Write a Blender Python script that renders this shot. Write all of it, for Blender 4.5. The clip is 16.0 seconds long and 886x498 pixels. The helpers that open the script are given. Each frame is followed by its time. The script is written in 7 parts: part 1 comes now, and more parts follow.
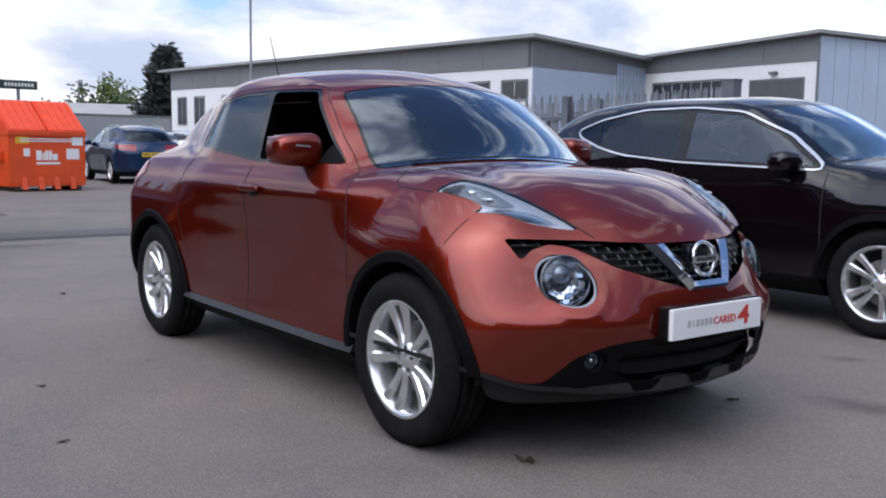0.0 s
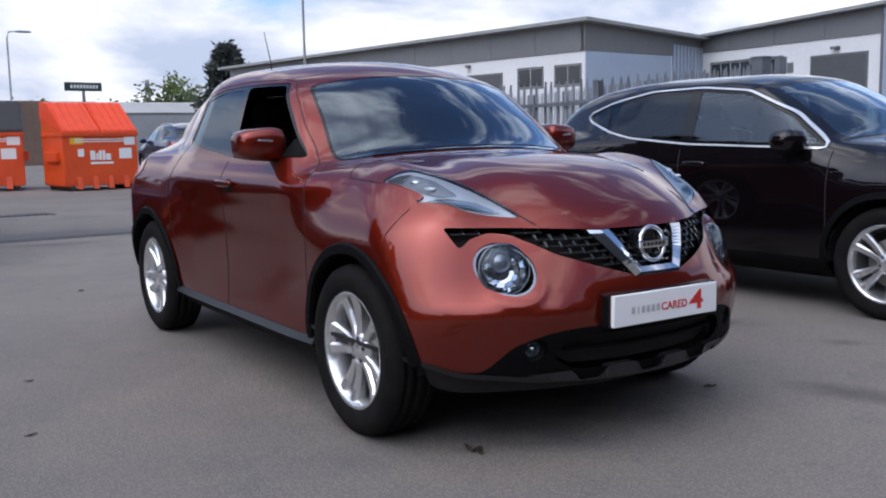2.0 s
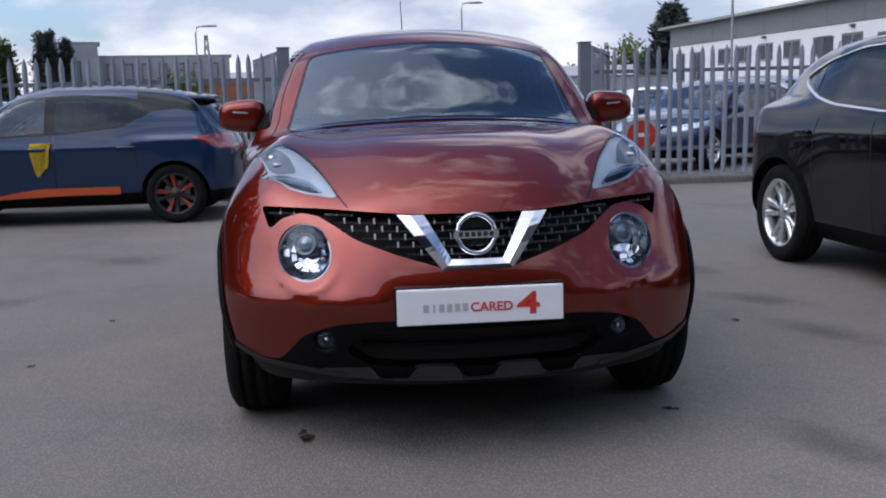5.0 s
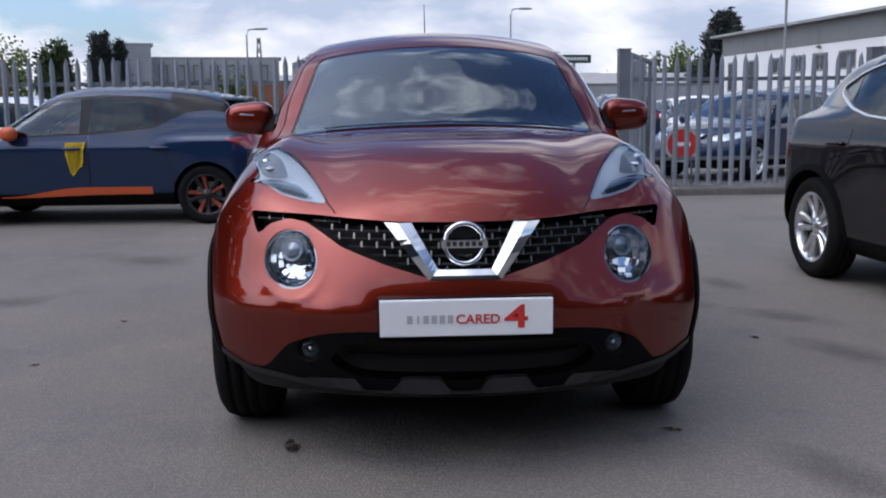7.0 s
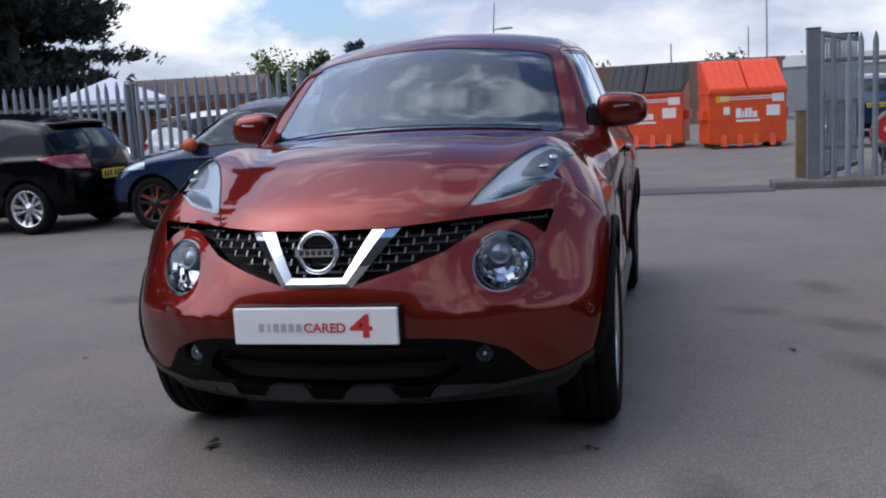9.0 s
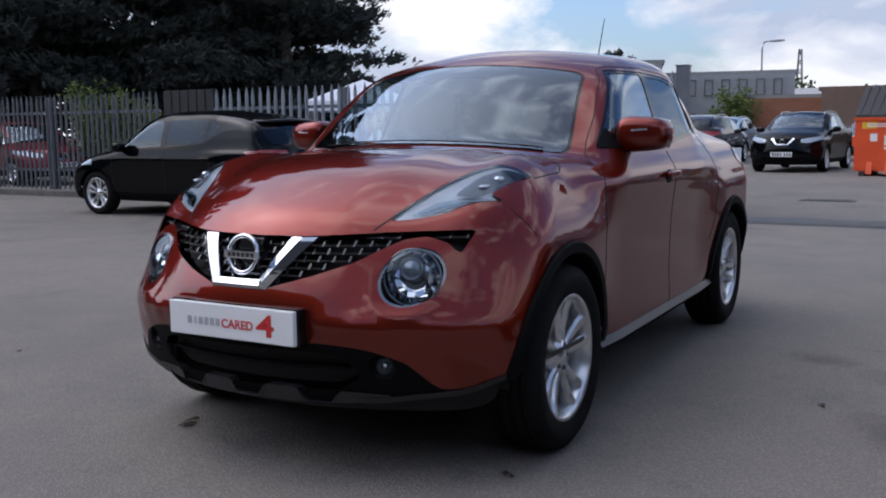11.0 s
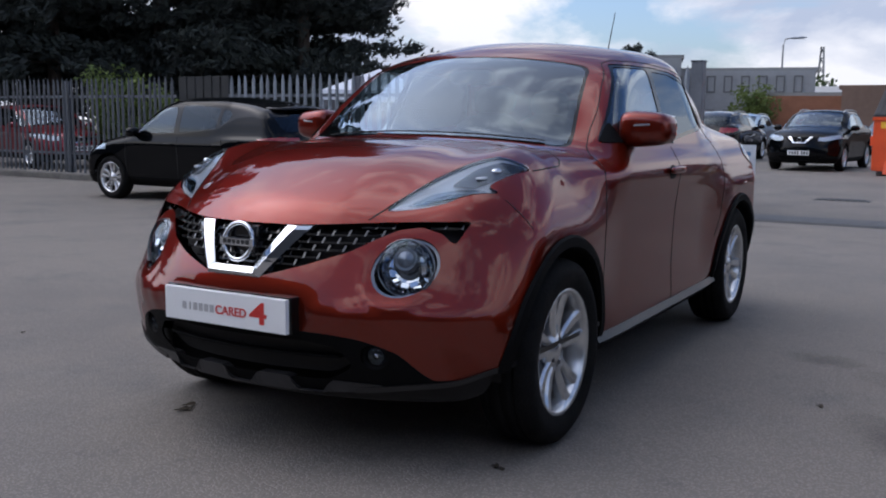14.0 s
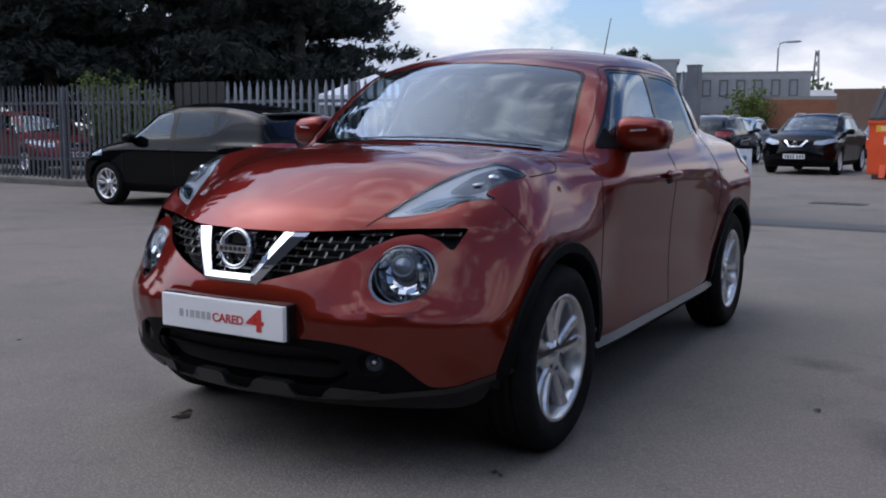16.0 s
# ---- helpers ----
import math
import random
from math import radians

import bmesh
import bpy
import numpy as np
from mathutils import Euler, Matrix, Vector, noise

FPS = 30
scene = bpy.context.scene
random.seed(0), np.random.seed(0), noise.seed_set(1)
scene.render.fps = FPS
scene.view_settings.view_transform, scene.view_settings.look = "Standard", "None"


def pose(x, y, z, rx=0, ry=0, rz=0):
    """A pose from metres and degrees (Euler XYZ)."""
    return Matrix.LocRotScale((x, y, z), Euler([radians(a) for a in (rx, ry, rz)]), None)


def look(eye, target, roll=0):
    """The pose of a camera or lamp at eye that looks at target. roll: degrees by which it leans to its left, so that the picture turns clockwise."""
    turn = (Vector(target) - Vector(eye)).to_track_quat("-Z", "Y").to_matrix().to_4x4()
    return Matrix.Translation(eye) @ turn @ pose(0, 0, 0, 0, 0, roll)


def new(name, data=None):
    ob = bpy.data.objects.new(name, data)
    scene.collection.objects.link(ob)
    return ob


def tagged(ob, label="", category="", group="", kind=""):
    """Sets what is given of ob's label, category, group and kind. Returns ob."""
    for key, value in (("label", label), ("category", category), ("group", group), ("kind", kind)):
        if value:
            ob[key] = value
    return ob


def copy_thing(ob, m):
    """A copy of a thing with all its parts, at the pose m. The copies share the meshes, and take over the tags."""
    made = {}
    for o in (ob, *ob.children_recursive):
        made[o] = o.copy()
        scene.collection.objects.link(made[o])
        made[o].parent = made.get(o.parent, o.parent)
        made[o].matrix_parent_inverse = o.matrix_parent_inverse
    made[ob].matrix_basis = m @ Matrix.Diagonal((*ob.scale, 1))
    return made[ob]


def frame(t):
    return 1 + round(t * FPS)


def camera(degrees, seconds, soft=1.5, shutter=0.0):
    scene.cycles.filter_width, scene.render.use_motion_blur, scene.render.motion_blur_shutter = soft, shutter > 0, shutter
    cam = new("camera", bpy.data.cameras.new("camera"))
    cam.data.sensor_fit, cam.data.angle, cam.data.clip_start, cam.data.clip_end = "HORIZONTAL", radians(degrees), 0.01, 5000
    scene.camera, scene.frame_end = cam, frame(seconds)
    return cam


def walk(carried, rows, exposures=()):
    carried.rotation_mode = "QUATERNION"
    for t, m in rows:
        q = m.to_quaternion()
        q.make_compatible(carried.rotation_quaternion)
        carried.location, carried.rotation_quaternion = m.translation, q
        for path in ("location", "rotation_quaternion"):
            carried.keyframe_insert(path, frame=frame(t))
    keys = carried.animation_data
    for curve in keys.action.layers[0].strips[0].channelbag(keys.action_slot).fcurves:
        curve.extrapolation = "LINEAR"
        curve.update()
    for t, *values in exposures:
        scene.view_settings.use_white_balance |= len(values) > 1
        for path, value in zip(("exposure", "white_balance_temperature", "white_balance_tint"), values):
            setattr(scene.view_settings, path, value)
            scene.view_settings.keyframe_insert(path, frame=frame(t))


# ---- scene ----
cam = camera(50.3, 16.0, soft=2.0)
PATH = [
    (0, (4.189, -2.892, 1.162), (2.611, -1.682, 0.941), 0.8),
    (0.5, (4.19, -2.893, 1.16), (2.611, -1.686, 0.942), 0.8),
    (1, (4.196, -2.886, 1.163), (2.613, -1.682, 0.948), 0.8),
    (1.5, (4.305, -2.762, 1.167), (2.694, -1.596, 0.957), -1.0),
    (2, (4.447, -2.523, 1.167), (2.79, -1.429, 0.922), -1.0),
    (2.5, (4.519, -2.192, 1.162), (2.815, -1.185, 0.874), -1.5),
    (3, (4.636, -1.864, 1.152), (2.869, -0.96, 0.906), -3.3),
    (3.5, (4.773, -1.487, 1.176), (2.938, -0.744, 0.891), -2.6),
    (4, (4.85, -1.107, 1.175), (2.951, -0.552, 0.884), -2.4),
    (4.5, (4.944, -0.72, 1.164), (3.004, -0.347, 0.849), -1.6),
    (5, (4.944, -0.4, 1.161), (2.977, -0.203, 0.857), -1.5),
    (5.2, (4.924, -0.286, 1.156), (2.952, -0.138, 0.855), -0.2),
    (7.3, (4.849, -0.172, 1.158), (2.871, -0.1, 0.872), -0.9),
    (7.5, (4.839, -0.021, 1.167), (2.86, -0.019, 0.879), -2.2),
    (8, (4.882, 0.32, 1.164), (2.905, 0.203, 0.887), -3.6),
    (8.5, (4.823, 0.678, 1.151), (2.861, 0.39, 0.891), -3.4),
    (9, (4.717, 1.038, 1.154), (2.791, 0.58, 0.87), -3.2),
    (9.2, (4.684, 1.198, 1.146), (2.775, 0.669, 0.872), -3.2),
    (11.3, (4.364, 2.125, 1.157), (2.639, 1.144, 0.905), -0.4),
    (11.5, (4.36, 2.136, 1.166), (2.632, 1.16, 0.915), -0.3),
    (12, (4.34, 2.124, 1.158), (2.618, 1.139, 0.903), -0.2),
    (12.5, (4.354, 2.138, 1.159), (2.638, 1.143, 0.902), -0.0),
    (13, (4.348, 2.134, 1.156), (2.634, 1.135, 0.898), 0.1),
    (13.5, (4.347, 2.132, 1.156), (2.634, 1.134, 0.892), 0.4),
    (14, (4.344, 2.136, 1.153), (2.63, 1.14, 0.884), 0.6),
    (14.5, (4.343, 2.133, 1.157), (2.626, 1.142, 0.892), 0.6),
    (15, (4.34, 2.13, 1.157), (2.619, 1.144, 0.898), 0.5),
    (15.5, (4.341, 2.131, 1.156), (2.622, 1.141, 0.896), 0.3),
    (16, (4.342, 2.132, 1.158), (2.624, 1.142, 0.899), 0.4),
]
walk(cam, [(t, look(eye, target, roll)) for t, eye, target, roll in PATH],
     exposures=[(0.0, 0.44, 6280, 13), (2.0, 0.34, 6180, 13), (5.0, 0.22, 6130, 13), (9.0, 0.23, 6200, 13), (12.0, 0.14, 6180, 13), (16.0, 0.14, 6180, 13)])

# ---- light ----
CLOUD_AT = (1.3, 4.1, 6.2)
SUN = Vector((0.15, -0.60, 0.78)).normalized()          # towards the sun
world = bpy.data.worlds.new("sky")
scene.world = world
world.use_nodes = True
wn, wl = world.node_tree.nodes, world.node_tree.links
wn.clear()


def wnode(kind, operation="", data_type="", use_clamp=False):
    n = wn.new(kind)
    if operation:
        n.operation = operation
    if data_type:
        n.data_type = data_type
    if use_clamp:
        n.use_clamp = True
    return n


def wmath(op, a, b=0.0, c=0.0, clamp=False):
    n = wnode("ShaderNodeMath", operation=op, use_clamp=clamp)
    for i, v in enumerate((a, b, c)):
        if isinstance(v, (int, float)):
            n.inputs[i].default_value = v
        else:
            wl.new(v, n.inputs[i])
    return n.outputs[0]


sky = wnode("ShaderNodeTexSky")
sky.sky_type, sky.sun_disc = "NISHITA", False
sky.sun_elevation = math.asin(SUN.z)
sky.sun_rotation = math.atan2(SUN.x, SUN.y)
sky.air_density, sky.dust_density, sky.ozone_density = 1.0, 2.0, 3.0
# broken cloud: puffs that flatten with height, closing towards the horizon
coord = wnode("ShaderNodeTexCoord")
sep = wnode("ShaderNodeSeparateXYZ")
wl.new(coord.outputs["Generated"], sep.inputs[0])
up = wmath("MAXIMUM", sep.outputs[2], 0.0)


def cloud_noise(scale, detail, offset, rough=0.55, dist=0.0, tall=1.9):
    m = wnode("ShaderNodeMapping")
    m.inputs["Location"].default_value = offset
    m.inputs["Scale"].default_value = (1.0, 1.0, tall)
    wl.new(coord.outputs["Generated"], m.inputs["Vector"])
    n = wnode("ShaderNodeTexNoise")
    n.inputs["Scale"].default_value, n.inputs["Detail"].default_value = scale, detail
    n.inputs["Roughness"].default_value, n.inputs["Distortion"].default_value = rough, dist
    wl.new(m.outputs[0], n.inputs["Vector"])
    return n.outputs["Fac"]


cover = cloud_noise(2.7, 14, CLOUD_AT, 0.60, 0.35, 2.3)
shade = cloud_noise(3.4, 9, (7.3, 2.2, 1.0), 0.55, 0.2, 2.6)
low = wmath("SUBTRACT", 1.0, wmath("MULTIPLY", up, 2.6), clamp=True)     # the cloud closes towards the horizon
amount = wmath("MULTIPLY_ADD", wmath("ADD", cover, wmath("MULTIPLY", low, 0.155)), 9.0, -4.4, clamp=True)
thick = wmath("MULTIPLY_ADD", shade, 6.5, -2.95, clamp=True)
ramp = wnode("ShaderNodeMix", data_type="RGBA")
ramp.inputs[6].default_value = (7.3, 7.3, 7.4, 1)
ramp.inputs[7].default_value = (3.7, 4.2, 5.2, 1)
wl.new(thick, ramp.inputs[0])
# cloud near the sun shines brighter
near_sun = wnode("ShaderNodeVectorMath", operation="DOT_PRODUCT")
near_sun.inputs[1].default_value = SUN
wl.new(coord.outputs["Generated"], near_sun.inputs[0])
dome = wmath("MULTIPLY_ADD", up, 0.55, 0.78)
shine = wmath("MULTIPLY_ADD", wmath("POWER", wmath("MAXIMUM", near_sun.outputs["Value"], 0.0), 4.0), 0.5, 1.0)
lit = wnode("ShaderNodeVectorMath", operation="SCALE")
wl.new(ramp.outputs[2], lit.inputs[0])
wl.new(wmath("MULTIPLY", shine, dome), lit.inputs["Scale"])
blend = wnode("ShaderNodeMix", data_type="RGBA")
wl.new(amount, blend.inputs[0])
deep = wnode("ShaderNodeVectorMath", operation="MULTIPLY")
deep.inputs[1].default_value = (0.95, 1.0, 1.08)
wl.new(sky.outputs[0], deep.inputs[0])
wl.new(deep.outputs[0], blend.inputs[6])
wl.new(lit.outputs[0], blend.inputs[7])
back = wnode("ShaderNodeBackground")
back.inputs["Strength"].default_value = 0.15
glow = wnode("ShaderNodeVectorMath", operation="MULTIPLY_ADD")      # thin veil round the sun
wl.new(wmath("POWER", wmath("MAXIMUM", near_sun.outputs["Value"], 0.0), 4.5), glow.inputs[0])
glow.inputs[1].default_value = (8.8, 8.5, 8.1)
wl.new(blend.outputs[2], glow.inputs[2])
wl.new(glow.outputs[0], back.inputs["Color"])
out = wnode("ShaderNodeOutputWorld")
wl.new(back.outputs[0], out.inputs["Surface"])

sun = new("sun", bpy.data.lights.new("sun", "SUN"))
sun.data.energy, sun.data.angle, sun.data.color = 0.6, radians(110), (1.0, 0.93, 0.83)
sun.matrix_world = look(SUN * 60, (0, 0, 0))

# ---- materials ----
def material(name, color, rough=0.6, metal=0.0, spec=0.5, coat=0.0, coat_rough=0.03, vary=0.0, scale=8.0, second=None,
             bump=0.0, bump_scale=60.0, per_piece=0.0, rough_vary=0.0, emit=0.0):
    """A Principled surface whose colour wanders between two tones at two scales, with fine relief."""
    m = bpy.data.materials.new(name)
    m.use_nodes = True
    n, l = m.node_tree.nodes, m.node_tree.links
    b = n["Principled BSDF"]
    b.inputs["Base Color"].default_value = (*color, 1)
    b.inputs["Roughness"].default_value, b.inputs["Metallic"].default_value = rough, metal
    b.inputs["Specular IOR Level"].default_value = spec
    b.inputs["Coat Weight"].default_value, b.inputs["Coat Roughness"].default_value = coat, coat_rough
    if emit:
        b.inputs["Emission Color"].default_value, b.inputs["Emission Strength"].default_value = (*color, 1), emit
    tc = n.new("ShaderNodeTexCoord")
    if vary or second:
        far, near = n.new("ShaderNodeTexNoise"), n.new("ShaderNodeTexNoise")
        for t, s, d in ((far, scale, 5), (near, scale * 9, 3)):
            t.inputs["Scale"].default_value, t.inputs["Detail"].default_value = s, d
            l.new(tc.outputs["Object"], t.inputs["Vector"])
        mean = n.new("ShaderNodeMath")
        mean.operation = "MULTIPLY_ADD"
        mean.inputs[1].default_value = 0.4
        l.new(near.outputs["Fac"], mean.inputs[0])
        part60 = n.new("ShaderNodeMath")
        part60.operation, part60.inputs[1].default_value = "MULTIPLY", 0.6
        l.new(far.outputs["Fac"], part60.inputs[0])
        l.new(part60.outputs[0], mean.inputs[2])
        span = n.new("ShaderNodeMapRange")
        span.inputs["From Min"].default_value, span.inputs["From Max"].default_value = 0.32, 0.68
        l.new(mean.outputs[0], span.inputs["Value"])
        mix = n.new("ShaderNodeMix")
        mix.data_type = "RGBA"
        other = second or [c * (1 - vary) for c in color]
        mix.inputs[6].default_value, mix.inputs[7].default_value = (*color, 1), (*other, 1)
        l.new(span.outputs[0], mix.inputs[0])
        last = mix.outputs[2]
        if per_piece:
            info, hsv, mr = n.new("ShaderNodeObjectInfo"), n.new("ShaderNodeHueSaturation"), n.new("ShaderNodeMapRange")
            mr.inputs["To Min"].default_value, mr.inputs["To Max"].default_value = 1 - per_piece, 1 + per_piece
            l.new(info.outputs["Random"], mr.inputs["Value"])
            l.new(mr.outputs[0], hsv.inputs["Value"])
            l.new(last, hsv.inputs["Color"])
            last = hsv.outputs[0]
        l.new(last, b.inputs["Base Color"])
        if rough_vary:
            rr = n.new("ShaderNodeMapRange")
            rr.inputs["To Min"].default_value, rr.inputs["To Max"].default_value = rough - rough_vary, rough + rough_vary
            l.new(span.outputs[0], rr.inputs["Value"])
            l.new(rr.outputs[0], b.inputs["Roughness"])
    if bump:
        t, bp = n.new("ShaderNodeTexNoise"), n.new("ShaderNodeBump")
        t.inputs["Scale"].default_value, t.inputs["Detail"].default_value = bump_scale, 4
        l.new(tc.outputs["Object"], t.inputs["Vector"])
        bp.inputs["Strength"].default_value, bp.inputs["Distance"].default_value = bump, 0.02
        l.new(t.outputs["Fac"], bp.inputs["Height"])
        l.new(bp.outputs[0], b.inputs["Normal"])
    return m


def car_paint(name, color, flake=0.5, rough=0.38, coat=1.0):
    m = material(name, color, rough, flake, 0.15 if flake else 0.02, coat, 0.02, vary=0.10, scale=3.0)
    if flake:                                  # the flakes keep their hue at a glancing view
        m.node_tree.nodes["Principled BSDF"].inputs["Specular Tint"].default_value = (*[min(1.0, 0.04 + 2.2 * c) for c in color], 1)
    return m


def pane_glass(name, tint, ior=1.5, boost=1.0):
    """A thin pane: clear or tinted, with a glass mirror image tinted blue and scaled by boost."""
    m = bpy.data.materials.new(name)
    m.use_nodes = True
    n, l = m.node_tree.nodes, m.node_tree.links
    n.remove(n["Principled BSDF"])
    clear, gloss, mix, fres = (n.new("ShaderNodeBsdfTransparent"), n.new("ShaderNodeBsdfGlossy"), n.new("ShaderNodeMixShader"), n.new("ShaderNodeFresnel"))
    clear.inputs["Color"].default_value = (*tint, 1)
    gloss.inputs["Roughness"].default_value = 0.0
    gloss.inputs["Color"].default_value = (0.76, 0.88, 1.0, 1)          # blue put into the mirror image so that reflected sky looks bluer
    fres.inputs["IOR"].default_value = ior
    gain = n.new("ShaderNodeMath")
    gain.operation, gain.use_clamp = "MULTIPLY", True
    gain.inputs[1].default_value = boost
    l.new(fres.outputs[0], gain.inputs[0])
    l.new(gain.outputs[0], mix.inputs[0])
    l.new(clear.outputs[0], mix.inputs[1])
    l.new(gloss.outputs[0], mix.inputs[2])
    l.new(mix.outputs[0], n["Material Output"].inputs["Surface"])
    return m


COPPER = car_paint("copper_red_paint", (0.172, 0.0150, 0.0052), 0.80, 0.36, 1.0)
PLUM = car_paint("plum_black_paint", (0.004, 0.0026, 0.0036), 0.0, 0.38, 0.95)
NAVY = car_paint("navy_paint", (0.012, 0.030, 0.080), 0.4)
BLACK_PAINT = car_paint("black_paint", (0.0015, 0.002, 0.003), 0.0, 0.25, 0.40)
WHITE_PAINT = car_paint("white_paint", (0.75, 0.76, 0.78), 0.0)
SILVER_PAINT = car_paint("silver_paint", (0.42, 0.44, 0.46), 0.7)
RED_PAINT = car_paint("red_paint", (0.17, 0.010, 0.016), 0.3)
GREY_PAINT = car_paint("grey_paint", (0.09, 0.10, 0.115), 0.6)
PALE_BLUE_PAINT = car_paint("pale_blue_paint", (0.32, 0.42, 0.52), 0.5)
PLASTIC = material("black_plastic", (0.0055, 0.0055, 0.006), 0.6, spec=0.06, vary=0.35, scale=20, bump=0.15, bump_scale=400)
GLOSS_BLACK = material("gloss_black", (0.006, 0.006, 0.007), 0.06, spec=0.35)
GAP = material("panel_gap", (0.006, 0.005, 0.005), 0.8)
RUBBER = material("tyre_rubber", (0.006, 0.006, 0.0065), 0.78, spec=0.08, vary=0.4, scale=12, second=(0.014, 0.0135, 0.013), bump=0.3, bump_scale=120)
ALLOY = material("silver_alloy", (0.72, 0.73, 0.74), 0.26, 0.85, vary=0.12, scale=14)
DARK_ALLOY = material("dark_alloy", (0.03, 0.03, 0.032), 0.35, 0.5)
STEEL_DISC = material("brake_disc", (0.30, 0.29, 0.28), 0.4, 0.9, vary=0.4, scale=20)
CHROME = material("chrome", (0.66, 0.68, 0.71), 0.05, 1.0)
BRIGHT = material("bright_trim", (0.62, 0.65, 0.69), 0.28, 0.45)
SATIN = material("satin_silver", (0.42, 0.43, 0.44), 0.32, 0.8)
GLASS = pane_glass("window_glass", (0.36, 0.46, 0.48), 1.50, 2.0)
SIDE_GLASS = pane_glass("side_glass", (0.40, 0.45, 0.46), 1.50, 1.7)
DARK_GLASS = pane_glass("privacy_glass", (0.09, 0.10, 0.10), 1.50, 1.0)
LENS = pane_glass("lamp_lens", (0.93, 0.95, 0.97), 1.45)
REFLECTOR = material("lamp_reflector", (0.80, 0.84, 0.88), 0.25, 0.30, vary=0.15, scale=9)
LAMP_DARK = material("lamp_bezel", (0.20, 0.22, 0.25), 0.2, 0.7)
RED_LENS = material("red_lens", (0.24, 0.012, 0.014), 0.12, coat=1.0)
TRIM_DARK = material("interior_cloth", (0.018, 0.018, 0.020), 0.85, vary=0.4, scale=30)
TRIM_GREY = material("interior_grey", (0.045, 0.045, 0.048), 0.7, vary=0.3, scale=20)
PLATE_WHITE = material("plate_white", (0.80, 0.81, 0.82), 0.3, vary=0.04, scale=5, coat=0.4)
PLATE_YELLOW = material("plate_yellow", (0.75, 0.52, 0.03), 0.4)
INK_RED = material("ink_red", (0.55, 0.035, 0.03), 0.4)
INK_GREY = material("ink_grey", (0.42, 0.42, 0.43), 0.4)
INK_BLACK = material("ink_black", (0.02, 0.02, 0.02), 0.5)
ORANGE_TRIM = material("orange_trim", (0.50, 0.085, 0.022), 0.4)
ORANGE_WHEEL = material("orange_wheel_insert", (0.22, 0.035, 0.012), 0.45)
CLOTH_YELLOW = material("yellow_cloth", (0.72, 0.50, 0.02), 0.9, vary=0.3, scale=20)

# ---- building blocks ----
def mesh_object(name, verts, faces, mat, parent=None, label="", smooth=False, normals=None, place=None):
    me = bpy.data.meshes.new(name)
    me.from_pydata([tuple(v) for v in np.asarray(verts).tolist()], [], [tuple(f) for f in (faces.tolist() if hasattr(faces, "tolist") else faces)])
    me.materials.append(mat)
    if smooth or normals is not None:
        me.shade_smooth()
    if normals is not None:
        me.normals_split_custom_set_from_vertices(np.asarray(normals).tolist())
    ob = new(name, me)
    if place is not None:
        ob.matrix_basis = place
    if parent is not None:
        ob.parent = parent
    return tagged(ob, label)


def part(name, bm, mat, parent, label="", smooth=False, place=None):
    """Links a bmesh as one mesh object under a thing or a part."""
    me = bpy.data.meshes.new(name)
    bmesh.ops.recalc_face_normals(bm, faces=bm.faces)
    bm.to_mesh(me)
    bm.free()
    me.materials.append(mat)
    if smooth:
        me.shade_smooth()
    ob = new(name, me)
    if place is not None:
        ob.matrix_basis = place
    ob.parent = parent
    return tagged(ob, label)


def thing(name, label, category, group="", kind="", place=None):
    ob = new(name)
    ob.empty_display_size = 0.2
    if place is not None:
        ob.matrix_basis = place
    return tagged(ob, label, category, group, kind)


def box(bm, lo, hi, bevel=0.0, m=None):
    """Adds a box, with bevelled edges, to bm."""
    made = bmesh.ops.create_cube(bm, size=1.0)["verts"]
    size, mid = [b - a for a, b in zip(lo, hi)], [(a + b) / 2 for a, b in zip(lo, hi)]
    bmesh.ops.transform(bm, matrix=Matrix.Translation(mid) @ Matrix.Diagonal((*size, 1)), verts=made)
    if bevel:
        edges = list({e for v in made for e in v.link_edges})
        r = bmesh.ops.bevel(bm, geom=edges, offset=bevel, segments=2, profile=0.6, affect="EDGES")
        made = list({v for f in r["faces"] for v in f.verts} | {v for v in made if v.is_valid})
    if m is not None:
        bmesh.ops.transform(bm, matrix=m, verts=made)
    return made


def lathe(bm, rings, n=48, axis="Y", m=None):
    """Turns a profile of (radius, along) round the axis."""
    rows = []
    for r, a in rings:
        row = []
        for i in range(n):
            c, s = math.cos(2 * math.pi * i / n), math.sin(2 * math.pi * i / n)
            p = {"Y": (r * c, a, r * s), "Z": (r * c, r * s, a), "X": (a, r * c, r * s)}[axis]
            row.append(bm.verts.new(m @ Vector(p) if m is not None else p))
        rows.append(row)
    for u, v in zip(rows, rows[1:]):
        for i in range(n):
            j = (i + 1) % n
            bm.faces.new((u[i], u[j], v[j], v[i]))
    return rows


def tube(bm, points, radius, n=8, closed=False):
    """A round bar through the points."""
    pts = [Vector(p) for p in points]
    rows = []
    for i, p in enumerate(pts):
        a = pts[i - 1] if (i or closed) else p
        b = pts[(i + 1) % len(pts)] if (i < len(pts) - 1 or closed) else p
        d = (b - a).normalized()
        side = d.cross(Vector((0, 0, 1)) if abs(d.z) < 0.9 else Vector((1, 0, 0))).normalized()
        up2 = side.cross(d)
        r = radius[i] if isinstance(radius, (list, tuple)) else radius
        rows.append([bm.verts.new(p + r * (math.cos(2 * math.pi * k / n) * side + math.sin(2 * math.pi * k / n) * up2)) for k in range(n)])
    pairs = list(zip(rows, rows[1:])) + ([(rows[-1], rows[0])] if closed else [])
    for u, v in pairs:
        for k in range(n):
            bm.faces.new((u[k], u[(k + 1) % n], v[(k + 1) % n], v[k]))
    if not closed:
        bm.faces.new(rows[0][::-1])
        bm.faces.new(rows[-1])


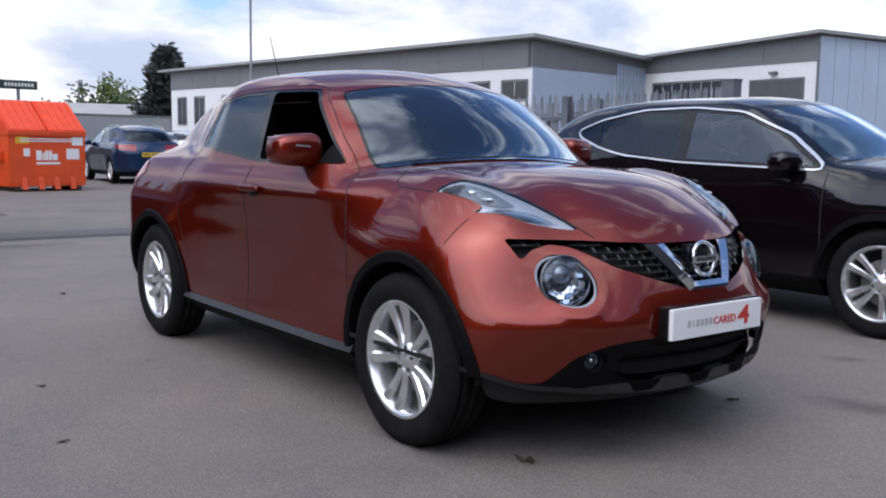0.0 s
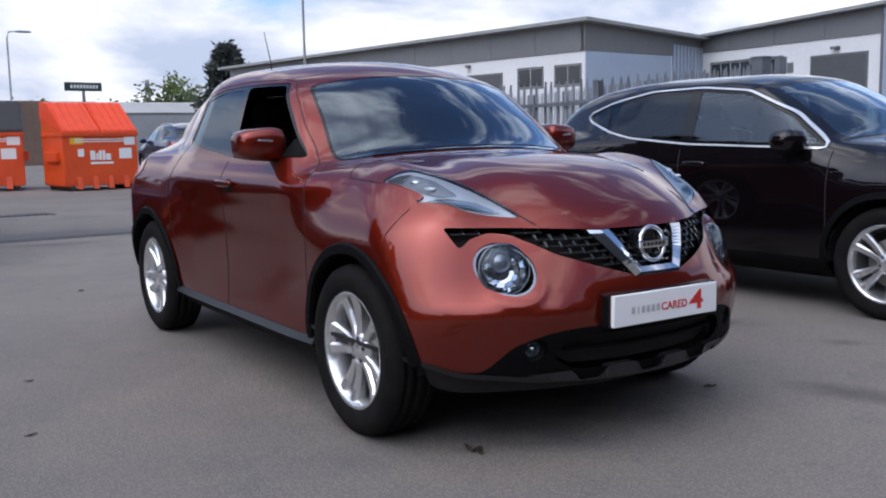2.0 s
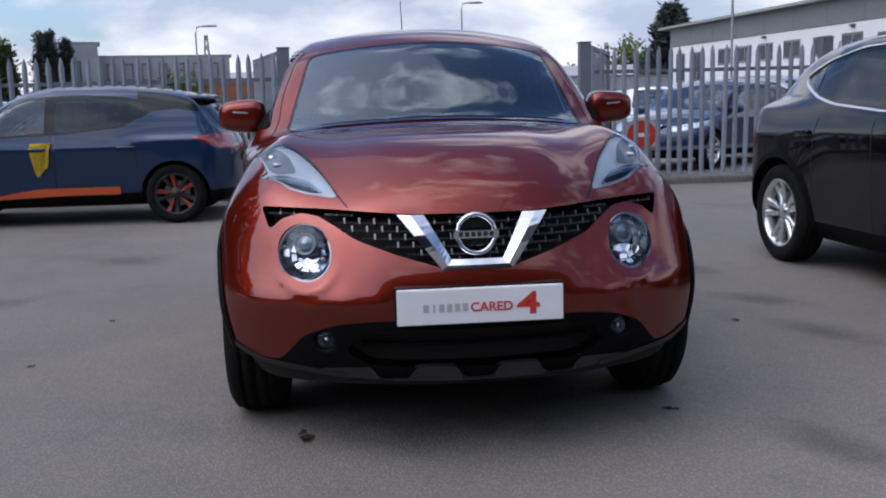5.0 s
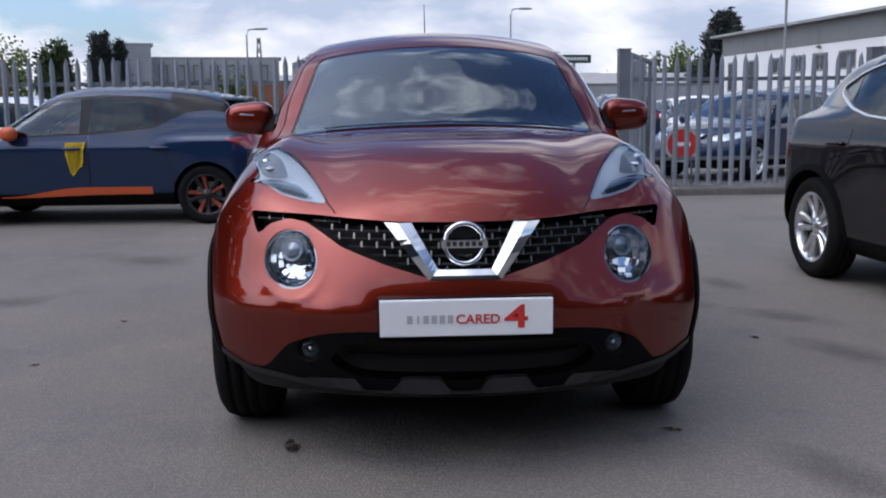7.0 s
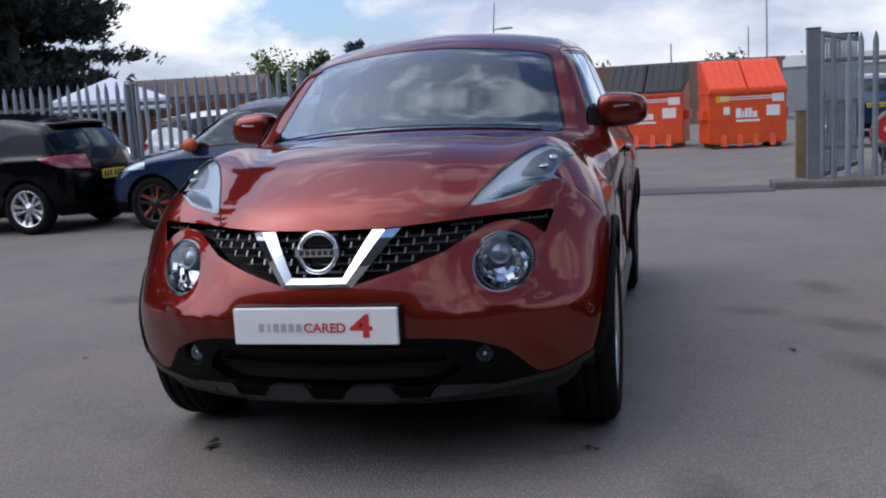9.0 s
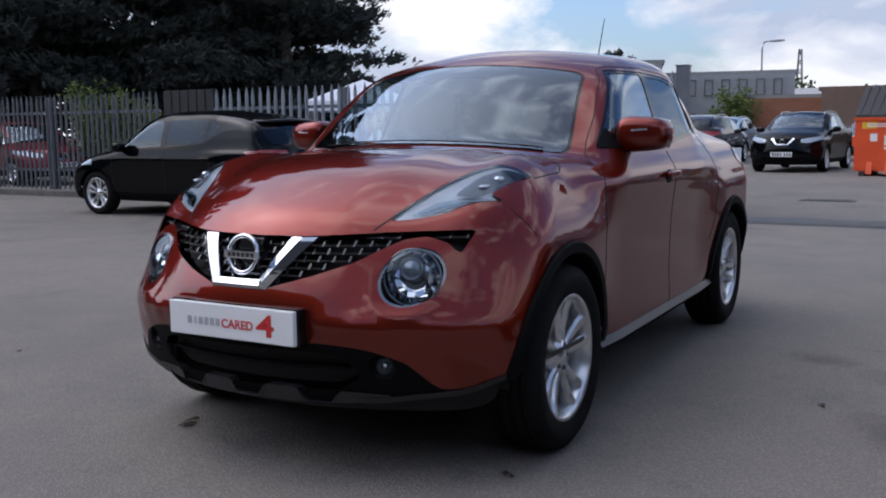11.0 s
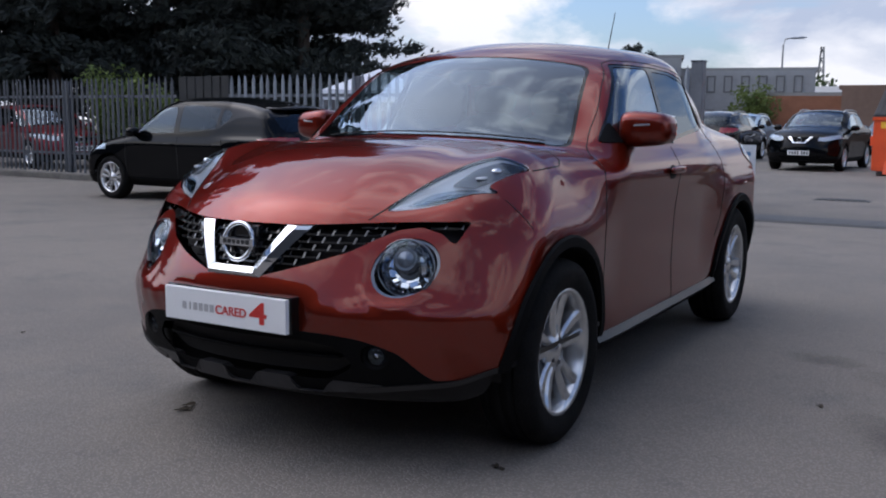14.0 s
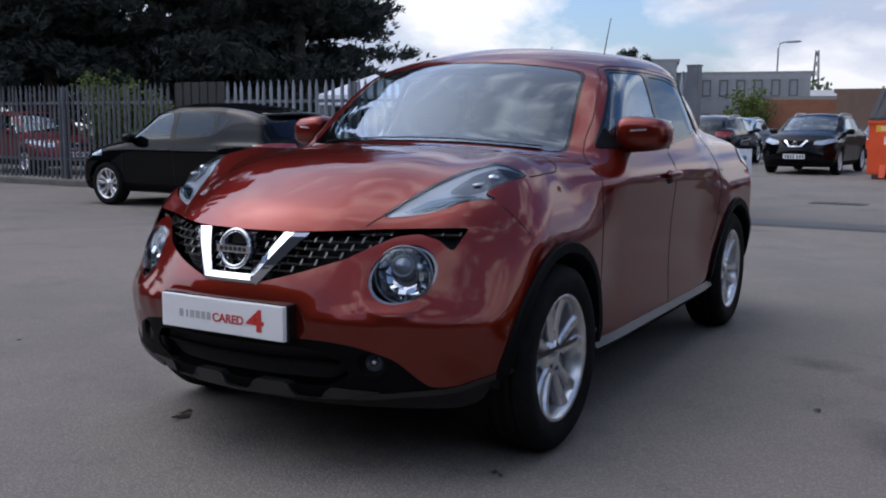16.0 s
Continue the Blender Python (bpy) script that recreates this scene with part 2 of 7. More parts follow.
def prism(bm, poly, lo, hi, axis="Y", m=None):
    """A flat outline pushed along an axis: outline in the two other axes, in order."""
    def at(p, a):
        q = {"Y": (p[0], a, p[1]), "X": (a, p[0], p[1]), "Z": (p[0], p[1], a)}[axis]
        return m @ Vector(q) if m is not None else q
    u, v = [bm.verts.new(at(p, lo)) for p in poly], [bm.verts.new(at(p, hi)) for p in poly]
    bm.faces.new(u[::-1]), bm.faces.new(v)
    for i in range(len(poly)):
        j = (i + 1) % len(poly)
        bm.faces.new((u[i], u[j], v[j], v[i]))


def strip(name, a, b, mat, parent, depth, label="", smooth=True, closed=False):
    """A solid band between two rows of points; depth is the vector (or rows of vectors) to its back."""
    a, b = np.asarray(a, float), np.asarray(b, float)
    d = np.broadcast_to(np.asarray(depth, float), a.shape)
    n = len(a)
    verts = np.concatenate([a, b, a + d, b + d])
    faces = []
    for i in range(n if closed else n - 1):
        j = (i + 1) % n
        faces += [(i, j, n + j, n + i), (2 * n + j, 2 * n + i, 3 * n + i, 3 * n + j), (j, i, 2 * n + i, 2 * n + j), (n + i, n + j, 3 * n + j, 3 * n + i)]
    if not closed:
        faces += [(0, n, 3 * n, 2 * n), (2 * n - 1, n - 1, 3 * n - 1, 4 * n - 1)]
    bm = bmesh.new()
    vs = [bm.verts.new(v) for v in verts.tolist()]
    for f in faces:
        bm.faces.new([vs[k] for k in f])
    return part(name, bm, mat, parent, label)


def curve(xs, ys):
    """A smooth curve through a few points that never overshoots."""
    xs, ys = np.asarray(xs, float), np.asarray(ys, float)
    h, d = np.diff(xs), np.diff(ys) / np.diff(xs)
    m = np.concatenate([[d[0]], np.where(d[1:] * d[:-1] > 0, 2 * d[1:] * d[:-1] / np.where(d[1:] + d[:-1] == 0, 1, d[1:] + d[:-1]), 0), [d[-1]]])

    def f(x):
        x = np.clip(x, xs[0], xs[-1])
        i = np.clip(np.searchsorted(xs, x) - 1, 0, len(h) - 1)
        t = (x - xs[i]) / h[i]
        return (ys[i] * (1 + 2 * t) * (1 - t) ** 2 + h[i] * m[i] * t * (1 - t) ** 2 + ys[i + 1] * t * t * (3 - 2 * t) + h[i] * m[i + 1] * t * t * (t - 1))
    return f


def ease(x, a, b):
    t = np.clip((x - a) / (b - a), 0, 1)
    return t * t * (3 - 2 * t)


def smax(a, b, k):
    h = np.maximum(k - np.abs(a - b), 0) / k
    return np.maximum(a, b) + h * h * k * 0.25


def smin(a, b, k):
    return -smax(-a, -b, k)


def inside(poly, u, v):
    """Signed distance to a closed outline: above 0 inside."""
    p = np.asarray(poly, float)
    best, odd = np.full(np.shape(u), 1e9), np.zeros(np.shape(u), bool)
    for (ax, ay), (bx, by) in zip(p, np.roll(p, -1, 0)):
        ex, ey = bx - ax, by - ay
        t = np.clip(((u - ax) * ex + (v - ay) * ey) / (ex * ex + ey * ey), 0, 1)
        best = np.minimum(best, np.hypot(u - ax - t * ex, v - ay - t * ey))
        if ey:
            odd ^= ((ay > v) != (by > v)) & (u < ax + (v - ay) * ex / ey)
    return np.where(odd, best, -best)


def rounded(poly, r=0.025):
    """An outline with its corners rounded off over about r."""
    p = np.asarray(poly, float)
    rows = []
    for a, b, c in zip(np.roll(p, 1, 0), p, np.roll(p, -1, 0)):
        u, v = a - b, c - b
        lu, lv = np.linalg.norm(u), np.linalg.norm(v)
        s, e = b + u * min(r / lu, 0.45), b + v * min(r / lv, 0.45)
        for t in (0.0, 0.25, 0.5, 0.75, 1.0):
            rows.append(s * (1 - t) ** 2 + 2 * b * t * (1 - t) + e * t * t)
    return np.array(rows)


# ---- cars: a smooth solid from its profile, plan and sections, cut into panels ----
class Body:
    def __init__(self, s):
        self.s = s

    def field(self, x, y, z):
        s, a = self.s, np.abs(y)
        xe = x + s["sweep"](x) * a * a
        e = 0.01
        slope = (s["top"](xe + e) - s["top"](xe - e)) / (2 * e)
        top = (z - s["top"](xe) + s["crown"](x) * a * a) / np.sqrt(1 + slope * slope)
        wf, wr = ease(x, *s["front_blend"]), ease(-x, *s["rear_blend"])
        w = s["mid"](z) * (1 - wf - wr) + s["fender"](z) * wf + s["haunch"](z) * wr
        if "taper" in s:                       # the cabin narrows behind the rear door
            t0, k0 = s["taper"]
            w = w - k0 * np.maximum(-x - t0, 0) ** 1.4 * ease(z, 1.05, 1.16)
        side = (a - w) * 0.93
        top = top + s.get("step", 0.0) * ease(a, 0.26, 0.46) * ease(x, 0.95, 1.15)
        top = top - s.get("crest", 0.0) * np.exp(-((a - 0.66) / 0.13) ** 2) * ease(x, 0.95, 1.25) * (1 - ease(x, 1.62, 1.85))
        bump = sum(h * np.exp(-((a - by) ** 2 + (z - bz) ** 2) / (r * r)) for by, bz, r, h in s["bumps"])
        if "ring" in s:
            ry, rz, rr, rw, rh = s["ring"]
            bump = bump + rh * np.exp(-((np.hypot(a - ry, z - rz) - rr) / rw) ** 2)
        nose = (x - (s["nose"](z) - s["round"] * a * a - s["corner"](z) * a ** 6 + bump)) * 0.85
        tail = (s["tail"](z) + 0.20 * a * a + 0.35 * a ** 6 - x) * 0.85
        f = smax(top, side, s["shoulder"])
        f = smax(smax(f, nose, s["edge"]), tail, 0.10)
        return smax(f, s["floor"] - z, 0.05)

    def grad(self, p):
        e = 0.004
        x, y, z = p.T
        f = self.field
        g = np.stack([f(x + e, y, z) - f(x - e, y, z), f(x, y + e, z) - f(x, y - e, z), f(x, y, z + e) - f(x, y, z - e)], 1) / (2 * e)
        return g

    def shell(self, step):
        """The half with y > 0, as (points, normals, triangles)."""
        s = self.s
        xs = np.arange(s["tail_x"] - 0.1, s["nose_x"] + 0.1, step)
        ys = np.arange(-2.0 * step, 1.0, step)
        zs = np.arange(s["floor"] - 0.08, s["height"] + 0.1, step)
        v = self.field(*np.meshgrid(xs, ys, zs, indexing="ij"))
        neg = v < 0
        c = np.zeros(tuple(n - 1 for n in v.shape), int)
        for i in (0, 1):
            for j in (0, 1):
                for k in (0, 1):
                    c += neg[i:i + c.shape[0], j:j + c.shape[1], k:k + c.shape[2]]
        on = (c > 0) & (c < 8)
        idx = np.full(c.shape, -1)
        idx[on] = np.arange(on.sum())
        cell = np.argwhere(on)
        p = np.stack([xs[0], ys[0], zs[0]]) + (cell + 0.5) * step
        for _ in range(4):
            g = self.grad(p)
            f = self.field(*p.T)
            mv = g * (f / np.maximum((g * g).sum(1), 0.05))[:, None]
            ln = np.linalg.norm(mv, axis=1, keepdims=True)
            p = p - mv * np.minimum(1, step / np.maximum(ln, 1e-9))
        quads = []
        for ax in range(3):
            lo, hi = [slice(None)] * 3, [slice(None)] * 3
            lo[ax], hi[ax] = slice(0, -1), slice(1, None)
            flip = neg[tuple(lo)] != neg[tuple(hi)]
            e = np.argwhere(flip)
            b, c2 = [(1, 2), (2, 0), (0, 1)][ax]
            ok = (e[:, b] > 0) & (e[:, c2] > 0) & (e[:, b] < v.shape[b] - 1) & (e[:, c2] < v.shape[c2] - 1)
            e = e[ok]
            q = []
            for db, dc in ((1, 1), (0, 1), (0, 0), (1, 0)):
                o = e.copy()
                o[:, b] -= db
                o[:, c2] -= dc
                q.append(idx[tuple(o.T)])
            q = np.stack(q, 1)
            inner = neg[tuple(e.T)]
            q[~inner] = q[~inner][:, ::-1]
            quads.append(q)
        q = np.concatenate(quads)
        t = np.concatenate([q[:, [0, 1, 2]], q[:, [0, 2, 3]]])
        n = self.grad(p)
        n /= np.maximum(np.linalg.norm(n, axis=1, keepdims=True), 1e-9)
        return cut((p, n, t), p[:, 1])[0]

    def hit(self, axis, u, v, far, near):
        """Where lines along an axis first meet the body, from far to near."""
        u, v = np.asarray(u, float), np.asarray(v, float)
        a, b = np.full(u.shape, float(far)), np.full(u.shape, float(near))

        def val(w):
            return self.field(*{"x": (w, u, v), "y": (u, w, v), "z": (u, v, w)}[axis])
        # march to the first crossing, then halve
        steps = np.linspace(far, near, 60)
        found = np.zeros(u.shape, bool)
        for w0, w1 in zip(steps, steps[1:]):
            inn = (val(np.full(u.shape, w1)) < 0) & ~found
            a, b = np.where(inn, w0, a), np.where(inn, w1, b)
            found |= inn
        for _ in range(22):
            m = (a + b) / 2
            i = val(m) < 0
            a, b = np.where(i, a, m), np.where(i, m, b)
        return (a + b) / 2

    def front(self, y, z, out=0.0):
        y, z = np.broadcast_arrays(np.asarray(y, float), np.asarray(z, float))
        return np.stack([self.hit("x", y, z, self.s["nose_x"] + 0.2, 0.9) + out, y, z], -1)

    def side(self, x, z, out=0.0):
        x, z = np.broadcast_arrays(np.asarray(x, float), np.asarray(z, float))
        return np.stack([x, self.hit("y", x, z, 1.1, 0.2) + out, z], -1)

    def above(self, x, y, out=0.0):
        x, y = np.broadcast_arrays(np.asarray(x, float), np.asarray(y, float))
        return np.stack([x, y, self.hit("z", x, y, self.s["height"] + 0.2, 0.3) + out], -1)


def cut(mesh, d):
    """Parts a triangle mesh along d = 0: the side above 0, and the rest."""
    p, n, t = mesh
    s = d > 0
    k = s[t].sum(1)
    new_p, new_n, count = [p], [n], len(p)
    pos, neg = [t[k == 3]], [t[k == 0]]
    for want, kk in ((True, 1), (False, 2)):
        m = t[k == kk]
        if not len(m):
            continue
        lone = np.argmax(s[m] == want, 1)
        r = np.arange(len(m))
        a, b, c = m[r, lone], m[r, (lone + 1) % 3], m[r, (lone + 2) % 3]
        ids = []
        for o in (b, c):
            f = (d[a] / (d[a] - d[o]))[:, None]
            new_p.append(p[a] * (1 - f) + p[o] * f)
            nn = n[a] * (1 - f) + n[o] * f
            new_n.append(nn / np.linalg.norm(nn, axis=1, keepdims=True))
            ids.append(count + r)
            count += len(r)
        one = np.stack([a, ids[0], ids[1]], 1)
        two = np.concatenate([np.stack([ids[0], b, c], 1), np.stack([ids[0], c, ids[1]], 1)])
        (pos if want else neg).append(one)
        (neg if want else pos).append(two)
    p, n = np.concatenate(new_p), np.concatenate(new_n)

    def tidy(tt):
        tt = np.concatenate(tt)
        used, inv = np.unique(tt, return_inverse=True)
        return p[used], n[used], inv.reshape(-1, 3)
    return tidy(pos), tidy(neg)


def flip(mesh):
    p, n, t = mesh
    k = np.array([1, -1, 1])
    return p * k, n * k, t[:, ::-1]


def join(a, b):
    return np.concatenate([a[0], b[0]]), np.concatenate([a[1], b[1]]), np.concatenate([a[2], b[2] + len(a[0])])


def shift(mesh, out):
    return mesh[0] + mesh[1] * out, mesh[1], mesh[2]


def skin(name, mesh, mat, parent, label="", out=0.0):
    if not len(mesh[2]):
        return None
    m = shift(mesh, out) if out else mesh
    return mesh_object(name, m[0], m[2], mat, parent, label, normals=m[1])


def both(name, mesh, mat, parent, label="", out=0.0):
    return [skin(name, m, mat, parent, label, out) for m in (mesh, flip(mesh))]


def seam(name, rows, parent, width=0.005, mat=None):
    """A narrow dark gap along a row of points (each with its outward normal), on both sides of the car."""
    p, n = rows
    d = np.gradient(p, axis=0)
    sd = np.cross(d, n)
    sd /= np.maximum(np.linalg.norm(sd, axis=1, keepdims=True), 1e-9)
    for k in (1, -1):
        w = np.array([1, k, 1])
        strip(name, (p + n * 0.0012 + sd * width / 2) * w, (p + n * 0.0012 - sd * width / 2) * w, mat or GAP, parent, -n * w * 0.004)


def wheel(parent, x, y, r, rim_r, width, spokes, rim_mat, out, accent=None):
    """A wheel whose outer face looks towards out (+1 or -1 along y)."""
    w = new("wheel")
    w.parent = parent
    w.matrix_basis = pose(x, y, r, 0, 0, 0 if out > 0 else 180)
    h = width / 2
    bm = bmesh.new()
    lathe(bm, [(rim_r - 0.012, -h * 0.8), (rim_r + 0.004, -h * 0.92), (rim_r + 0.05, -h), (r - 0.035, -h * 0.98), (r - 0.008, -h * 0.80), (r, -h * 0.55), (r, -0.052),
               (r - 0.008, -0.050), (r - 0.008, -0.042), (r, -0.040), (r, -0.006), (r - 0.008, -0.004), (r - 0.008, 0.004), (r, 0.006), (r, 0.040), (r - 0.008, 0.042), (r - 0.008, 0.050), (r, 0.052),
               (r, h * 0.55), (r - 0.008, h * 0.80), (r - 0.035, h * 0.98), (rim_r + 0.05, h), (rim_r + 0.004, h * 0.92), (rim_r - 0.012, h * 0.8)], 56)
    part("tyre", bm, RUBBER, w, "black rubber tyre", True)
    bm = bmesh.new()
    lathe(bm, [(rim_r - 0.03, -h * 0.8), (rim_r - 0.028, h * 0.55), (rim_r - 0.02, h * 0.72), (rim_r - 0.014, h * 0.86), (rim_r, h * 0.90), (rim_r + 0.003, h * 0.84)], 56)
    rim = part("rim", bm, rim_mat, w, "", True)
    bm = bmesh.new()
    lathe(bm, [(0.001, h * 0.05), (rim_r * 0.62, h * 0.05), (rim_r * 0.62, -h * 0.05)], 40)
    part("brake_disc", bm, STEEL_DISC, w, "grey steel brake disc")
    bm = bmesh.new()
    lathe(bm, [(rim_r - 0.03, -h * 0.6), (0.001, -h * 0.6)], 40)
    part("wheel_back", bm, GAP, w)
    for k in range(spokes):
        for sg in ((-1, 1) if spokes == 5 else (0,)):
            bm = bmesh.new()
            rows = []
            ri, ro = 0.045, rim_r - 0.016
            for f in (0.0, 0.3, 0.7, 1.0):
                rad = ri + (ro - ri) * f
                wide = (0.0140 + 0.0130 * f) if spokes == 5 else 0.030 - 0.006 * f
                off = sg * (0.013 + 0.034 * f)
                y1 = h * (0.62 + 0.16 * f) - 0.012 * math.sin(math.pi * f)
                rows.append([bm.verts.new(q) for q in ((off - wide, y1 - 0.010, rad), (off - wide * 0.6, y1, rad), (off + wide * 0.6, y1, rad), (off + wide, y1 - 0.010, rad), (off + wide, y1 - 0.035, rad), (off - wide, y1 - 0.035, rad))])
            for u, v in zip(rows, rows[1:]):
                for i in range(6):
                    bm.faces.new((u[i], u[(i + 1) % 6], v[(i + 1) % 6], v[i]))
            bm.faces.new(rows[0])
            bm.faces.new(rows[-1][::-1])
            bmesh.ops.transform(bm, matrix=Matrix.Rotation(2 * math.pi * k / spokes, 4, "Y"), verts=bm.verts)
            part("spoke", bm, accent if (accent and k % 1 == 0 and sg <= 0) else rim_mat, rim)
    bm = bmesh.new()
    lathe(bm, [(0.001, h * 0.70), (0.026, h * 0.69), (0.030, h * 0.66), (0.062, h * 0.60), (0.070, h * 0.45), (0.070, h * 0.1)], 32)
    part("hub_cap", bm, rim_mat, w, "", True)
    for k in range(5):
        bm = bmesh.new()
        lathe(bm, [(0.001, h * 0.66), (0.008, h * 0.66), (0.010, h * 0.60), (0.010, h * 0.45)], 6, m=Matrix.Rotation(2 * math.pi * (k + 0.5) / 5, 4, "Y") @ Matrix.Translation((0.045, 0, 0)))
        part("wheel_nut", bm, DARK_ALLOY, w)
    return w

# ---- the copper red crossover ----
CROSS = dict(
    top=curve([-2.1, -1.95, -1.75, -1.62, -1.45, -1.1, -0.7, -0.35, 0.0, 0.2, 0.405, 0.65, 0.90, 0.97, 1.1, 1.3, 1.5, 1.65, 1.8, 1.9, 1.97, 2.1],
              [0.70, 0.92, 1.11, 1.235, 1.345, 1.465, 1.535, 1.557, 1.545, 1.515, 1.455, 1.303, 1.115, 1.085, 1.08, 1.072, 1.05, 1.015, 0.945, 0.885, 0.822, 0.60]),
    crown=curve([-2, 0.3, 0.9, 1.2, 2.0], [0.17, 0.17, 0.09, 0.05, 0.05]),
    sweep=curve([-2, -1.6, -1.2, 0.0, 0.9, 1.3, 2.0], [-0.25, -0.2, 0.0, 0.25, 0.36, 0.58, 0.62]),
    mid=curve([0.18, 0.26, 0.32, 0.5, 0.72, 0.86, 0.94, 0.975, 1.05, 1.2, 1.41, 1.56], [0.70, 0.79, 0.836, 0.830, 0.836, 0.850, 0.859, 0.848, 0.808, 0.752, 0.668, 0.585]),
    fender=curve([0.18, 0.27, 0.4, 0.6, 0.75, 0.84, 0.92, 1.0, 1.08, 1.4], [0.70, 0.785, 0.842, 0.861, 0.858, 0.833, 0.792, 0.738, 0.66, 0.5]),
    haunch=curve([0.18, 0.27, 0.4, 0.6, 0.8, 0.92, 1.0, 1.06, 1.10, 1.15, 1.21, 1.4, 1.56], [0.70, 0.79, 0.85, 0.875, 0.874, 0.852, 0.818, 0.775, 0.728, 0.690, 0.662, 0.560, 0.48]),
    front_blend=(0.62, 1.15), rear_blend=(0.55, 1.10),
    nose=curve([0.15, 0.25, 0.36, 0.46, 0.56, 0.63, 0.69, 0.75, 0.82, 0.95], [1.92, 1.985, 2.027, 2.052, 2.061, 2.054, 2.034, 2.007, 1.972, 1.90]),
    round=0.40, corner=curve([0.2, 0.45, 0.65, 0.82, 1.0], [0.24, 0.27, 0.34, 0.44, 0.5]),
    bumps=[(0.555, 0.692, 0.15, 0.016), (0.33, 0.532, 0.050, 0.012), (0.42, 0.530, 0.050, 0.013), (0.51, 0.522, 0.050, 0.010)], ring=(0.552, 0.690, 0.111, 0.018, 0.014), taper=(0.95, 0.26),
    tail=curve([0.2, 0.4, 0.8, 1.0, 1.2, 1.5], [-1.90, -2.0, -2.02, -1.95, -1.74, -1.50]),
    step=0.010, crest=0.036, shoulder=0.085, edge=0.055, floor=0.20, height=1.56, nose_x=2.1, tail_x=-2.05)


def smoothed(f, reach):
    """The same curve with its small kinks averaged out."""
    taps, weights = np.linspace(-1, 1, 9) * reach, np.array([1, 3, 6, 8, 9, 8, 6, 3, 1]) / 45
    xs = np.linspace(-2.4, 2.4, 6001)
    ys = sum(wt * f(xs + d) for d, wt in zip(taps, weights))
    return lambda x: np.interp(x, xs, ys)


for key, reach in (("top", 0.075), ("sweep", 0.15), ("crown", 0.2), ("nose", 0.04), ("corner", 0.06), ("mid", 0.014), ("fender", 0.03)):
    CROSS[key] = smoothed(CROSS[key], reach)


def superblob(bm, mid, size, power=2.6, n=28, rows=16, shear=0.0):
    """A rounded, slightly boxy solid."""
    def sp(c, e):
        return math.copysign(abs(c) ** e, c)
    e = 2 / power
    ring = []
    for i in range(1, rows):
        th = math.pi * i / rows - math.pi / 2
        ring.append([bm.verts.new((mid[0] + size[0] * sp(math.cos(th), e) * sp(math.cos(2 * math.pi * j / n), e) + shear * size[1] * sp(math.cos(th), e) * sp(math.sin(2 * math.pi * j / n), e),
                                   mid[1] + size[1] * sp(math.cos(th), e) * sp(math.sin(2 * math.pi * j / n), e), mid[2] + size[2] * sp(math.sin(th), e))) for j in range(n)])
    a, b = bm.verts.new((mid[0], mid[1], mid[2] - size[2])), bm.verts.new((mid[0], mid[1], mid[2] + size[2]))
    for u, v in zip(ring, ring[1:]):
        for j in range(n):
            bm.faces.new((u[j], u[(j + 1) % n], v[(j + 1) % n], v[j]))
    for j in range(n):
        bm.faces.new((a, ring[0][(j + 1) % n], ring[0][j]))
        bm.faces.new((b, ring[-1][j], ring[-1][(j + 1) % n]))


LAMP_OUTLINE = [(1.790, 0.432), (1.68, 0.472), (1.575, 0.520), (1.46, 0.580), (1.374, 0.640), (1.312, 0.733), (1.42, 0.714), (1.550, 0.680), (1.525, 0.728), (1.678, 0.600)]
POD_OUTLINE = [(1.610, 0.572), (1.49, 0.607), (1.405, 0.655), (1.325, 0.728), (1.42, 0.708), (1.54, 0.674), (1.588, 0.640)]


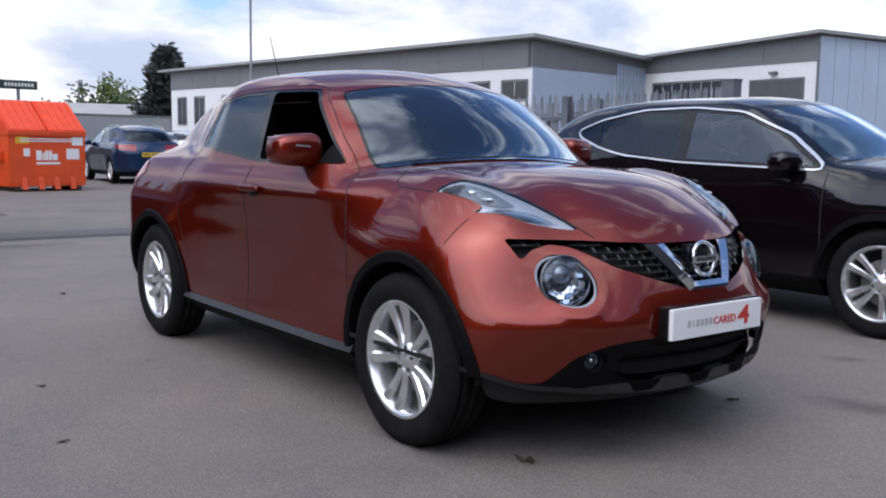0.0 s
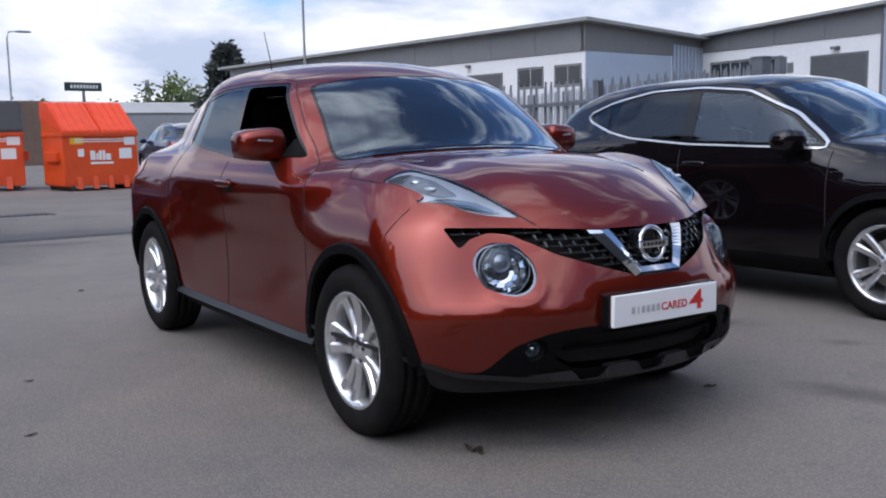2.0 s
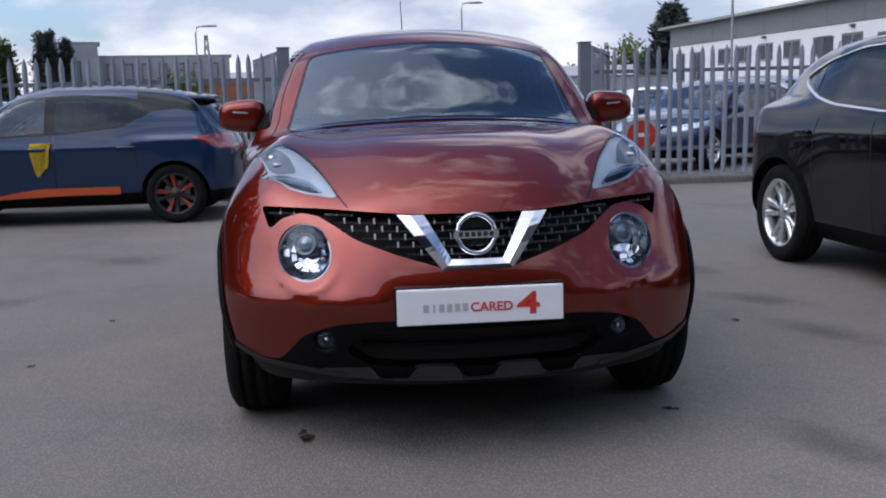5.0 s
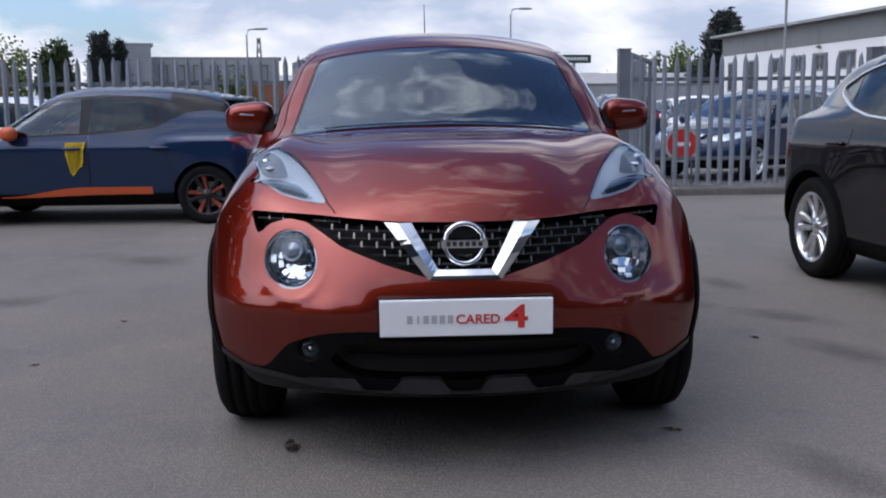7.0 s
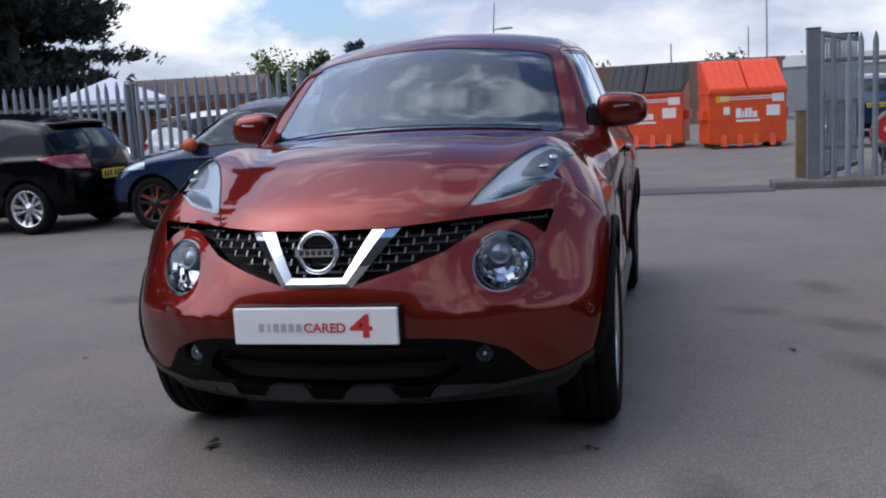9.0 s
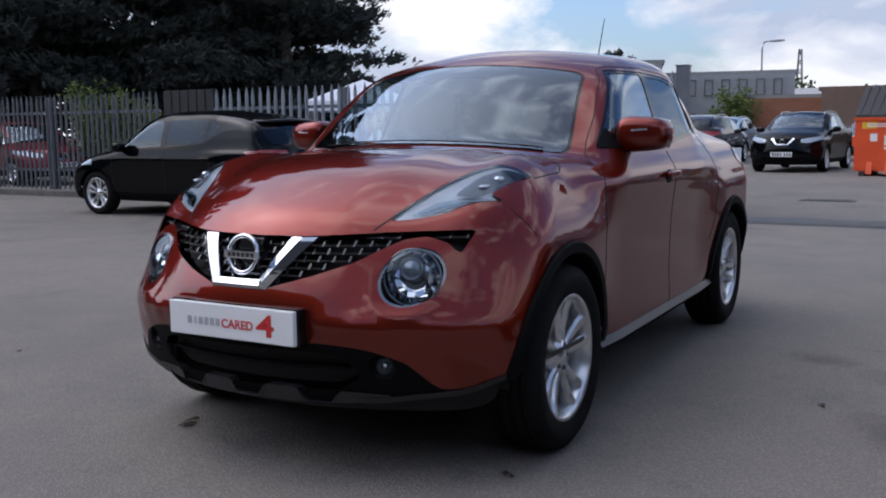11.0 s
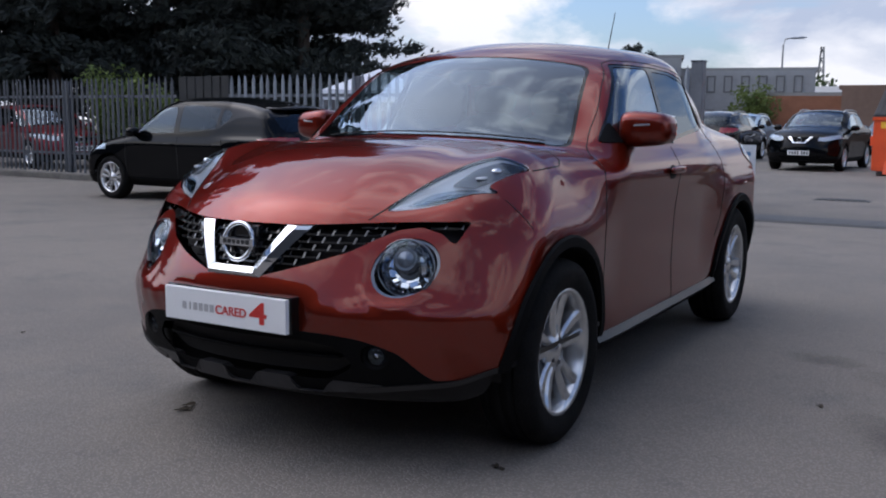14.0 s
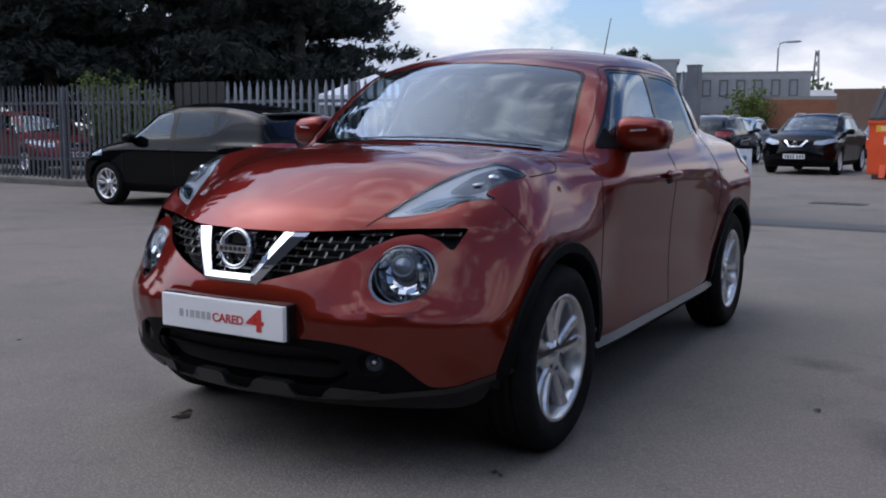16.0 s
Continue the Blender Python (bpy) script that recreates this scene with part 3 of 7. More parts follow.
def build_crossover():
    B = Body(CROSS)
    car = thing("crossover_car", "copper-red metallic compact crossover with an open driver's window, parked on asphalt", "car")
    sh = B.shell(0.016)

    def xyz(m):
        return m[0].T

    def normal(p):
        g = B.grad(p)
        return g / np.linalg.norm(g, axis=1, keepdims=True)

    FA, RA, HUB = 1.265, -1.265, 0.326
    # wheel openings
    for ax in (FA, RA):
        x, y, z = xyz(sh)
        d = np.where(y > 0.45, 0.392 - np.hypot(x - ax, z - HUB), -1)
        sh = cut(sh, d)[1]
    # windscreen
    x, y, z = xyz(sh)
    xe = x + CROSS["sweep"](x) * y * y
    lim = 0.652 - (z - 1.06) * (0.652 - 0.553) / 0.35 - y
    g = smin(smin(0.955 - xe, xe - 0.415, 0.04), lim * 0.96, 0.06)
    g = np.where((x > 0) & (z > 0.9), g, -1)
    ws, sh = cut(sh, g)
    x, y, z = xyz(ws)
    g = smin(smin(0.955 - x - CROSS["sweep"](x) * y * y, x + CROSS["sweep"](x) * y * y - 0.415, 0.04), (0.652 - (z - 1.06) * 0.099 / 0.35 - y) * 0.96, 0.06)
    clear, border = cut(ws, g - 0.013)
    skin("windscreen", join(clear, flip(clear)), GLASS, car, "clear laminated windscreen mirroring cloud")
    skin("windscreen_border", join(border, flip(border)), GLOSS_BLACK, car, "black windscreen border", -0.002)
    # side glass
    x, y, z = xyz(sh)
    fw = rounded([(0.655, 1.086), (0.245, 1.404), (-0.10, 1.408), (-0.03, 1.078)], 0.03)
    rw = rounded([(-0.075, 1.083), (-0.155, 1.400), (-0.43, 1.396), (-0.705, 1.352), (-0.790, 1.150)], 0.03)
    dlo = rounded([(0.685, 1.072), (0.249, 1.416), (-0.2, 1.419), (-0.45, 1.411), (-0.745, 1.366), (-0.845, 1.160), (-0.790, 1.130), (-0.05, 1.064)], 0.03)
    side_ok = y > 0.4
    d, sh = cut(sh, np.where(side_ok, inside(dlo, x, z), -1))
    x, y, z = xyz(d)
    sail, d = cut(d, inside([(0.74, 1.03), (0.545, 1.03), (0.565, 1.155)], x, z))
    both("mirror_sail", sail, PLASTIC, car, "black mirror corner", 0.004)
    x, y, z = xyz(d)
    gf, d = cut(d, inside(fw, x, z))
    x, y, z = xyz(d)
    gr, d = cut(d, inside(rw, x, z))
    both("window_surround", d, GLOSS_BLACK, car, "black window surround", -0.003)
    skin("front_side_window", gf, GLASS, car, "raised clear side window", -0.006)      # the driver's own window is down
    both("rear_side_window", gr, DARK_GLASS, car, "dark privacy glass", -0.006)
    # tailgate glass and tail lamps
    x, y, z = xyz(sh)
    g, sh = cut(sh, np.where(x < -1.45, smin(smin(z - 1.10, 1.36 - z, 0.04), 0.56 - y, 0.08), -1))
    skin("tailgate_window", join(g, flip(g)), DARK_GLASS, car, "dark tailgate glass")
    x, y, z = xyz(sh)
    g, sh = cut(sh, np.where((x < -1.4) & (y > 0.3), inside(rounded([(-2.04, 0.84), (-1.66, 0.88), (-1.47, 0.97), (-1.50, 1.035), (-1.76, 1.06), (-2.04, 1.03)]), x, z), -1))
    both("tail_lamp", g, RED_LENS, car, "red tail lamp", 0.004)
    # upper lamps on the wings
    x, y, z = xyz(sh)
    ul = rounded(LAMP_OUTLINE, 0.02)
    up_lamp, sh = cut(sh, np.where(z > 0.8, inside(ul, x, y), -1))
    # grille mouth
    x, y, z = xyz(sh)
    mouth_line = [(-0.2, 0.650), (0.11, 0.650), (0.25, 0.690), (0.38, 0.735), (0.44, 0.772), (0.50, 0.804), (0.56, 0.812), (0.625, 0.792), (0.648, 0.770), (0.668, 0.760), (0.694, 0.832), (0.45, 0.826), (0.2, 0.814), (-0.2, 0.812)]
    mouth = rounded(mouth_line, 0.012)
    g, sh = cut(sh, np.where(x > 1.4, inside(mouth, y, z), -1))
    skin("grille_backing", join(shift(g, -0.05), flip(shift(g, -0.05))), GAP, car, "black grille backing")
    # round headlamps
    x, y, z = xyz(sh)
    HL = (0.549, 0.690)
    hd = np.hypot(y - HL[0], (z - HL[1]) * 1.02)
    lamp, sh = cut(sh, np.where(x > 1.4, 0.090 - hd, -1))
    x, y, z = xyz(lamp)
    hd = np.hypot(y - HL[0], (z - HL[1]) * 1.02)
    lens, bezel = cut(lamp, 0.082 - hd)
    # fog lamps and black lower bumper
    x, y, z = xyz(sh)
    edge = curve([0, 0.30, 0.42, 0.55, 0.66, 0.72, 0.86, 0.95], [0.487, 0.485, 0.474, 0.430, 0.332, 0.332, 0.385, 0.41])
    black, sh = cut(sh, np.where(x > 1.3, edge(y) - z, -1))
    x, y, z = xyz(black)
    hem = curve([0, 0.45, 0.58, 0.70, 0.80, 0.95], [0.262, 0.285, 0.300, 0.312, 0.348, 0.390])
    black, hidden = cut(black, np.where(x > 1.45, z - hem(y), z - 0.30))
    skin("undertray", join(shift(hidden, -0.035), flip(shift(hidden, -0.035))), GAP, car)
    x, y, z = xyz(black)
    fog, black = cut(black, 0.040 - np.hypot(y - 0.490, z - 0.411))
    x, y, z = xyz(black)
    intake = rounded([(-0.3, 0.320), (0.34, 0.325), (0.43, 0.375), (0.38, 0.440), (0.27, 0.455), (-0.3, 0.455)], 0.03)
    mouth2, black = cut(black, np.where(x > 1.4, inside(intake, y, z), -1))
    skin("lower_bumper", join(black, flip(black)), PLASTIC, car, "textured black lower bumper")
    # black box added behind the intake to keep lit ground from showing through
    bm = bmesh.new()
    box(bm, (1.66, -0.47, 0.27), (1.87, 0.47, 0.475), 0.01)
    part("radiator", bm, GAP, car, "black box added to block light through the intake")
    m2 = shift(mouth2, -0.045)
    skin("intake_backing", join(m2, flip(m2)), GAP, car)
    # bonnet, wings, doors, bumper, roof
    x, y, z = xyz(sh)
    bonnet_line = [(2.1, -0.2), (2.1, 0.34), (1.87, 0.385), (1.79, 0.428), (1.575, 0.516), (1.46, 0.577), (1.374, 0.638), (1.312, 0.733), (1.06, 0.741), (1.02, 0.70), (0.90, 0.66), (0.80, 0.60), (0.7, -0.2)]
    bon, sh = cut(sh, np.where((z > 0.79) & (x > 0.55), np.minimum(inside(bonnet_line, x, y), z - 0.815 + 0.0 * y), -1))
    skin("bonnet", join(bon, flip(bon)), COPPER, car, "copper-red curved bonnet")
    x, y, z = xyz(sh)
    roof, sh = cut(sh, np.where((x < 0.45) & (x > -1.62), smin(z - 1.44, 0.60 - y, 0.02), -1))
    skin("roof", join(roof, flip(roof)), COPPER, car)
    x, y, z = xyz(sh)
    bum, sh = cut(sh, np.where(x > 1.2, inside([(1.50, 0.955), (1.63, 0.80), (1.66, 0.60), (1.68, 0.2), (2.4, 0.0), (2.4, 1.2), (1.9, 1.0)], x, z), -1))
    skin("front_bumper", join(bum, flip(bum)), COPPER, car, "copper-red front bumper")
    x, y, z = xyz(sh)
    door_line = [(0.86, 0.30), (0.86, 0.72), (0.83, 0.98), (0.71, 1.075), (0.42, 1.31), (0.235, 1.436), (-0.1, 1.45), (-0.06, 1.05), (-0.085, 0.9), (-0.085, 0.30)]
    fd, sh = cut(sh, np.where(y > 0.45, inside(door_line, x, z), -1))
    both("front_door", fd, COPPER, car)
    x, y, z = xyz(sh)
    rear_line = [(-0.085, 0.30), (-0.085, 0.9), (-0.06, 1.05), (-0.1, 1.45), (-0.5, 1.44), (-0.79, 1.39), (-0.85, 1.30), (-0.82, 1.08), (-0.92, 0.85), (-0.86, 0.62), (-0.74, 0.45), (-0.70, 0.30)]
    rd, sh = cut(sh, np.where(y > 0.45, inside(rear_line, x, z), -1))
    both("rear_door", rd, COPPER, car)
    x, y, z = xyz(sh)
    wing, sh = cut(sh, x - 0.70)
    both("front_wing", wing, COPPER, car)
    x, y, z = xyz(sh)
    sides, under = cut(sh, z - 0.27)
    skin("underbody", join(under, flip(under)), PLASTIC, car, "black underbody")
    both("rear_quarter", sides, COPPER, car)
    # gaps between the panels
    def on_side(line, n=60):
        q = np.array(line, float)
        s = np.concatenate([[0], np.cumsum(np.hypot(*np.diff(q, axis=0).T))])
        t = np.linspace(0, s[-1], n)
        p = B.side(np.interp(t, s, q[:, 0]), np.interp(t, s, q[:, 1]))
        return p, normal(p)

    def on_top(line, n=60):
        q = np.array(line, float)
        s = np.concatenate([[0], np.cumsum(np.hypot(*np.diff(q, axis=0).T))])
        t = np.linspace(0, s[-1], n)
        p = B.above(np.interp(t, s, q[:, 0]), np.interp(t, s, q[:, 1]))
        return p, normal(p)

    def on_front(line, n=60):
        q = np.array(line, float)
        s = np.concatenate([[0], np.cumsum(np.hypot(*np.diff(q, axis=0).T))])
        t = np.linspace(0, s[-1], n)
        p = B.front(np.interp(t, s, q[:, 0]), np.interp(t, s, q[:, 1]))
        return p, normal(p)
    seam("panel_gap", on_side([(0.86, 0.30), (0.86, 0.72), (0.84, 0.93), (0.79, 1.02), (0.71, 1.075), (0.42, 1.31), (0.27, 1.415), (0.20, 1.432), (-0.10, 1.438), (-0.45, 1.427), (-0.775, 1.384), (-0.87, 1.28)], 110), car, 0.0045)
    seam("panel_gap", on_side([(-0.085, 0.30), (-0.085, 0.9), (-0.065, 1.045)]), car, 0.0045)
    seam("panel_gap", on_side([(-0.83, 1.13), (-0.92, 0.86), (-0.875, 0.66), (-0.80, 0.55)]), car, 0.0045)
    seam("panel_gap", on_side([(0.86, 0.305), (-0.75, 0.305)]), car, 0.0045)
    seam("panel_gap", on_top([(1.838, 0.402), (1.79, 0.428), (1.575, 0.516), (1.46, 0.577), (1.374, 0.638)]), car, 0.0045)
    seam("panel_gap", on_top([(1.314, 0.736), (1.25, 0.741), (1.09, 0.740), (1.045, 0.72), (1.03, 0.66)]), car, 0.0045)
    seam("panel_gap", on_side([(1.535, 0.895), (1.50, 0.80)], 24), car, 0.003)
    # upper lamp: bowl, bright strip and lens
    both("lamp_bowl", shift(up_lamp, -0.010), BRIGHT, car, "bright grey lamp bowl")
    x, y, z = xyz(up_lamp)
    inner, rest = cut(up_lamp, inside(rounded(POD_OUTLINE, 0.02), x, y))
    both("position_lamp", shift(inner, -0.007), POD_GREY, car, "dark indicator pod inside the lamp")
    x, y, z = xyz(rest)
    bar, rest2 = cut(rest, inside([(1.745, 0.475), (1.66, 0.535), (1.575, 0.665), (1.545, 0.712), (1.67, 0.592)], x, y))
    x, y, z = xyz(inner)
    tip, _ = cut(inner, inside([(1.395, 0.60), (1.20, 0.70), (1.20, 0.78), (1.43, 0.74)], x, y))
    both("indicator_shroud", shift(tip, -0.004), GAP, car, "black shroud at the rear of the lamp")
    both("light_guide", shift(bar, -0.006), CHROME, car, "pale running light strip")
    for sg in (1, -1):
        q = B.above([1.455], [0.665])[0]
        bm = bmesh.new()
        superblob(bm, (q[0], sg * q[1], q[2] - 0.010), (0.026, 0.020, 0.012), 2.0, 18, 10)
        part("indicator_bulb", bm, CHROME, car, "bright bulb cover inside the lamp", True)
        q = B.above([1.52], [0.645])[0]
        bm = bmesh.new()
        superblob(bm, (q[0], sg * q[1], q[2] - 0.008), (0.034, 0.016, 0.006), 2.4, 18, 10)
        part("reflector_bar", bm, BRIGHT, car, "", True)
    both("upper_lamp_lens", up_lamp, LENS, car, "clear boomerang-shaped lamp lens", 0.003)
    # round headlamp: dark bezel, reflector bowl, projector, lens
    both("headlamp_ring", bezel, LAMP_DARK, car, "dark ring round the headlamp", -0.008)
    for sg in (1, -1):
        base = B.front([HL[0]], [HL[1]])[0]
        nn = normal(base[None])[0]
        nn = np.array([nn[0], nn[1] * 0.55, nn[2] * 0.5])
        ax = Vector((nn[0], sg * nn[1], nn[2])).normalized()
        m = Matrix.Translation((base[0], sg * base[1], base[2])) @ ax.to_track_quat("Y", "Z").to_matrix().to_4x4() @ Matrix.Diagonal((1.13, 1, 1.13, 1))
        bm = bmesh.new()
        lathe(bm, [(0.080, -0.010), (0.076, -0.022), (0.066, -0.040), (0.050, -0.052), (0.03, -0.058), (0.001, -0.060)], 18, m=m)
        part("headlamp_bowl", bm, CHROME, car, "mirror-bright headlamp bowl")
        bm = bmesh.new()
        lathe(bm, [(0.034, -0.06), (0.035, -0.022), (0.031, -0.018), (0.027, -0.026), (0.019, -0.016), (0.001, -0.012)], 28, m=m @ Matrix.Translation((0.006, 0, 0.026)))
        part("projector", bm, LAMP_DARK, car, "glass projector inside the headlamp", True)
        lot = random.Random(17)
        for ring_r, count in ((0.064, 15), (0.047, 11)):      # facets of the reflector, each with its own tilt
            for k in range(count):
                a0 = 360 * (k + 0.5 * (ring_r < 0.05)) / count
                if ring_r < 0.05 and 35 < a0 < 145:
                    continue
                wide = ring_r * math.pi / count * 0.92
                tilt = Matrix.Rotation(radians(lot.uniform(8, 40)), 4, "Z") @ Matrix.Rotation(radians(lot.uniform(-22, 22)), 4, "X")
                bm = bmesh.new()
                box(bm, (-0.008, -0.002, -wide), (0.008, 0.002, wide), 0.001, m @ Matrix.Rotation(radians(-a0), 4, "Y") @ Matrix.Translation((ring_r, -0.026 if ring_r > 0.05 else -0.040, 0)) @ tilt)
                part("reflector_facet", bm, CHROME, car)
        bm = bmesh.new()
        lathe(bm, [(0.081, -0.006), (0.075, 0.006), (0.058, 0.014), (0.032, 0.019), (0.001, 0.021)], 40, m=m)
        part("headlamp_lens", bm, LENS, car, "clear round headlamp lens", True)
        bm = bmesh.new()
        lathe(bm, [(0.078, -0.004), (0.080, 0.001), (0.083, -0.001), (0.084, -0.010)], 40, m=m)
        part("lens_rim", bm, LAMP_DARK, car, "", True)
        # fog lamp
        fb = B.front([0.490], [0.411])[0]
        m = Matrix.Translation((fb[0] - 0.012, sg * fb[1], fb[2])) @ Vector((1, sg * 0.28, 0)).normalized().to_track_quat("Y", "Z").to_matrix().to_4x4()
        bm = bmesh.new()
        lathe(bm, [(0.050, 0.000), (0.042, 0.006), (0.031, -0.004), (0.030, -0.03)], 28, m=m)
        part("fog_bezel", bm, PLASTIC, car, "", True)
        bm = bmesh.new()
        lathe(bm, [(0.030, -0.012), (0.022, -0.030), (0.001, -0.036)], 28, m=m)
        part("fog_bowl", bm, LAMP_DARK, car, "", True)
        bm = bmesh.new()
        lathe(bm, [(0.011, -0.03), (0.011, -0.006), (0.001, -0.004)], 16, m=m)
        part("fog_bulb_cap", bm, CHROME, car, "", True)
        bm = bmesh.new()
        lathe(bm, [(0.030, -0.004), (0.022, 0.002), (0.001, 0.005)], 28, m=m)
        part("fog_lens", bm, LENS, car, "clear round fog lamp lens", True)
    # grille: rows of short slats, each row stepped against the next
    bars = []
    for row in range(7):
        z0 = 0.664 + row * 0.0235
        for col in range(-30, 30):
            y0 = (col + 0.5 * (row % 2)) * 0.048
            c = abs(y0 + 0.024)
            if inside(mouth, np.array([c]), np.array([z0 + 0.008]))[0] < 0.010 or c > 0.70:
                continue
            bars.append((y0, z0))
    ya = np.array([b[0] for b in bars]); za = np.array([b[1] for b in bars])

    def grid_point(y, z, o):
        return B.front(np.abs(y), z, o) * np.stack([np.ones_like(y), np.sign(y + 1e-9), np.ones_like(y)], 1)
    cs = [grid_point(ya + dy, za + dz, -0.016 + do) for dy, dz, do in ((0.002, 0.0, 0), (0.040, 0.0, 0), (0.040, 0.006, 0.004), (0.002, 0.006, 0.004), (0.040, 0.019, -0.006), (0.046, 0.019, -0.006), (0.046, 0.0, 0))]
    for i in range(len(bars)):
        bm = bmesh.new()
        for quad in ((0, 1, 2, 3), (1, 6, 5, 4)):
            f = [Vector(cs[k][i]) for k in quad]
            u = [bm.verts.new(p) for p in f]
            v = [bm.verts.new(p - Vector((0.018, 0, 0))) for p in f]
            bm.faces.new(u), bm.faces.new(v[::-1])
            for k in range(4):
                bm.faces.new((u[k], u[(k + 1) % 4], v[(k + 1) % 4], v[k]))
        part("grille_slat", bm, GRILLE, car)
    # the chrome V and the round badge (a plain ring and bar)
    t = np.linspace(0, 1, 14)

    def vee(y0, z0, y1, z1, y2, z2):
        a = np.concatenate([np.stack([y0 + (y1 - y0) * t, z0 + (z1 - z0) * t], 1), np.stack([y1 + (y2 - y1) * t[1:], z1 + (z2 - z1) * t[1:]], 1)])
        return np.concatenate([a, (a * [-1, 1])[::-1][1:]])
    o, i2 = vee(0.245, 0.812, 0.112, 0.646, 0.0, 0.646), vee(0.160, 0.812, 0.082, 0.677, 0.0, 0.677)
    mid = (o + i2) / 2
    px = [B.front(np.abs(q[:, 0]), q[:, 1]) * np.stack([np.ones(len(q)), np.where(q[:, 0] < 0, -1, 1), np.ones(len(q))], 1) for q in (o, mid, i2)]
    strip("grille_vee", px[0] + [0.004, 0, 0], px[1] + [0.022, 0, 0], CHROME, car, (-0.03, 0, 0), "mirror chrome V of the grille")
    strip("grille_vee", px[1] + [0.022, 0, 0], px[2] + [0.008, 0, 0], CHROME, car, (-0.03, 0, 0), "mirror chrome V of the grille")
    bm = bmesh.new()
    ring = [(2.012 + (-0.010) * math.sin(a), 0.060 * math.cos(a), 0.753 + 0.060 * math.sin(a)) for a in np.linspace(0, 2 * math.pi, 40, endpoint=False)]
    tube(bm, ring, 0.0085, 8, True)
    badge = part("badge", bm, CHROME, car, "round chrome badge", True)
    bm = bmesh.new()
    box(bm, (2.006, -0.072, 0.739), (2.024, 0.072, 0.767), 0.004)
    part("badge_bar", bm, CHROME, badge)
    for k in range(6):
        bm = bmesh.new()
        box(bm, (2.0235, -0.056 + k * 0.0195, 0.746), (2.0255, -0.043 + k * 0.0195, 0.760), 0)
        part("badge_mark", bm, INK_BLACK, badge)
    bm = bmesh.new()
    box(bm, (1.95, -0.062, 0.70), (1.992, 0.062, 0.806), 0.01)
    part("badge_mount", bm, GLOSS_BLACK, car)
    # plate with its red and grey lettering
    bm = bmesh.new()
    box(bm, (2.072, -0.262, 0.482), (2.092, 0.262, 0.594), 0.004)
    plate = part("number_plate", bm, PLATE_WHITE, car, "white dealer plate with red lettering")
    bm = bmesh.new()
    box(bm, (2.03, -0.268, 0.477), (2.0745, 0.268, 0.599), 0.006)
    part("plate_holder", bm, GLOSS_BLACK, car, "black plate holder")
    for k in range(6):                         # maker's name as plain bars
        bm = bmesh.new()
        w = 0.0165 if k != 1 else 0.006
        y0 = -0.180 + k * 0.0245 + (0.006 if k == 1 else 0)
        box(bm, (2.0925, y0, 0.522), (2.0935, y0 + w, 0.547), 0)
        part("grey_bar", bm, INK_GREY, plate)
    for text, y0, z0, size, wide in (("CARED", -0.032, 0.5205, 0.0400, 0.95), ("4", 0.113, 0.5065, 0.098, 1.05)):
        fc = bpy.data.curves.new("lettering", "FONT")
        fc.body, fc.size, fc.extrude, fc.offset = text, size, 0.0006, 0.0007 if len(text) > 1 else 0.002
        tmp = bpy.data.objects.new("lettering", fc)
        scene.collection.objects.link(tmp)
        bpy.context.view_layer.update()
        me = bpy.data.meshes.new_from_object(tmp.evaluated_get(bpy.context.evaluated_depsgraph_get()))
        bpy.data.objects.remove(tmp)
        xs = [v.co.x for v in me.vertices]
        span = {"CARED": 0.132, "4": 0.072}[text]
        me.transform(Matrix.Diagonal((span / (max(xs) - min(xs)), 1, 1, 1)) @ Matrix.Translation((-min(xs), 0, 0)))
        me.materials.clear()
        me.materials.append(INK_RED)
        ob = new("lettering", me)
        ob.parent = plate
        ob.matrix_basis = Matrix.Translation((2.0932, y0, z0)) @ Matrix(((0, 0, 1, 0), (1, 0, 0, 0), (0, 1, 0, 0), (0, 0, 0, 1)))
    # lower bumper: scuff plate with three scallops, lip, intake slats
    ys = np.linspace(-0.50, 0.50, 61)
    bite = np.clip(np.cos(ys * 2 * math.pi / 0.27) * 1.6 + 0.2, 0, 1) * (np.abs(ys) < 0.38)
    zt = 0.326 - 0.042 * bite - 0.10 * np.abs(ys) ** 3
    fx = B.front(np.abs(ys), np.full(61, 0.30))[:, 0]
    a = np.stack([fx + 0.012, ys, zt], 1)
    b = np.stack([fx + 0.000, ys, 0.274 + 0.16 * np.abs(ys) ** 3], 1)
    strip("scuff_plate", a, b, SCUFF, car, (-0.04, 0, 0), "satin grey scalloped scuff plate")
    for z0 in (0.40,):
        ys = np.linspace(-0.37, 0.37, 31)
        p = B.front(np.abs(ys), np.full(31, z0))
        p[:, 1] = ys
        strip("intake_slat", p + [-0.02, 0, 0.004], p + [-0.02, 0, -0.004], PLASTIC, car, (-0.03, 0, 0))
    ys = np.linspace(0.42, 0.84, 30)
    zl = hem(ys) + 0.012
    p = B.front(ys, zl)
    for sg in (1, -1):
        k = np.array([1, sg, 1])
        strip("bumper_lip", (p + [0.010, 0, 0.006]) * k, (p + [0.006, 0, -0.012]) * k, SATIN_BLACK, car, (-0.03, 0, 0))
    # wheel arch cladding and sills
    for ax in (FA, RA):
        a = np.radians(np.linspace(3, 182, 60)) if ax > 0 else np.radians(np.linspace(-9, 180, 60))
        pr = []
        for r0, o in ((0.384, -0.004), (0.390, 0.012), (0.424, 0.014), (0.432, 0.004)):
            px_, pz_ = ax + r0 * np.cos(a), np.maximum(HUB + r0 * np.sin(a), 0.215)
            q = B.side(px_, pz_)
            q[:, 1] = np.clip(q[:, 1], 0.70, 0.9) + o
            pr.append(q)
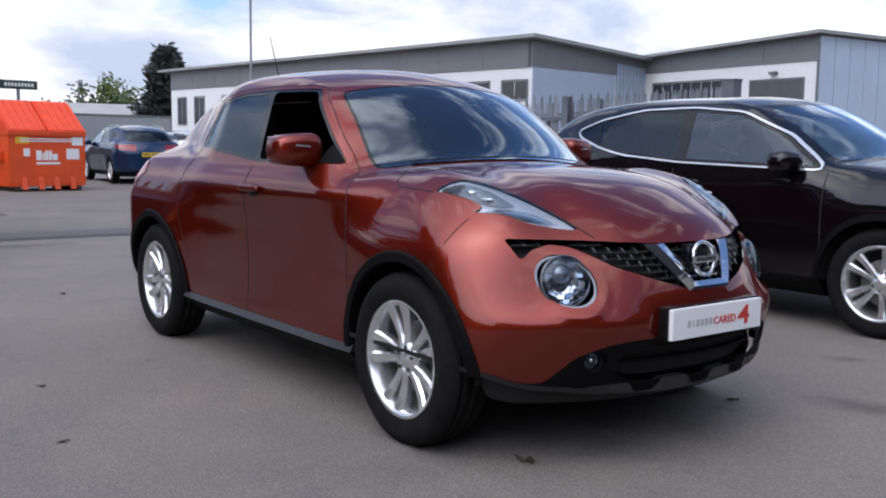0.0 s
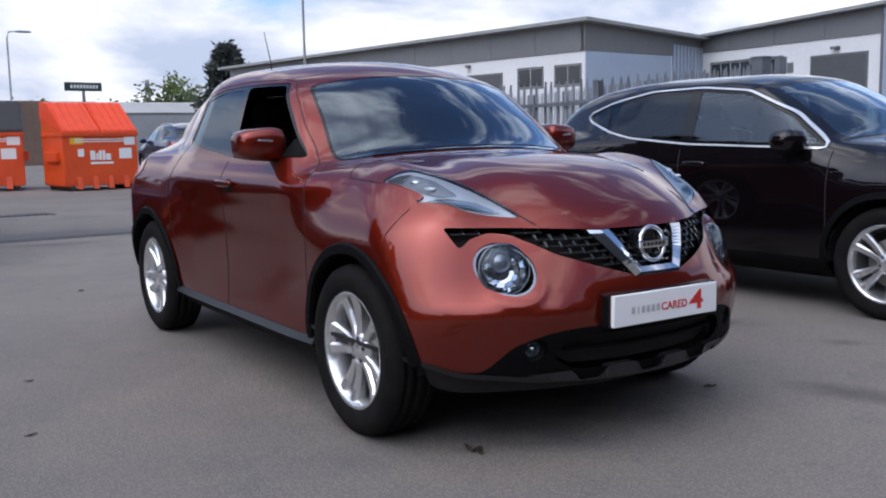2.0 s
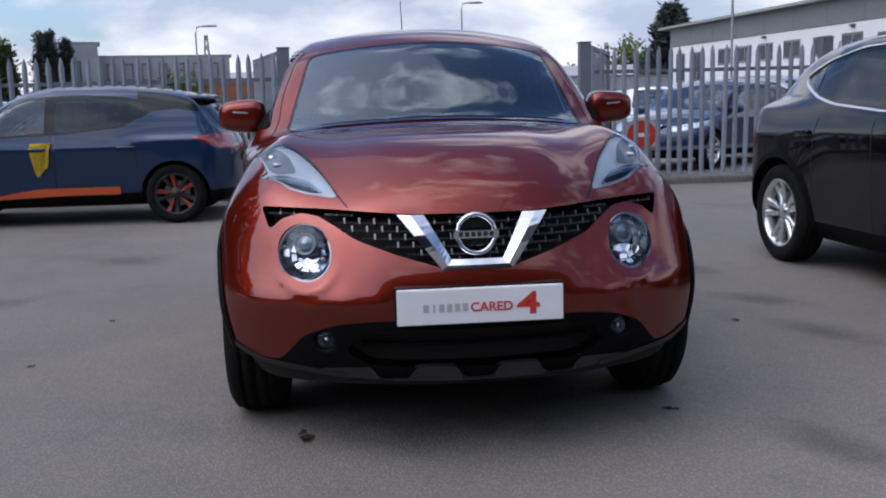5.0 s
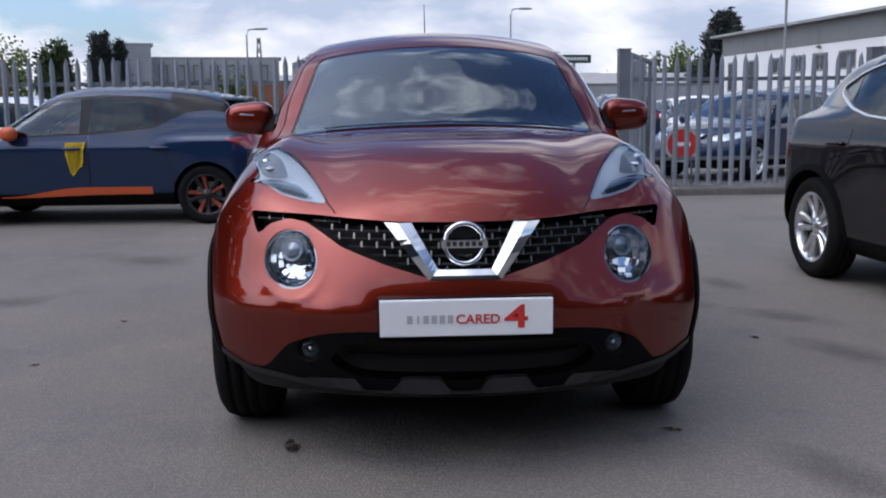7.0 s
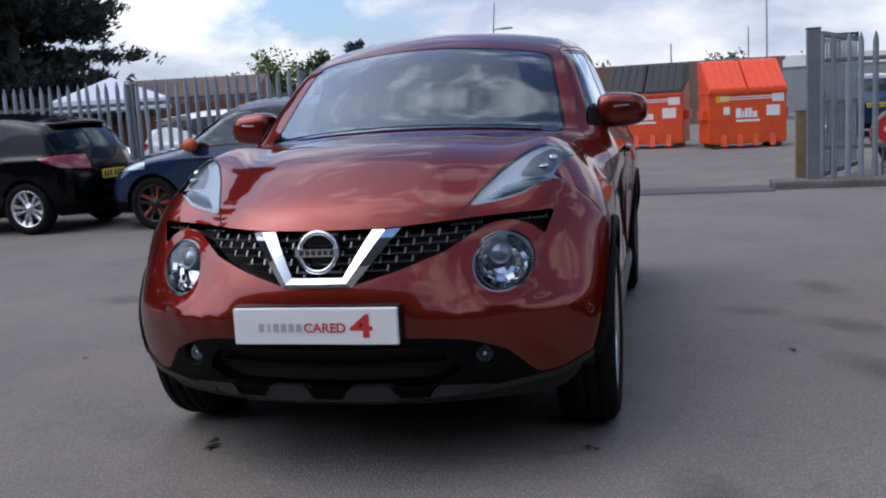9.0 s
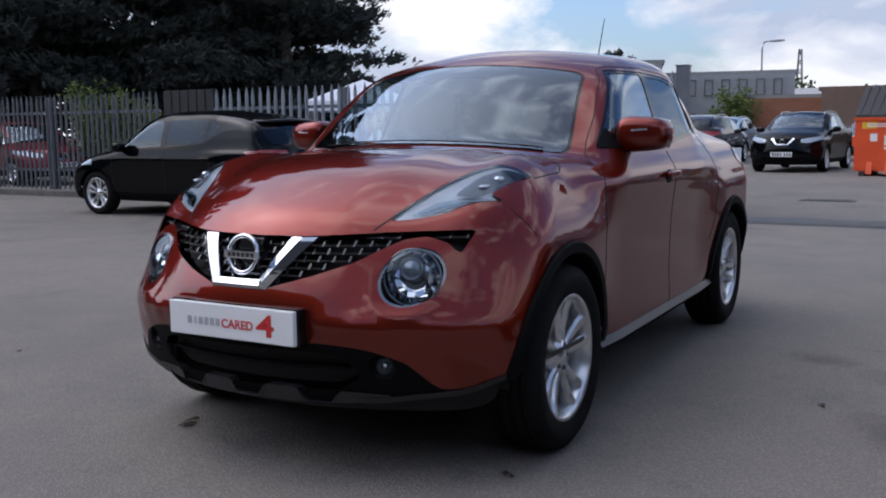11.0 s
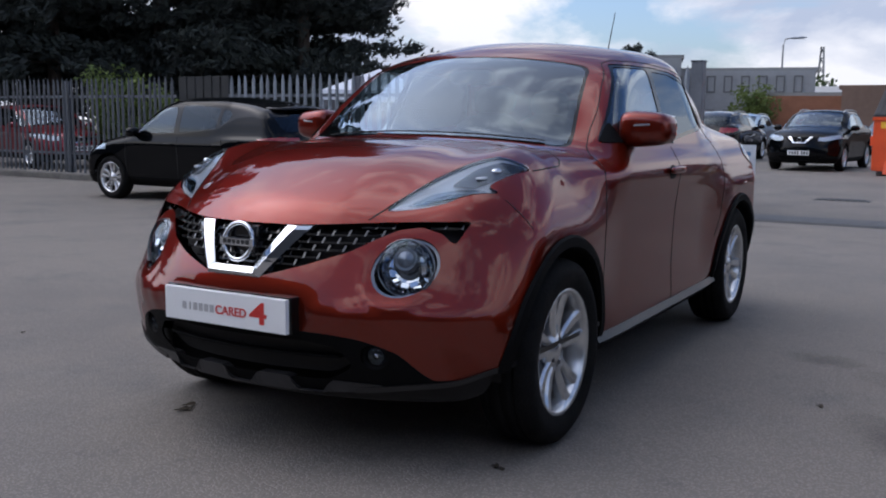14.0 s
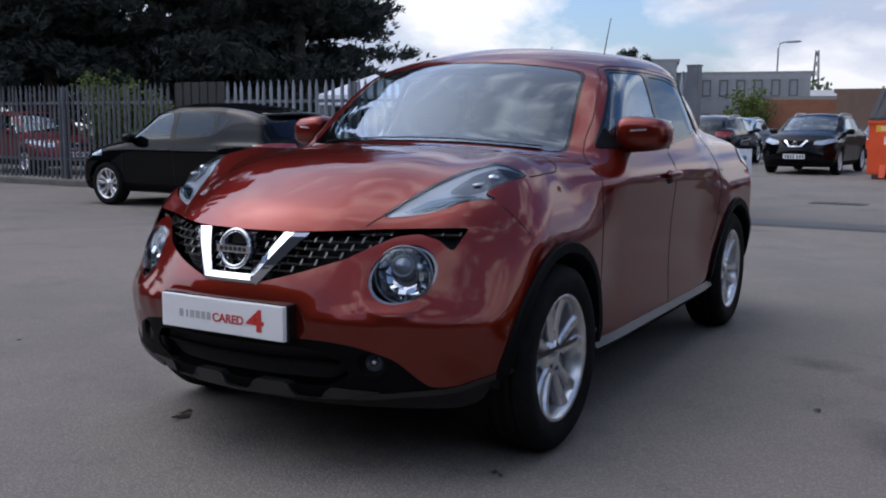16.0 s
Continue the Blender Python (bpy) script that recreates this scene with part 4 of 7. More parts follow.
        for sg in (1, -1):
            k = np.array([1, sg, 1])
            V = np.concatenate([q * k for q in pr] + [(pr[0] + [0, -0.05, 0]) * k])
            n = len(a)
            F = []
            for i in range(n - 1):
                for j in range(3):
                    F.append((j * n + i, j * n + i + 1, (j + 1) * n + i + 1, (j + 1) * n + i))
                F.append((i, i + 1, 4 * n + i + 1, 4 * n + i))
            bm = bmesh.new()
            vs = [bm.verts.new(v) for v in V.tolist()]
            for f in F:
                bm.faces.new([vs[q] for q in f])
            part("arch_cladding", bm, PLASTIC, car, "textured black wheel arch cladding")
            bm = bmesh.new()
            for r0, w0, w1 in ((0.392, 0.50, 0.80),):
                rr = [[bm.verts.new((ax + r0 * math.cos(t2), sg * w, HUB + r0 * math.sin(t2))) for t2 in np.linspace(-0.05, math.pi + 0.05, 36)] for w in (w0, w1)]
                for i in range(35):
                    bm.faces.new((rr[0][i], rr[0][i + 1], rr[1][i + 1], rr[1][i]))
                bm.faces.new(rr[0])
            part("wheel_well", bm, GAP, car)
    xs = np.linspace(-0.885, 0.89, 50)
    for sg in (1, -1):
        k = np.array([1, sg, 1])
        up_ = B.side(xs, np.full(50, 0.322), 0.004) * k
        mid_ = B.side(xs, np.full(50, 0.292), 0.036) * k
        dn_ = B.side(xs, np.full(50, 0.225), 0.030) * k
        strip("sill", up_, mid_, SILL_BLACK, car, (0, -0.04 * sg, 0), "black plastic sill")
        strip("sill", mid_, dn_, PLASTIC, car, (0, -0.05 * sg, 0), "black plastic sill")
    # door handles, hidden rear handle, mirrors
    for sg in (1, -1):
        hp = B.side(np.array([0.0]), np.array([0.935]))[0]
        bm = bmesh.new()
        superblob(bm, (0.01, sg * (hp[1] + 0.018), 0.940), (0.105, 0.014, 0.018), 3.2, 20, 10)
        part("door_handle", bm, COPPER, car, "", True)
        bm = bmesh.new()
        superblob(bm, (0.03, sg * (hp[1] - 0.004), 0.930), (0.062, 0.008, 0.032), 2.2, 20, 10)
        part("handle_cup", bm, GAP, car, "", True)
        bm = bmesh.new()
        superblob(bm, (0.455, sg * 0.868, 1.128), (0.088, 0.108, 0.078), 3.5, 36, 20, shear=-0.18 * sg)
        for v in bm.verts:
            if v.co.x < 0.40:
                v.co.x = 0.40 + (v.co.x - 0.40) * 0.25
            f = (abs(v.co.y) - 0.76) / 0.21
            v.co.z = 1.128 + (v.co.z - 1.128) * (1.06 - 0.22 * f)
        mirror = part("door_mirror", bm, COPPER, car, "copper-red door mirror", True)
        bm = bmesh.new()
        box(bm, (0.39, min(sg * 0.79, sg * 0.955), 1.068), (0.372, max(sg * 0.79, sg * 0.955), 1.185), 0.004)
        part("mirror_glass", bm, CHROME, mirror, "mirror glass")
        bm = bmesh.new()
        tube(bm, [(0.50, sg * 0.72, 1.07), (0.47, sg * 0.79, 1.085), (0.45, sg * 0.85, 1.095)], 0.026, 10)
        part("mirror_arm", bm, PLASTIC, mirror, "", True)
        ys = np.linspace(0.79, 0.962, 24)
        zz = 1.140 + 0.012 * (ys - 0.79) / 0.17
        bulge = 0.456 + 0.089 * np.maximum(1 - ((ys - 0.868) / 0.107) ** 2, 0.0) ** 0.42 + (ys - 0.868) * -0.18
        a = np.stack([bulge, sg * ys, zz + 0.004], 1)
        b = np.stack([bulge + 0.001, sg * ys, zz - 0.003], 1)
        strip("mirror_indicator", a, b, SATIN, mirror, (-0.02, 0, 0), "pale indicator strip")
    # wipers
    for y0, y1, x0 in ((-0.50, 0.12, 0.91), (0.10, 0.56, 0.91)):
        ys = np.linspace(y0, y1, 14)
        xx = 0.945 - 0.36 * ys * ys - 0.015
        p = B.above(xx, ys, 0.008)
        bm = bmesh.new()
        tube(bm, p.tolist(), 0.003, 6)
        part("wiper", bm, GAP, car, "black wiper")
    # aerial
    bm = bmesh.new()
    tube(bm, [(-1.30, 0.0, 1.485), (-1.335, 0.0, 1.56), (-1.46, 0.0, 1.84)], [0.012, 0.004, 0.0025], 8)
    part("aerial", bm, GAP, car, "thin black roof aerial")
    # inside: floor, dash, wheel, seats, mirror
    bm = bmesh.new()
    box(bm, (-1.7, -0.70, 0.26), (0.95, 0.70, 0.34), 0.02)
    part("cabin_floor", bm, TRIM_DARK, car)
    bm = bmesh.new()
    prism(bm, [(1.0, 0.55), (1.0, 0.99), (0.72, 1.035), (0.42, 0.98), (0.36, 0.88), (0.40, 0.55)], -0.66, 0.66)
    part("dashboard", bm, TRIM_GREY, car, "dark grey dashboard")
    bm = bmesh.new()
    tube(bm, [(0.30 + 0.065 * math.sin(a), -0.36 + 0.18 * math.cos(a), 0.93 + 0.17 * math.sin(a)) for a in np.linspace(0, 2 * math.pi, 32, endpoint=False)], 0.015, 8, True)
    box(bm, (0.28, -0.44, 0.90), (0.34, -0.28, 0.97), 0.02)
    part("steering_wheel", bm, TRIM_DARK, car, "black steering wheel", True)
    for y0, x0 in ((-0.36, -0.20), (0.36, -0.20), (-0.38, -1.02), (0.38, -1.02)):
        bm = bmesh.new()
        superblob(bm, (x0 + 0.12, y0, 0.56), (0.27, 0.24, 0.11), 3.0, 24, 12)
        seat = part("seat", bm, TRIM_DARK, car, "dark cloth seat", True)
        bm = bmesh.new()
        superblob(bm, (0, 0, 0), (0.10, 0.24, 0.33), 3.0, 24, 14)
        bmesh.ops.transform(bm, matrix=pose(x0 - 0.20, y0, 0.88, 0, -16, 0), verts=bm.verts)
        part("backrest", bm, TRIM_DARK, seat, "", True)
        bm = bmesh.new()
        superblob(bm, (0, 0, 0), (0.05, 0.13, 0.085), 2.8, 20, 12)
        bmesh.ops.transform(bm, matrix=pose(x0 - 0.32, y0, 1.27, 0, -10, 0), verts=bm.verts)
        part("head_restraint", bm, TRIM_DARK, seat, "", True)
    bm = bmesh.new()
    superblob(bm, (0.42, 0, 1.355), (0.02, 0.115, 0.035), 3.5, 20, 10)
    part("rear_view_mirror", bm, GLOSS_BLACK, car, "", True)
    # wheels
    first = wheel(car, FA, 0.761, 0.336, 0.229, 0.214, 5, ALLOY, 1)
    for x, y, rz in ((RA, 0.761, 0), (FA, -0.761, 180), (RA, -0.761, 180)):
        copy_thing(first, pose(x, y, 0.336, 0, 37 if x < 0 else 14, rz))
    return car


POD_GREY = material("lamp_pod", (0.34, 0.36, 0.40), 0.22, 0.5, vary=0.4, scale=14)
GRILLE = material("grille_slat", (0.014, 0.015, 0.017), 0.24, 0.2, coat=0.9)
SCUFF = material("scuff_plate", (0.035, 0.035, 0.038), 0.36, 0.3, vary=0.3, scale=20)
SILL_BLACK = material("sill_plastic", (0.014, 0.014, 0.015), 0.40, coat=0.12, coat_rough=0.15, vary=0.3, scale=25)
SATIN_BLACK = material("satin_black", (0.008, 0.008, 0.009), 0.35)
crossover = build_crossover()

# ---- the other parked cars ----
def plain_curves(s, height, width, nose_x, tail_x, belt, lean=1.0):
    """Sections and plan shared by ordinary cars of this height and width."""
    w = width / 2
    s.update(
        mid=curve([0.18, 0.32, 0.6, belt - 0.12, belt, belt + 0.18, height - 0.12, height], [w - 0.15, w - 0.05, w - 0.025, w - 0.012, w - 0.04, w - 0.11 * lean, w - 0.22 * lean, w - 0.31 * lean]),
        fender=curve([0.18, 0.4, 0.62, 0.78, 0.9, 1.0, 1.1], [w - 0.15, w - 0.02, w, w - 0.006, w - 0.05, w - 0.13, w - 0.25]),
        haunch=curve([0.18, 0.4, 0.62, 0.86, belt + 0.03, belt + 0.2, height - 0.12, height], [w - 0.15, w - 0.02, w - 0.004, w - 0.006, w - 0.055, w - 0.14 * lean, w - 0.27 * lean, w - 0.36 * lean]),
        crown=curve([-2, 0.3, 1.0, 2.0], [0.14, 0.14, 0.07, 0.06]),
        sweep=curve([-2.2, -1.6, -1.0, 0.2, 1.0, 2.0], [-0.25, -0.20, 0.0, 0.22, 0.34, 0.45]),
        front_blend=(0.7, 1.2), rear_blend=(0.6, 1.2), round=0.34, corner=curve([0.2, 0.6, 1.0], [0.22, 0.26, 0.5]), bumps=[],
        shoulder=0.08, edge=0.06, floor=0.20, height=height, nose_x=nose_x, tail_x=tail_x, belt=belt, half=w)
    return s


SUV = plain_curves(dict(
    top=curve([-2.2, -2.05, -1.92, -1.78, -1.6, -1.2, -0.6, 0.0, 0.3, 0.5, 0.8, 1.02, 1.12, 1.3, 1.6, 1.9, 2.08, 2.2, 2.3],
              [0.82, 1.05, 1.21, 1.345, 1.435, 1.52, 1.560, 1.555, 1.52, 1.445, 1.28, 1.14, 1.105, 1.085, 1.05, 0.99, 0.92, 0.82, 0.6]),
    nose=curve([0.15, 0.25, 0.45, 0.6, 0.8, 0.95], [2.12, 2.2, 2.26, 2.26, 2.22, 2.1]),
    tail=curve([0.2, 0.45, 0.8, 1.0, 1.3, 1.55], [-2.0, -2.10, -2.10, -2.05, -1.93, -1.72]),
    taper=(0.95, 0.24), axles=(1.323, -1.323), tyre=0.342, rim=0.238, hub=0.336, arch=0.395,
    dlo=[(0.90, 1.035), (0.60, 1.255), (0.22, 1.415), (-0.20, 1.452), (-0.65, 1.440), (-1.10, 1.365), (-1.35, 1.285), (-1.30, 1.24), (-1.0, 1.155), (-0.75, 1.105), (-0.2, 1.062)],
    handles=(-0.09, -1.02), pillars=[(-0.20, 0.05, -0.03), (-1.02, 0.03, -0.12)], ws=(1.06, 0.42, 0.665, 0.585)), 1.57, 1.83, 2.26, -2.11, 1.02)
HATCH = plain_curves(dict(
    top=curve([-2.0, -1.86, -1.74, -1.62, -1.5, -1.1, -0.5, 0.0, 0.25, 0.45, 0.75, 1.05, 1.16, 1.3, 1.55, 1.8, 1.95, 2.05, 2.12],
              [0.78, 0.97, 1.11, 1.245, 1.325, 1.405, 1.452, 1.452, 1.42, 1.36, 1.18, 0.995, 0.955, 0.93, 0.885, 0.81, 0.73, 0.62, 0.5]),
    nose=curve([0.15, 0.25, 0.42, 0.55, 0.7, 0.85], [1.95, 2.02, 2.07, 2.07, 2.03, 1.92]),
    tail=curve([0.2, 0.45, 0.75, 0.95, 1.2, 1.45], [-1.82, -1.91, -1.91, -1.86, -1.74, -1.55]),
    axles=(1.2625, -1.2625), tyre=0.308, rim=0.216, hub=0.304, arch=0.352,
    dlo=[(0.98, 0.905), (0.62, 1.14), (0.22, 1.32), (-0.25, 1.350), (-0.70, 1.325), (-0.96, 1.280), (-1.00, 1.205), (-0.94, 1.11), (-0.76, 1.005), (-0.15, 0.945)],
    black_pillar=[(-0.90, 1.40), (-0.93, 1.09), (-1.06, 1.16), (-1.30, 1.185), (-1.50, 1.15), (-1.62, 1.19), (-1.66, 1.40)], spoiler=(-1.50, 1.318),
    handles=(0.10, -0.80), pillars=[(-0.02, 0.05, -0.02), (-0.74, 0.03, -0.06)], ws=(1.12, 0.38, 0.64, 0.545)), 1.46, 1.743, 2.07, -1.92, 0.90, 0.74)


def parked_car(name, spec, step, paint, label, place, group="", rim=None, spokes=5, accent=None, bright_line=False, grille=True, mirror_paint=None,
               glass=None, roof_bars=False, plate=True, roof_paint=None):
    s, B = spec, Body(spec)
    car = thing(name, label, "car", group)
    sh = B.shell(step)
    for ax in s["axles"]:
        x, y, z = sh[0].T
        sh = cut(sh, np.where(y > 0.45, s["arch"] - np.hypot(x - ax, z - s["hub"]), -1))[1]
    x, y, z = sh[0].T
    xb, xt, yb, yt = s["ws"]
    xe = x + s["sweep"](x) * y * y
    h0, h1 = s["belt"] + 0.04, s["height"] - 0.14
    g = smin(smin(xb - xe, xe - xt, 0.04), (yb - (z - h0) * (yb - yt) / (h1 - h0) - y) * 0.96, 0.06)
    ws, sh = cut(sh, np.where((x > 0) & (z > 0.85), g, -1))
    skin("windscreen", join(ws, flip(ws)), glass or GLASS, car, "windscreen mirroring cloud")
    x, y, z = sh[0].T
    dlo = rounded(s["dlo"], 0.06)
    d, sh = cut(sh, np.where(y > 0.35, inside(dlo, x, z), -1))
    x, y, z = d[0].T
    panes = inside(dlo, x, z) - 0.022
    for px, pw, slant in s["pillars"]:
        panes = np.minimum(panes, np.abs(x - px - slant * (z - s["belt"]) / 0.4) - pw)
    g, d = cut(d, panes)
    both("window_surround", d, GLOSS_BLACK, car, "black window surround", -0.003)
    x, y, z = g[0].T
    front, rear = cut(g, x - s["pillars"][0][0])
    both("front_side_window", front, glass or SIDE_GLASS, car, "", -0.006)
    both("rear_side_window", rear, DARK_GLASS, car, "dark rear side window", -0.006)
    if "black_pillar" in s:                   # the roof seems to float on black rear pillars
        x, y, z = sh[0].T
        g, sh = cut(sh, np.where((y > 0.35) & (z < s["top"](x) - 0.035), inside(s["black_pillar"], x, z), -1))
        both("rear_pillar", g, GLOSS_BLACK, car, "gloss black rear pillar", 0.001)
        bm = bmesh.new()
        superblob(bm, (s["spoiler"][0], 0, s["spoiler"][1]), (0.15, 0.56, 0.026), 4.0, 32, 12)
        for v in bm.verts:
            v.co.z -= 0.10 * v.co.y * v.co.y + 0.22 * (v.co.x - s["spoiler"][0]) * -1.0 * 0.5
            v.co.x += 0.16 * v.co.y * v.co.y
        part("roof_spoiler", bm, GLOSS_BLACK, car, "black roof spoiler", True)
    if bright_line:
        for sg in (1, -1):
            k = np.array([1, sg, 1])
            q = np.concatenate([dlo, dlo[:1]])
            run = np.concatenate([[0], np.cumsum(np.hypot(*np.diff(q, axis=0).T))])
            at = np.linspace(0, run[-1], 160, endpoint=False)
            line = np.stack([np.interp(at, run, q[:, 0]), np.interp(at, run, q[:, 1])], 1)
            along = np.roll(line, -1, 0) - np.roll(line, 1, 0)
            dirs = np.stack([-along[:, 1], along[:, 0]], 1) / np.linalg.norm(along, axis=1, keepdims=True)
            dirs = dirs * np.sign((dirs * (line - line.mean(0))).sum())
            a = B.side(line[:, 0], line[:, 1], 0.008)
            b = B.side((line + dirs * 0.012)[:, 0], (line + dirs * 0.012)[:, 1], 0.008)
            strip("chrome_line", a * k, b * k, BRIGHT, car, (0, -0.012 * sg, 0), "bright chrome line round the windows", closed=True)
    x, y, z = sh[0].T
    tz = s["belt"]
    g, sh = cut(sh, np.where(x < s["tail_x"] + 0.75, smin(smin(z - tz - 0.09, s["height"] - 0.17 - z, 0.04), 0.60 - y, 0.1), -1))
    skin("tailgate_window", join(g, flip(g)), DARK_GLASS, car, "dark tailgate window")
    x, y, z = sh[0].T
    g, sh = cut(sh, np.where((x < s["tail_x"] + 0.55) & (y > 0.38), inside(rounded([(s["tail_x"] - 0.1, tz - 0.19), (s["tail_x"] + 0.22, tz - 0.12), (s["tail_x"] + 0.46, tz - 0.01), (s["tail_x"] + 0.2, tz + 0.02), (s["tail_x"] - 0.1, tz)]), x, z), -1))
    both("tail_lamp", g, RED_LENS, car, "red tail lamp", 0.003)
    x, y, z = sh[0].T
    nx, lz = s["nose_x"], s["belt"] - 0.19
    g, sh = cut(sh, np.where((x > nx - 0.75) & (y > 0.40), inside(rounded([(0.40, lz - 0.07), (0.60, lz - 0.085), (0.95, lz + 0.02), (0.95, lz + 0.12), (0.70, lz + 0.075), (0.42, lz + 0.02)]), y, z), -1))
    both("headlamp_bowl", g, REFLECTOR, car, "", -0.02)
    both("headlamp", g, LENS, car, "clear headlamp", 0.002)
    x, y, z = sh[0].T
    g, sh = cut(sh, np.where(x > nx - 0.6, np.maximum(inside(rounded([(-0.4, lz - 0.13), (0.20, lz - 0.13), (0.40, lz + 0.01), (-0.4, lz + 0.03)]), y, z), inside(rounded([(-0.5, 0.27), (0.45, 0.27), (0.55, 0.38), (-0.5, 0.38)]), y, z)), -1))
    skin("grille", join(g, flip(g)), PLASTIC, car, "black grille", -0.02)
    x, y, z = sh[0].T
    black, sh = cut(sh, 0.335 - z)
    skin("lower_body", join(black, flip(black)), PLASTIC, car, "black lower body cladding")
    x, y, z = sh[0].T
    bon, sh = cut(sh, np.where((x > 0.8) & (z > 0.72), inside([(nx + 0.1, -0.3), (nx + 0.1, 0.5), (nx - 0.25, 0.60), (1.1, 0.70), (0.95, 0.6), (0.8, -0.3)], x, y), -1))
    skin("bonnet", join(bon, flip(bon)), paint, car)
    x, y, z = sh[0].T
    roof, sh = cut(sh, np.where((x < 0.55) & (x > s["tail_x"] + 0.3), smin(z - (s["height"] - 0.10), 0.58 - y, 0.02), -1))
    skin("roof", join(roof, flip(roof)), roof_paint or paint, car)
    xs_ = [(0.93, "front_wing"), (s["pillars"][0][0] - 0.04, "front_door"), (-0.95, "rear_door")]
    for x0, nm in xs_:
        x, y, z = sh[0].T
        g, sh = cut(sh, x - x0)
        both(nm, g, paint, car)
    both("rear_quarter", sh, paint, car)
    zs_ = np.linspace(0.345, s["belt"] - 0.01, 24)
    for x0 in (0.93, s["pillars"][0][0] - 0.04):
        p = B.side(np.full(24, x0), zs_)
        n = B.grad(p)
        seam("panel_gap", (p, n / np.linalg.norm(n, axis=1, keepdims=True)), car, 0.008)
    xs2 = np.linspace(-0.93, -0.86, 24)
    p = B.side(xs2, zs_)
    n = B.grad(p)
    seam("panel_gap", (p, n / np.linalg.norm(n, axis=1, keepdims=True)), car, 0.008)
    for sg in (1, -1):
        for hx in s["handles"]:
            hp = B.side(np.array([hx]), np.array([s["belt"] - 0.10]))[0]
            bm = bmesh.new()
            superblob(bm, (hx, sg * (hp[1] + 0.012), hp[2]), (0.10, 0.016, 0.018), 3.0, 16, 8)
            part("door_handle", bm, paint, car, "", True)
        bm = bmesh.new()
        superblob(bm, (0.70, sg * (s["half"] + 0.055), s["belt"] + 0.06), (0.085, 0.105, 0.072), 2.7, 24, 14, shear=-0.2 * sg)
        m = part("door_mirror", bm, mirror_paint or paint, car, "orange door mirror" if mirror_paint is ORANGE_TRIM else "", True)
        bm = bmesh.new()
        tube(bm, [(0.74, sg * (s["half"] - 0.11), s["belt"] - 0.01), (0.71, sg * (s["half"] + 0.02), s["belt"] + 0.03)], 0.028, 8)
        part("mirror_arm", bm, PLASTIC, m, "", True)
        for ax in s["axles"]:
            bm = bmesh.new()
            a = np.linspace(-0.05, math.pi + 0.05, 30)
            rr = [[bm.verts.new((ax + (s["arch"] + 0.002) * math.cos(t), sg * w_, s["hub"] + (s["arch"] + 0.002) * math.sin(t))) for t in a] for w_ in (0.48, s["half"] - 0.06)]
            for i in range(29):
                bm.faces.new((rr[0][i], rr[0][i + 1], rr[1][i + 1], rr[1][i]))
            bm.faces.new(rr[0])
            part("wheel_well", bm, GAP, car)
            if spec is SUV and step < 0.03:
                a = np.radians(np.linspace(-8, 188, 50))
                pp = []
                for r0, o in ((s["arch"] - 0.004, -0.01), (s["arch"] + 0.004, 0.010), (s["arch"] + 0.045, 0.004)):
                    q = B.side(ax + r0 * np.cos(a), np.maximum(s["hub"] + r0 * np.sin(a), 0.24))
                    q[:, 1] = np.clip(q[:, 1], s["half"] - 0.12, 1) + o
                    pp.append(q * [1, sg, 1])
                strip("arch_cladding", pp[1], pp[2], PLASTIC, car, (0, -0.03 * sg, 0), "black wheel arch cladding")
    if grille:
        lz2 = lz - 0.05
        t = np.linspace(0, 1, 10)
        a = np.concatenate([np.stack([0.30 - 0.15 * t, lz2 + 0.07 - 0.15 * t], 1), np.stack([0.15 - 0.15 * t[1:], np.full(9, lz2 - 0.08)], 1)])
        a = np.concatenate([a, (a * [-1, 1])[::-1][1:]])
        b = a * [0.80, 1] + [0, 0.02]
        pa, pb = [B.front(np.abs(q[:, 0]), q[:, 1], 0.004) * np.stack([np.ones(len(q)), np.where(q[:, 0] < 0, -1, 1), np.ones(len(q))], 1) for q in (a, b)]
        strip("grille_vee", pa, pb, CHROME, car, (-0.02, 0, 0), "chrome V of the grille")
        bm = bmesh.new()
        lathe(bm, [(0.06, 0), (0.062, 0.01), (0.045, 0.012), (0.044, 0)], 24, "X", Matrix.Translation((float(B.front([0.0], [lz2])[0][0]), 0, lz2)))
        part("badge", bm, CHROME, car, "round chrome badge")
    if plate:
        for nm, xx, zz, mt in (("front_plate", float(B.front([0.0], [0.46])[0][0]), 0.46, PLATE_WHITE), ("rear_plate", s["tail_x"] - 0.002, s["belt"] - 0.24, PLATE_YELLOW)):
            d0 = 0.012 if xx > 0 else -0.012
            bm = bmesh.new()
            box(bm, (min(xx, xx + d0), -0.26, zz - 0.055), (max(xx, xx + d0), 0.26, zz + 0.055), 0.003)
            pl = part(nm, bm, mt, car, "white number plate" if xx > 0 else "yellow number plate")
            for k in range(7):
                bm = bmesh.new()
                y0 = -0.22 + k * 0.064 + (0.03 if k > 3 else 0)
                x0 = xx + d0 * 1.1
                box(bm, (min(x0, x0 + d0 * 0.1), y0, zz - 0.036), (max(x0, x0 + d0 * 0.1), y0 + 0.040, zz + 0.036), 0)
                part("plate_bar", bm, INK_BLACK, pl)
    if roof_bars:
        for sg in (1, -1):
            bm = bmesh.new()
            xs3 = np.linspace(-1.3, 0.25, 14)
            p = B.above(xs3, np.full(14, 0.56), 0.035)
            p[[0, -1], 2] -= 0.035
            tube(bm, (p * [1, sg, 1]).tolist(), 0.016, 8)
            part("roof_bar", bm, SATIN, car, "silver roof bar", True)
    # cabin
    bm = bmesh.new()
